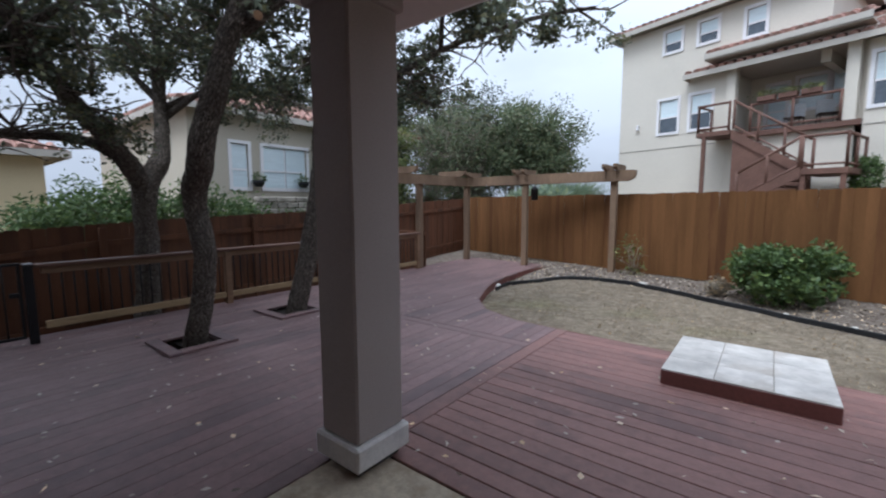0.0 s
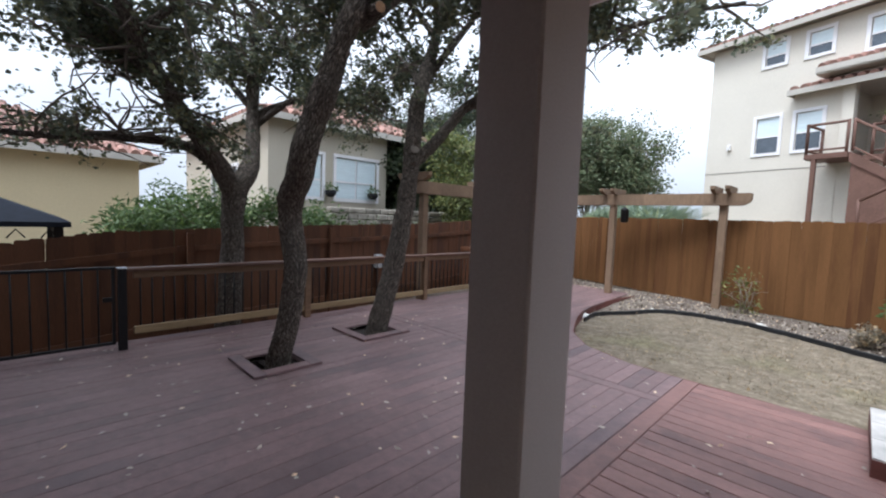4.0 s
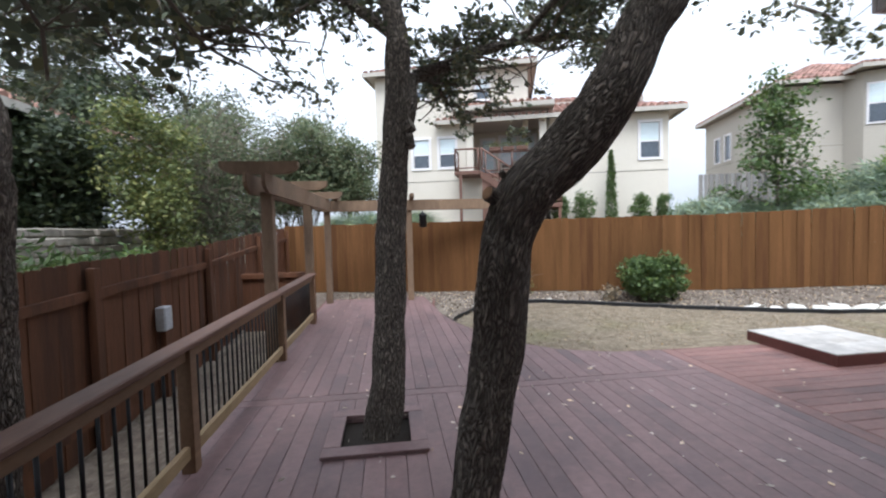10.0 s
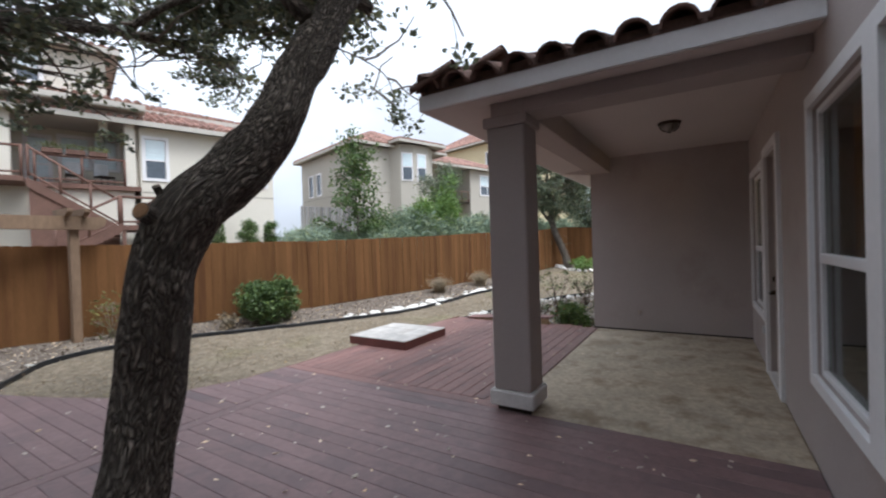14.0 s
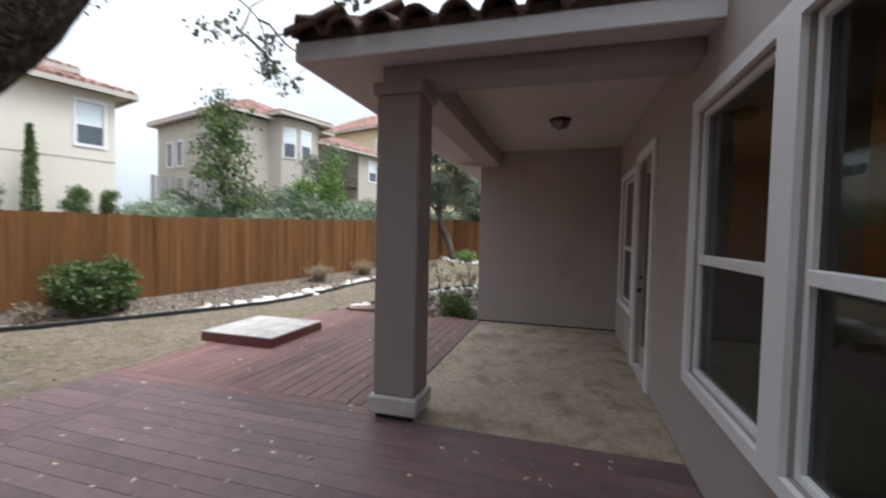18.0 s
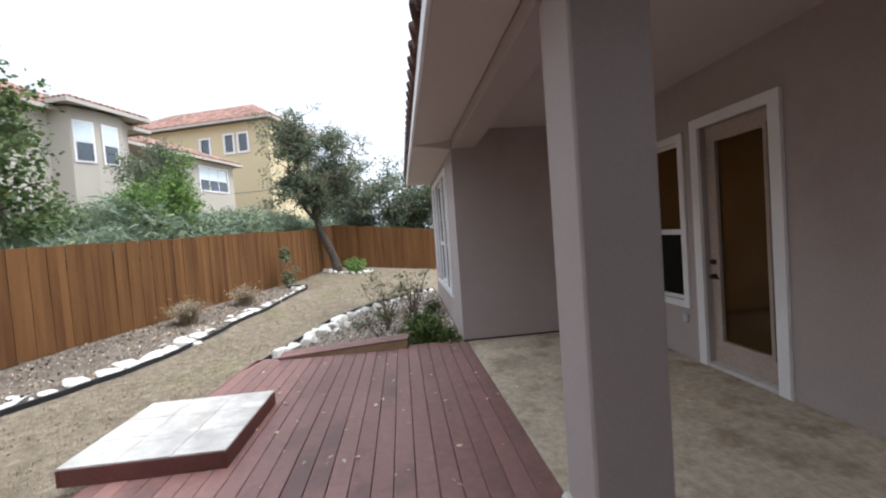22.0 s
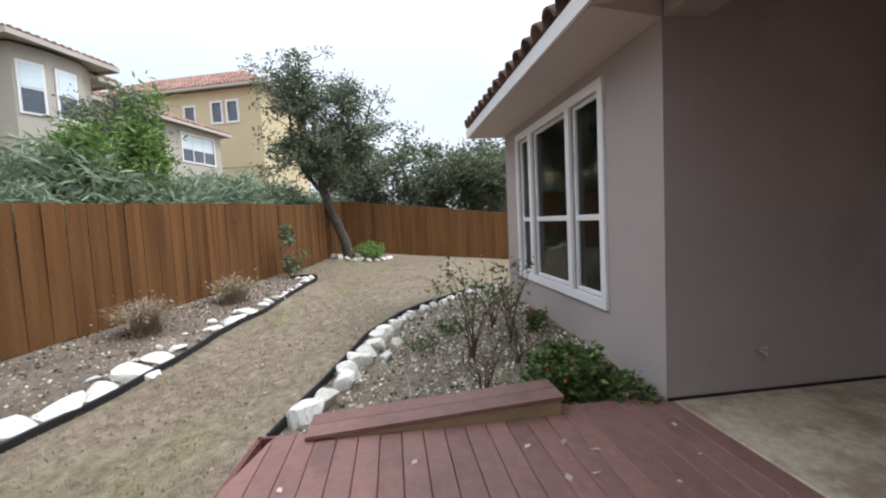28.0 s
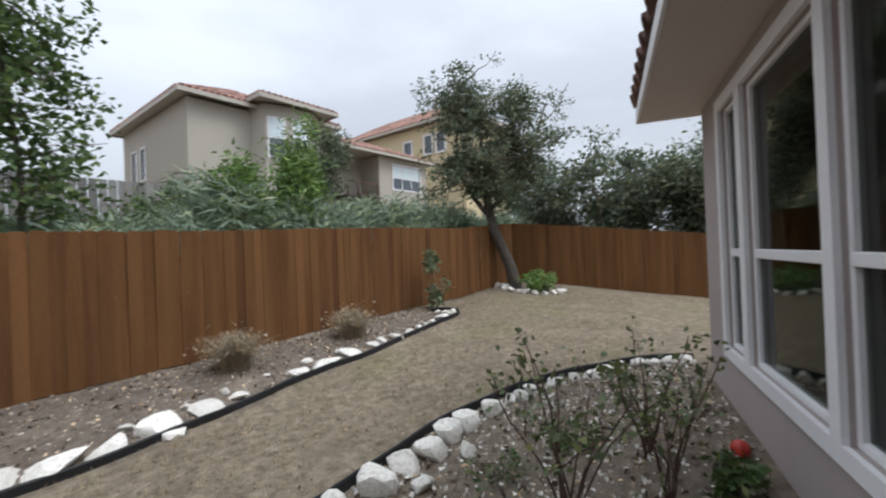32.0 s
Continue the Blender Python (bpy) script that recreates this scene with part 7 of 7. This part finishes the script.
for x, y in ((4.25, -1.3), (8.4, -2.3), (7.5, -2.3)):
    part("support_post", box(x - 0.06, x + 0.06, y - 0.06, y + 0.06, 1.0, 3.8 if x < 5 else 2.2), M["stair_brown"], st)
for x, z1, r, seed in ((8.6, 2.85, 0.5, 301), (9.6, 3.0, 0.55, 302), (11.9, 2.8, 0.52, 303), (12.9, 2.8, 0.5, 304)):
    p = nh.matrix_basis @ Vector((x, -0.8, 0))
    shrub("clipped_shrub", "dark green clipped round shrub along the house wall", (p.x, p.y, 1.6), (r, r, z1 - 1.6), M["leaf_green"], 0.085, 2600, seed, 6, clumps=60, tight=0.3)
p = nh.matrix_basis @ Vector((10.75, -0.7, 0))
rg = np.random.default_rng(310)
hh = rg.uniform(0, 1, 2600)
rad = 0.27 * (1 - hh) ** 0.6 * np.sqrt(rg.uniform(0.2, 1, 2600))
w = rg.uniform(0, 6.28, 2600)
cy = thing("cypress_tree", "narrow dark green columnar cypress beside the house", "tree", (p.x, p.y, 1.7))
part("trunk", bm_cyl(bmesh.new(), 0, 0, -0.1, 2.6, 0.05, 0.01, 8), M["bark"], cy)
lv = new("foliage", leaf_mesh("foliage", np.stack([rad * np.cos(w), rad * np.sin(w), 0.1 + hh * 3.0], 1), 0.11, M["leaf_green"], 310, 2.5, 1.0))
lv.parent = cy
tagged(lv, kind="stuff")

h3 = thing("neighbour_house", "grey-beige stucco house with a clay tile roof and angled bay", "house", (12.36, 17.08, 0.43), TURN_N)
h3.matrix_basis = h3.matrix_basis @ Matrix.Diagonal((0.8325, 0.8325, 0.8325, 1))
part("wall", box(0, 3.2, 0, 0.25, 0.5, 8.5), M["h3_stucco"], h3)
part("wall", wall_grid("y", (0, 0.25), (0.25, 9), (1.0, 8.5), [(5.4, 6.1, 5.6, 7.2), (6.8, 7.5, 5.6, 7.2)]), M["h3_stucco"], h3)
for a, b in ((5.4, 6.1), (6.8, 7.5)):
    w = part("window", wall_grid("y", (-0.05, -0.002), (a - 0.1, b + 0.1), (5.5, 7.3), [(a, b, 5.6, 7.2)]), M["trim"], h3)
    part("pane", box(0.03, 0.05, a, b, 5.6, 7.2), M["dark_pane"], w)
bay = [(2.8, 0.0), (3.1, -0.9), (4.1, -1.2), (5.5, -1.2), (6.4, -0.6), (6.4, 0.25), (2.8, 0.25)]
part("bay_wall", bm_prism(bmesh.new(), bay, 1.0, 8.75), M["h3_stucco"], h3)
for (xa, ya), (xb, yb) in (((3.1, -0.9), (4.1, -1.2)), ((4.1, -1.2), (5.5, -1.2))):
    cx, cyy = (xa + xb) / 2, (ya + yb) / 2
    d = Vector((xb - xa, yb - ya)).normalized()
    hw = 0.34
    bm = box(-hw - 0.1, hw + 0.1, -0.06, -0.004, 6.1, 8.15, 0.01)
    rot = Matrix.Translation((cx, cyy, 0)) @ Matrix.Rotation(math.atan2(d.y, d.x), 4, "Z")
    bmesh.ops.transform(bm, matrix=rot, verts=bm.verts[:])
    w = part("window", bm, M["trim"], h3, "tall white-trimmed bay window")
    for z0, z1, mt in ((7.15, 8.05, "blind"), (6.2, 7.08, "dark_pane")):
        bm = box(-hw, hw, -0.075, -0.062, z0, z1)
        bmesh.ops.transform(bm, matrix=rot, verts=bm.verts[:])
        part("pane", bm, M[mt], w)
part("wall", box(6.2, 13.5, 4.3, 4.5, 0.5, 8.6), M["h3_stucco"], h3)
part("wall", box(6.2, 6.4, 0.25, 4.3, 0.5, 8.6), M["h3_stucco"], h3)
part("wall", wall_grid("x", (2.3, 2.55), (13.5, 18.7), (1.0, 8.4), [(14.9, 17.9, 6.1, 7.9)]), M["h3_stucco"], h3)
part("wall", box(13.5, 13.7, 2.55, 4.3, 1.0, 8.4), M["h3_stucco"], h3)
part("wall", box(18.5, 18.7, 2.55, 9.0, 1.0, 8.4), M["h3_stucco"], h3)
part("wall", box(0.25, 18.5, 8.8, 9.0, 1.0, 8.0), M["h3_stucco"], h3)
house_window(h3, 14.9, 17.9, 6.1, 7.9, 2.3, sashes=3)
hip_roof(h3, -0.5, 8.0, -0.5, 9.5, 8.72, 0.48, "SWE")
hip_roof(h3, 2.5, 6.9, -1.65, 4.0, 8.95, 0.3, "SWE")
hip_roof(h3, 6.6, 19.3, 1.75, 9.4, 8.55, 0.42, "SE")
part("control_joint", box(0, 3.6, -0.012, -0.002, 5.28, 5.31), M["joint"], h3)
part("control_joint", box(-0.012, -0.002, 0.0, 9, 5.28, 5.31), M["joint"], h3)
part("balcony", box(10.6, 13.45, 2.4, 4.3, 5.2, 5.35), M["bronze"], h3)
stair_rail(h3, (10.7, 2.45, 5.35), (13.4, 2.45, 5.35))

yh = thing("neighbour_house", "yellow stucco two-storey house with a tile roof", "house", (33.1, 14.82, 0), TURN_N - 90)
YW = [(-2.3, -1.55, 9.72, 11.15), (-1.0, -0.2, 9.72, 11.15), (-4.65, -3.85, 9.72, 11.0)]
part("wall", wall_grid("x", (0, 0.3), (-14.0, 1.7), (0.5, 12.1), YW), M["yellow_stucco"], yh)
part("wall", box(1.4, 1.7, 0.3, 7.0, 0.5, 12.1), M["yellow_stucco"], yh)
part("wall", box(-14.0, -13.7, 0.3, 7.0, 0.5, 12.1), M["yellow_stucco"], yh)
part("wall", box(-13.7, 1.4, 6.7, 7.0, 0.5, 12.1), M["yellow_stucco"], yh)
part("control_joint", box(-14.0, 1.7, -0.02, -0.002, 6.2, 6.26), M["joint"], yh)
for a, b, z0, z1 in YW:
    w = part("window", wall_grid("x", (-0.08, -0.002), (a - 0.16, b + 0.16), (z0 - 0.16, z1 + 0.16), [(a, b, z0, z1)]), M["trim"], yh)
    part("pane", box(a, b, 0.05, 0.08, z0, z1), M["dark_pane"], w)
hip_roof(yh, -14.6, 2.3, -0.6, 7.6, 12.3, 0.58, "SE")

wh = thing("neighbour_house", "cream stucco house with red tile roof beyond the side fence", "house", (0, 0, 0))
WW = [(6.62, 7.15, 2.12, 3.5), (7.66, 9.3, 2.12, 3.5)]
part("wall", wall_grid("y", (-13.45, -13.2), (5.4, 9.75), (-1.2, 4.4), WW), M["cream_stucco"], wh)
part("wall", wall_grid("x", (5.4, 5.65), (-22, -13.45), (-1.2, 4.4), [(-16.2, -15.7, 2.0, 3.1), (-18.4, -17.9, 2.0, 3.1)]), M["cream_stucco"], wh)
part("wall", box(-22, -13.45, 9.5, 9.75, -1.2, 4.4), M["cream_stucco"], wh)
part("wall", box(-22.2, -22, 5.4, 20, -1.2, 4.4), M["cream_stucco"], wh)
part("wall", box(-16.0, -15.8, 9.75, 16, -1.2, 4.4), M["cream_stucco"], wh)
for a, b, z0, z1 in WW:
    sas = 1 if b - a < 1 else 2
    w = part("window", wall_grid("y", (-13.198, -13.15), (a - 0.1, b + 0.1), (z0 - 0.1, z1 + 0.1), [(a, b, z0, z1)]), M["trim"], wh, "white-trimmed window")
    for k in range(sas):
        ya, yb = a + (b - a) / sas * k + 0.03, a + (b - a) / sas * (k + 1) - 0.03
        m = (z0 + z1) / 2 - 0.12
        part("pane", box(-13.25, -13.23, ya, yb, m + 0.03, z1 - 0.02), M["blind"], w)
        part("pane", box(-13.25, -13.23, ya, yb, z0 + 0.02, m - 0.03), M["blind"], w)
        part("sash_bar", box(-13.24, -13.205, ya, yb, m - 0.029, m + 0.029), M["trim"], w)
    part("reveal", box(-13.3, -13.26, a, b, z0, z1), M["trim"], w)
for a, b in ((-16.2, -15.7), (-18.4, -17.9)):
    w = part("window", wall_grid("x", (5.35, 5.398), (a - 0.1, b + 0.1), (1.9, 3.2), [(a, b, 2.0, 3.1)]), M["trim"], wh)
    part("pane", box(a, b, 5.43, 5.45, 2.0, 3.1), M["dark_pane"], w)
hip_roof(wh, -22.5, -12.75, 4.95, 16.5, 4.5, 0.36, "SE")
for k, y in enumerate((7.35, 9.0)):
    pot = thing("hanging_planter", "dark round plant pot on a window ledge", "plant pot", (-12.95, y, 2.15), group="pots at the window")
    part("pot", bm_lathe(bmesh.new(), [(0.1, 0.0), (0.17, 0.08), (0.2, 0.2), (0.18, 0.21)], 14), M["black_metal"], pot)
    lv = new("plant", leaf_mesh("plant", np.random.default_rng(k).normal(size=(90, 3)) * 0.08 + np.array([0, 0, 0.28]), 0.1, M["leaf_green"], k))
    lv.parent = pot
    tagged(lv, kind="stuff")
sw = thing("stone_wall", "rough grey rubble garden wall beyond the side fence", "wall", (-11.6, 6.5, 0), kind="structure")
rk = random.Random(12)
sm = [mesh_of("stone", box(-0.3, 0.3, -0.16, 0.16, -0.09, 0.09, 0.03), M["stone_wall"]) for _ in range(1)]
for row in range(10):
    x = 0.0
    while x < 9.0:
        L = rk.uniform(0.25, 0.65)
        piece("stone", sm[0], sw, pose(rk.uniform(-0.03, 0.03), x + L / 2, 0.1 + row * 0.18, 0, 0, 90 + rk.uniform(-4, 4)) @ Matrix.Diagonal((L / 0.6 * 0.98, 1, rk.uniform(0.85, 1.05), 1)))
        x += L

yw = thing("neighbour_house", "pale yellow stucco house with clay tile roof behind a gazebo", "house", (0, 0, 0))
part("wall", box(-16.3, -16.0, -14, 2.7, -1.2, 3.0), M["yellow_stucco"], yw)
part("wall", box(-26, -16.3, 2.45, 2.7, -1.2, 3.0), M["yellow_stucco"], yw)
hip_roof(yw, -27, -15.5, -15, 3.2, 3.1, 0.42, "SE")
gz_ = thing("garden_gazebo", "dark blue-black metal-roofed garden gazebo", "gazebo", (-11.2, -0.95, 0))
bm = bmesh.new()
apex = bm.verts.new((0, 0, 2.05))
cs = [bm.verts.new((1.75 * a, 1.75 * b, 1.3)) for a, b in ((-1, -1), (1, -1), (1, 1), (-1, 1))]
ds = [bm.verts.new((1.75 * a, 1.75 * b, 1.22)) for a, b in ((-1, -1), (1, -1), (1, 1), (-1, 1))]
for i in range(4):
    bm.faces.new((cs[i], cs[(i + 1) % 4], apex))
    bm.faces.new((ds[i], ds[(i + 1) % 4], cs[(i + 1) % 4], cs[i]))
bm.faces.new(ds[::-1])
cv = part("canopy", bm, M["canopy"], gz_)
part("vent_cap", bm_lathe(bmesh.new(), [(0.45, 1.98), (0.42, 2.05), (0.02, 2.3)], 4), M["canopy"], cv)
for a in (-1, 1):
    for b in (-1, 1):
        part("post", box(1.6 * a - 0.06, 1.6 * a + 0.06, 1.6 * b - 0.06, 1.6 * b + 0.06, -1.0, 1.22), M["black_metal"], gz_)
for k in range(9):
    x = -1.5 + k * 0.375
    part("scroll_trim", bm_tube(bmesh.new(), [(1.6, x - 0.1, 1.05), (1.6, x, 1.18), (1.6, x + 0.1, 1.05)], [0.012] * 3, 5), M["black_metal"], gz_)
    part("scroll_trim", bm_tube(bmesh.new(), [(x - 0.1, 1.6, 1.05), (x, 1.6, 1.18), (x + 0.1, 1.6, 1.05)], [0.012] * 3, 5), M["black_metal"], gz_)
bm = bmesh.new()
for k in range(60):
    x = 4.8 + k * 0.15
    y = (13.6 - FN[0] * x) / FN[1]
    if x < 8 or x > 10.5:
        bm_box(bm, x, x + 0.145, y - 0.01, y + 0.01, 1.6, 3.15 if x < 8 else 2.9)
solo("grey_fence", bm, M["grey_fence"], "weathered grey board fence between the neighbours", "fence", "structure")

# things on the neighbour's porch
for k in range(3):
    p = nh.matrix_basis @ Vector((5.75 + 0.62 * k, -0.18, 4.93))
    fb = thing("flower_box", "small brown flower box hung on the porch rail", "planter", (p.x, p.y, p.z), TURN_N, group="flower boxes on the porch")
    part("trough", box(-0.27, 0.27, -0.1, 0.1, 0.04, 0.22, 0.02), M["stair_brown"], fb)
    lv = new("plant", leaf_mesh("plant", np.random.default_rng(k + 40).normal(size=(150, 3)) * np.array([0.14, 0.06, 0.05]) + np.array([0, 0, 0.28]), 0.08, M["leaf_yellow"], k + 40))
    lv.parent = fb
    tagged(lv, kind="stuff")
for k, x in enumerate((6.3, 7.2)):
    p = nh.matrix_basis @ Vector((x, 0.8, 3.97))
    pc = thing("porch_chair", "dark metal porch chair beside the railing", "chair", (p.x, p.y, p.z), TURN_N + 25 * k, group="porch chairs")
    part("seat", box(-0.25, 0.25, -0.25, 0.25, 0.4, 0.45, 0.01), M["bronze"], pc)
    part("backrest", box(-0.25, 0.25, 0.22, 0.26, 0.46, 0.95, 0.01), M["grey_plastic"], pc)
    for a in (-0.22, 0.22):
        for b in (-0.22, 0.22):
            part("leg", bm_cyl(bmesh.new(), a, b, 0.0, 0.4, 0.018, sides=6), M["bronze"], pc)
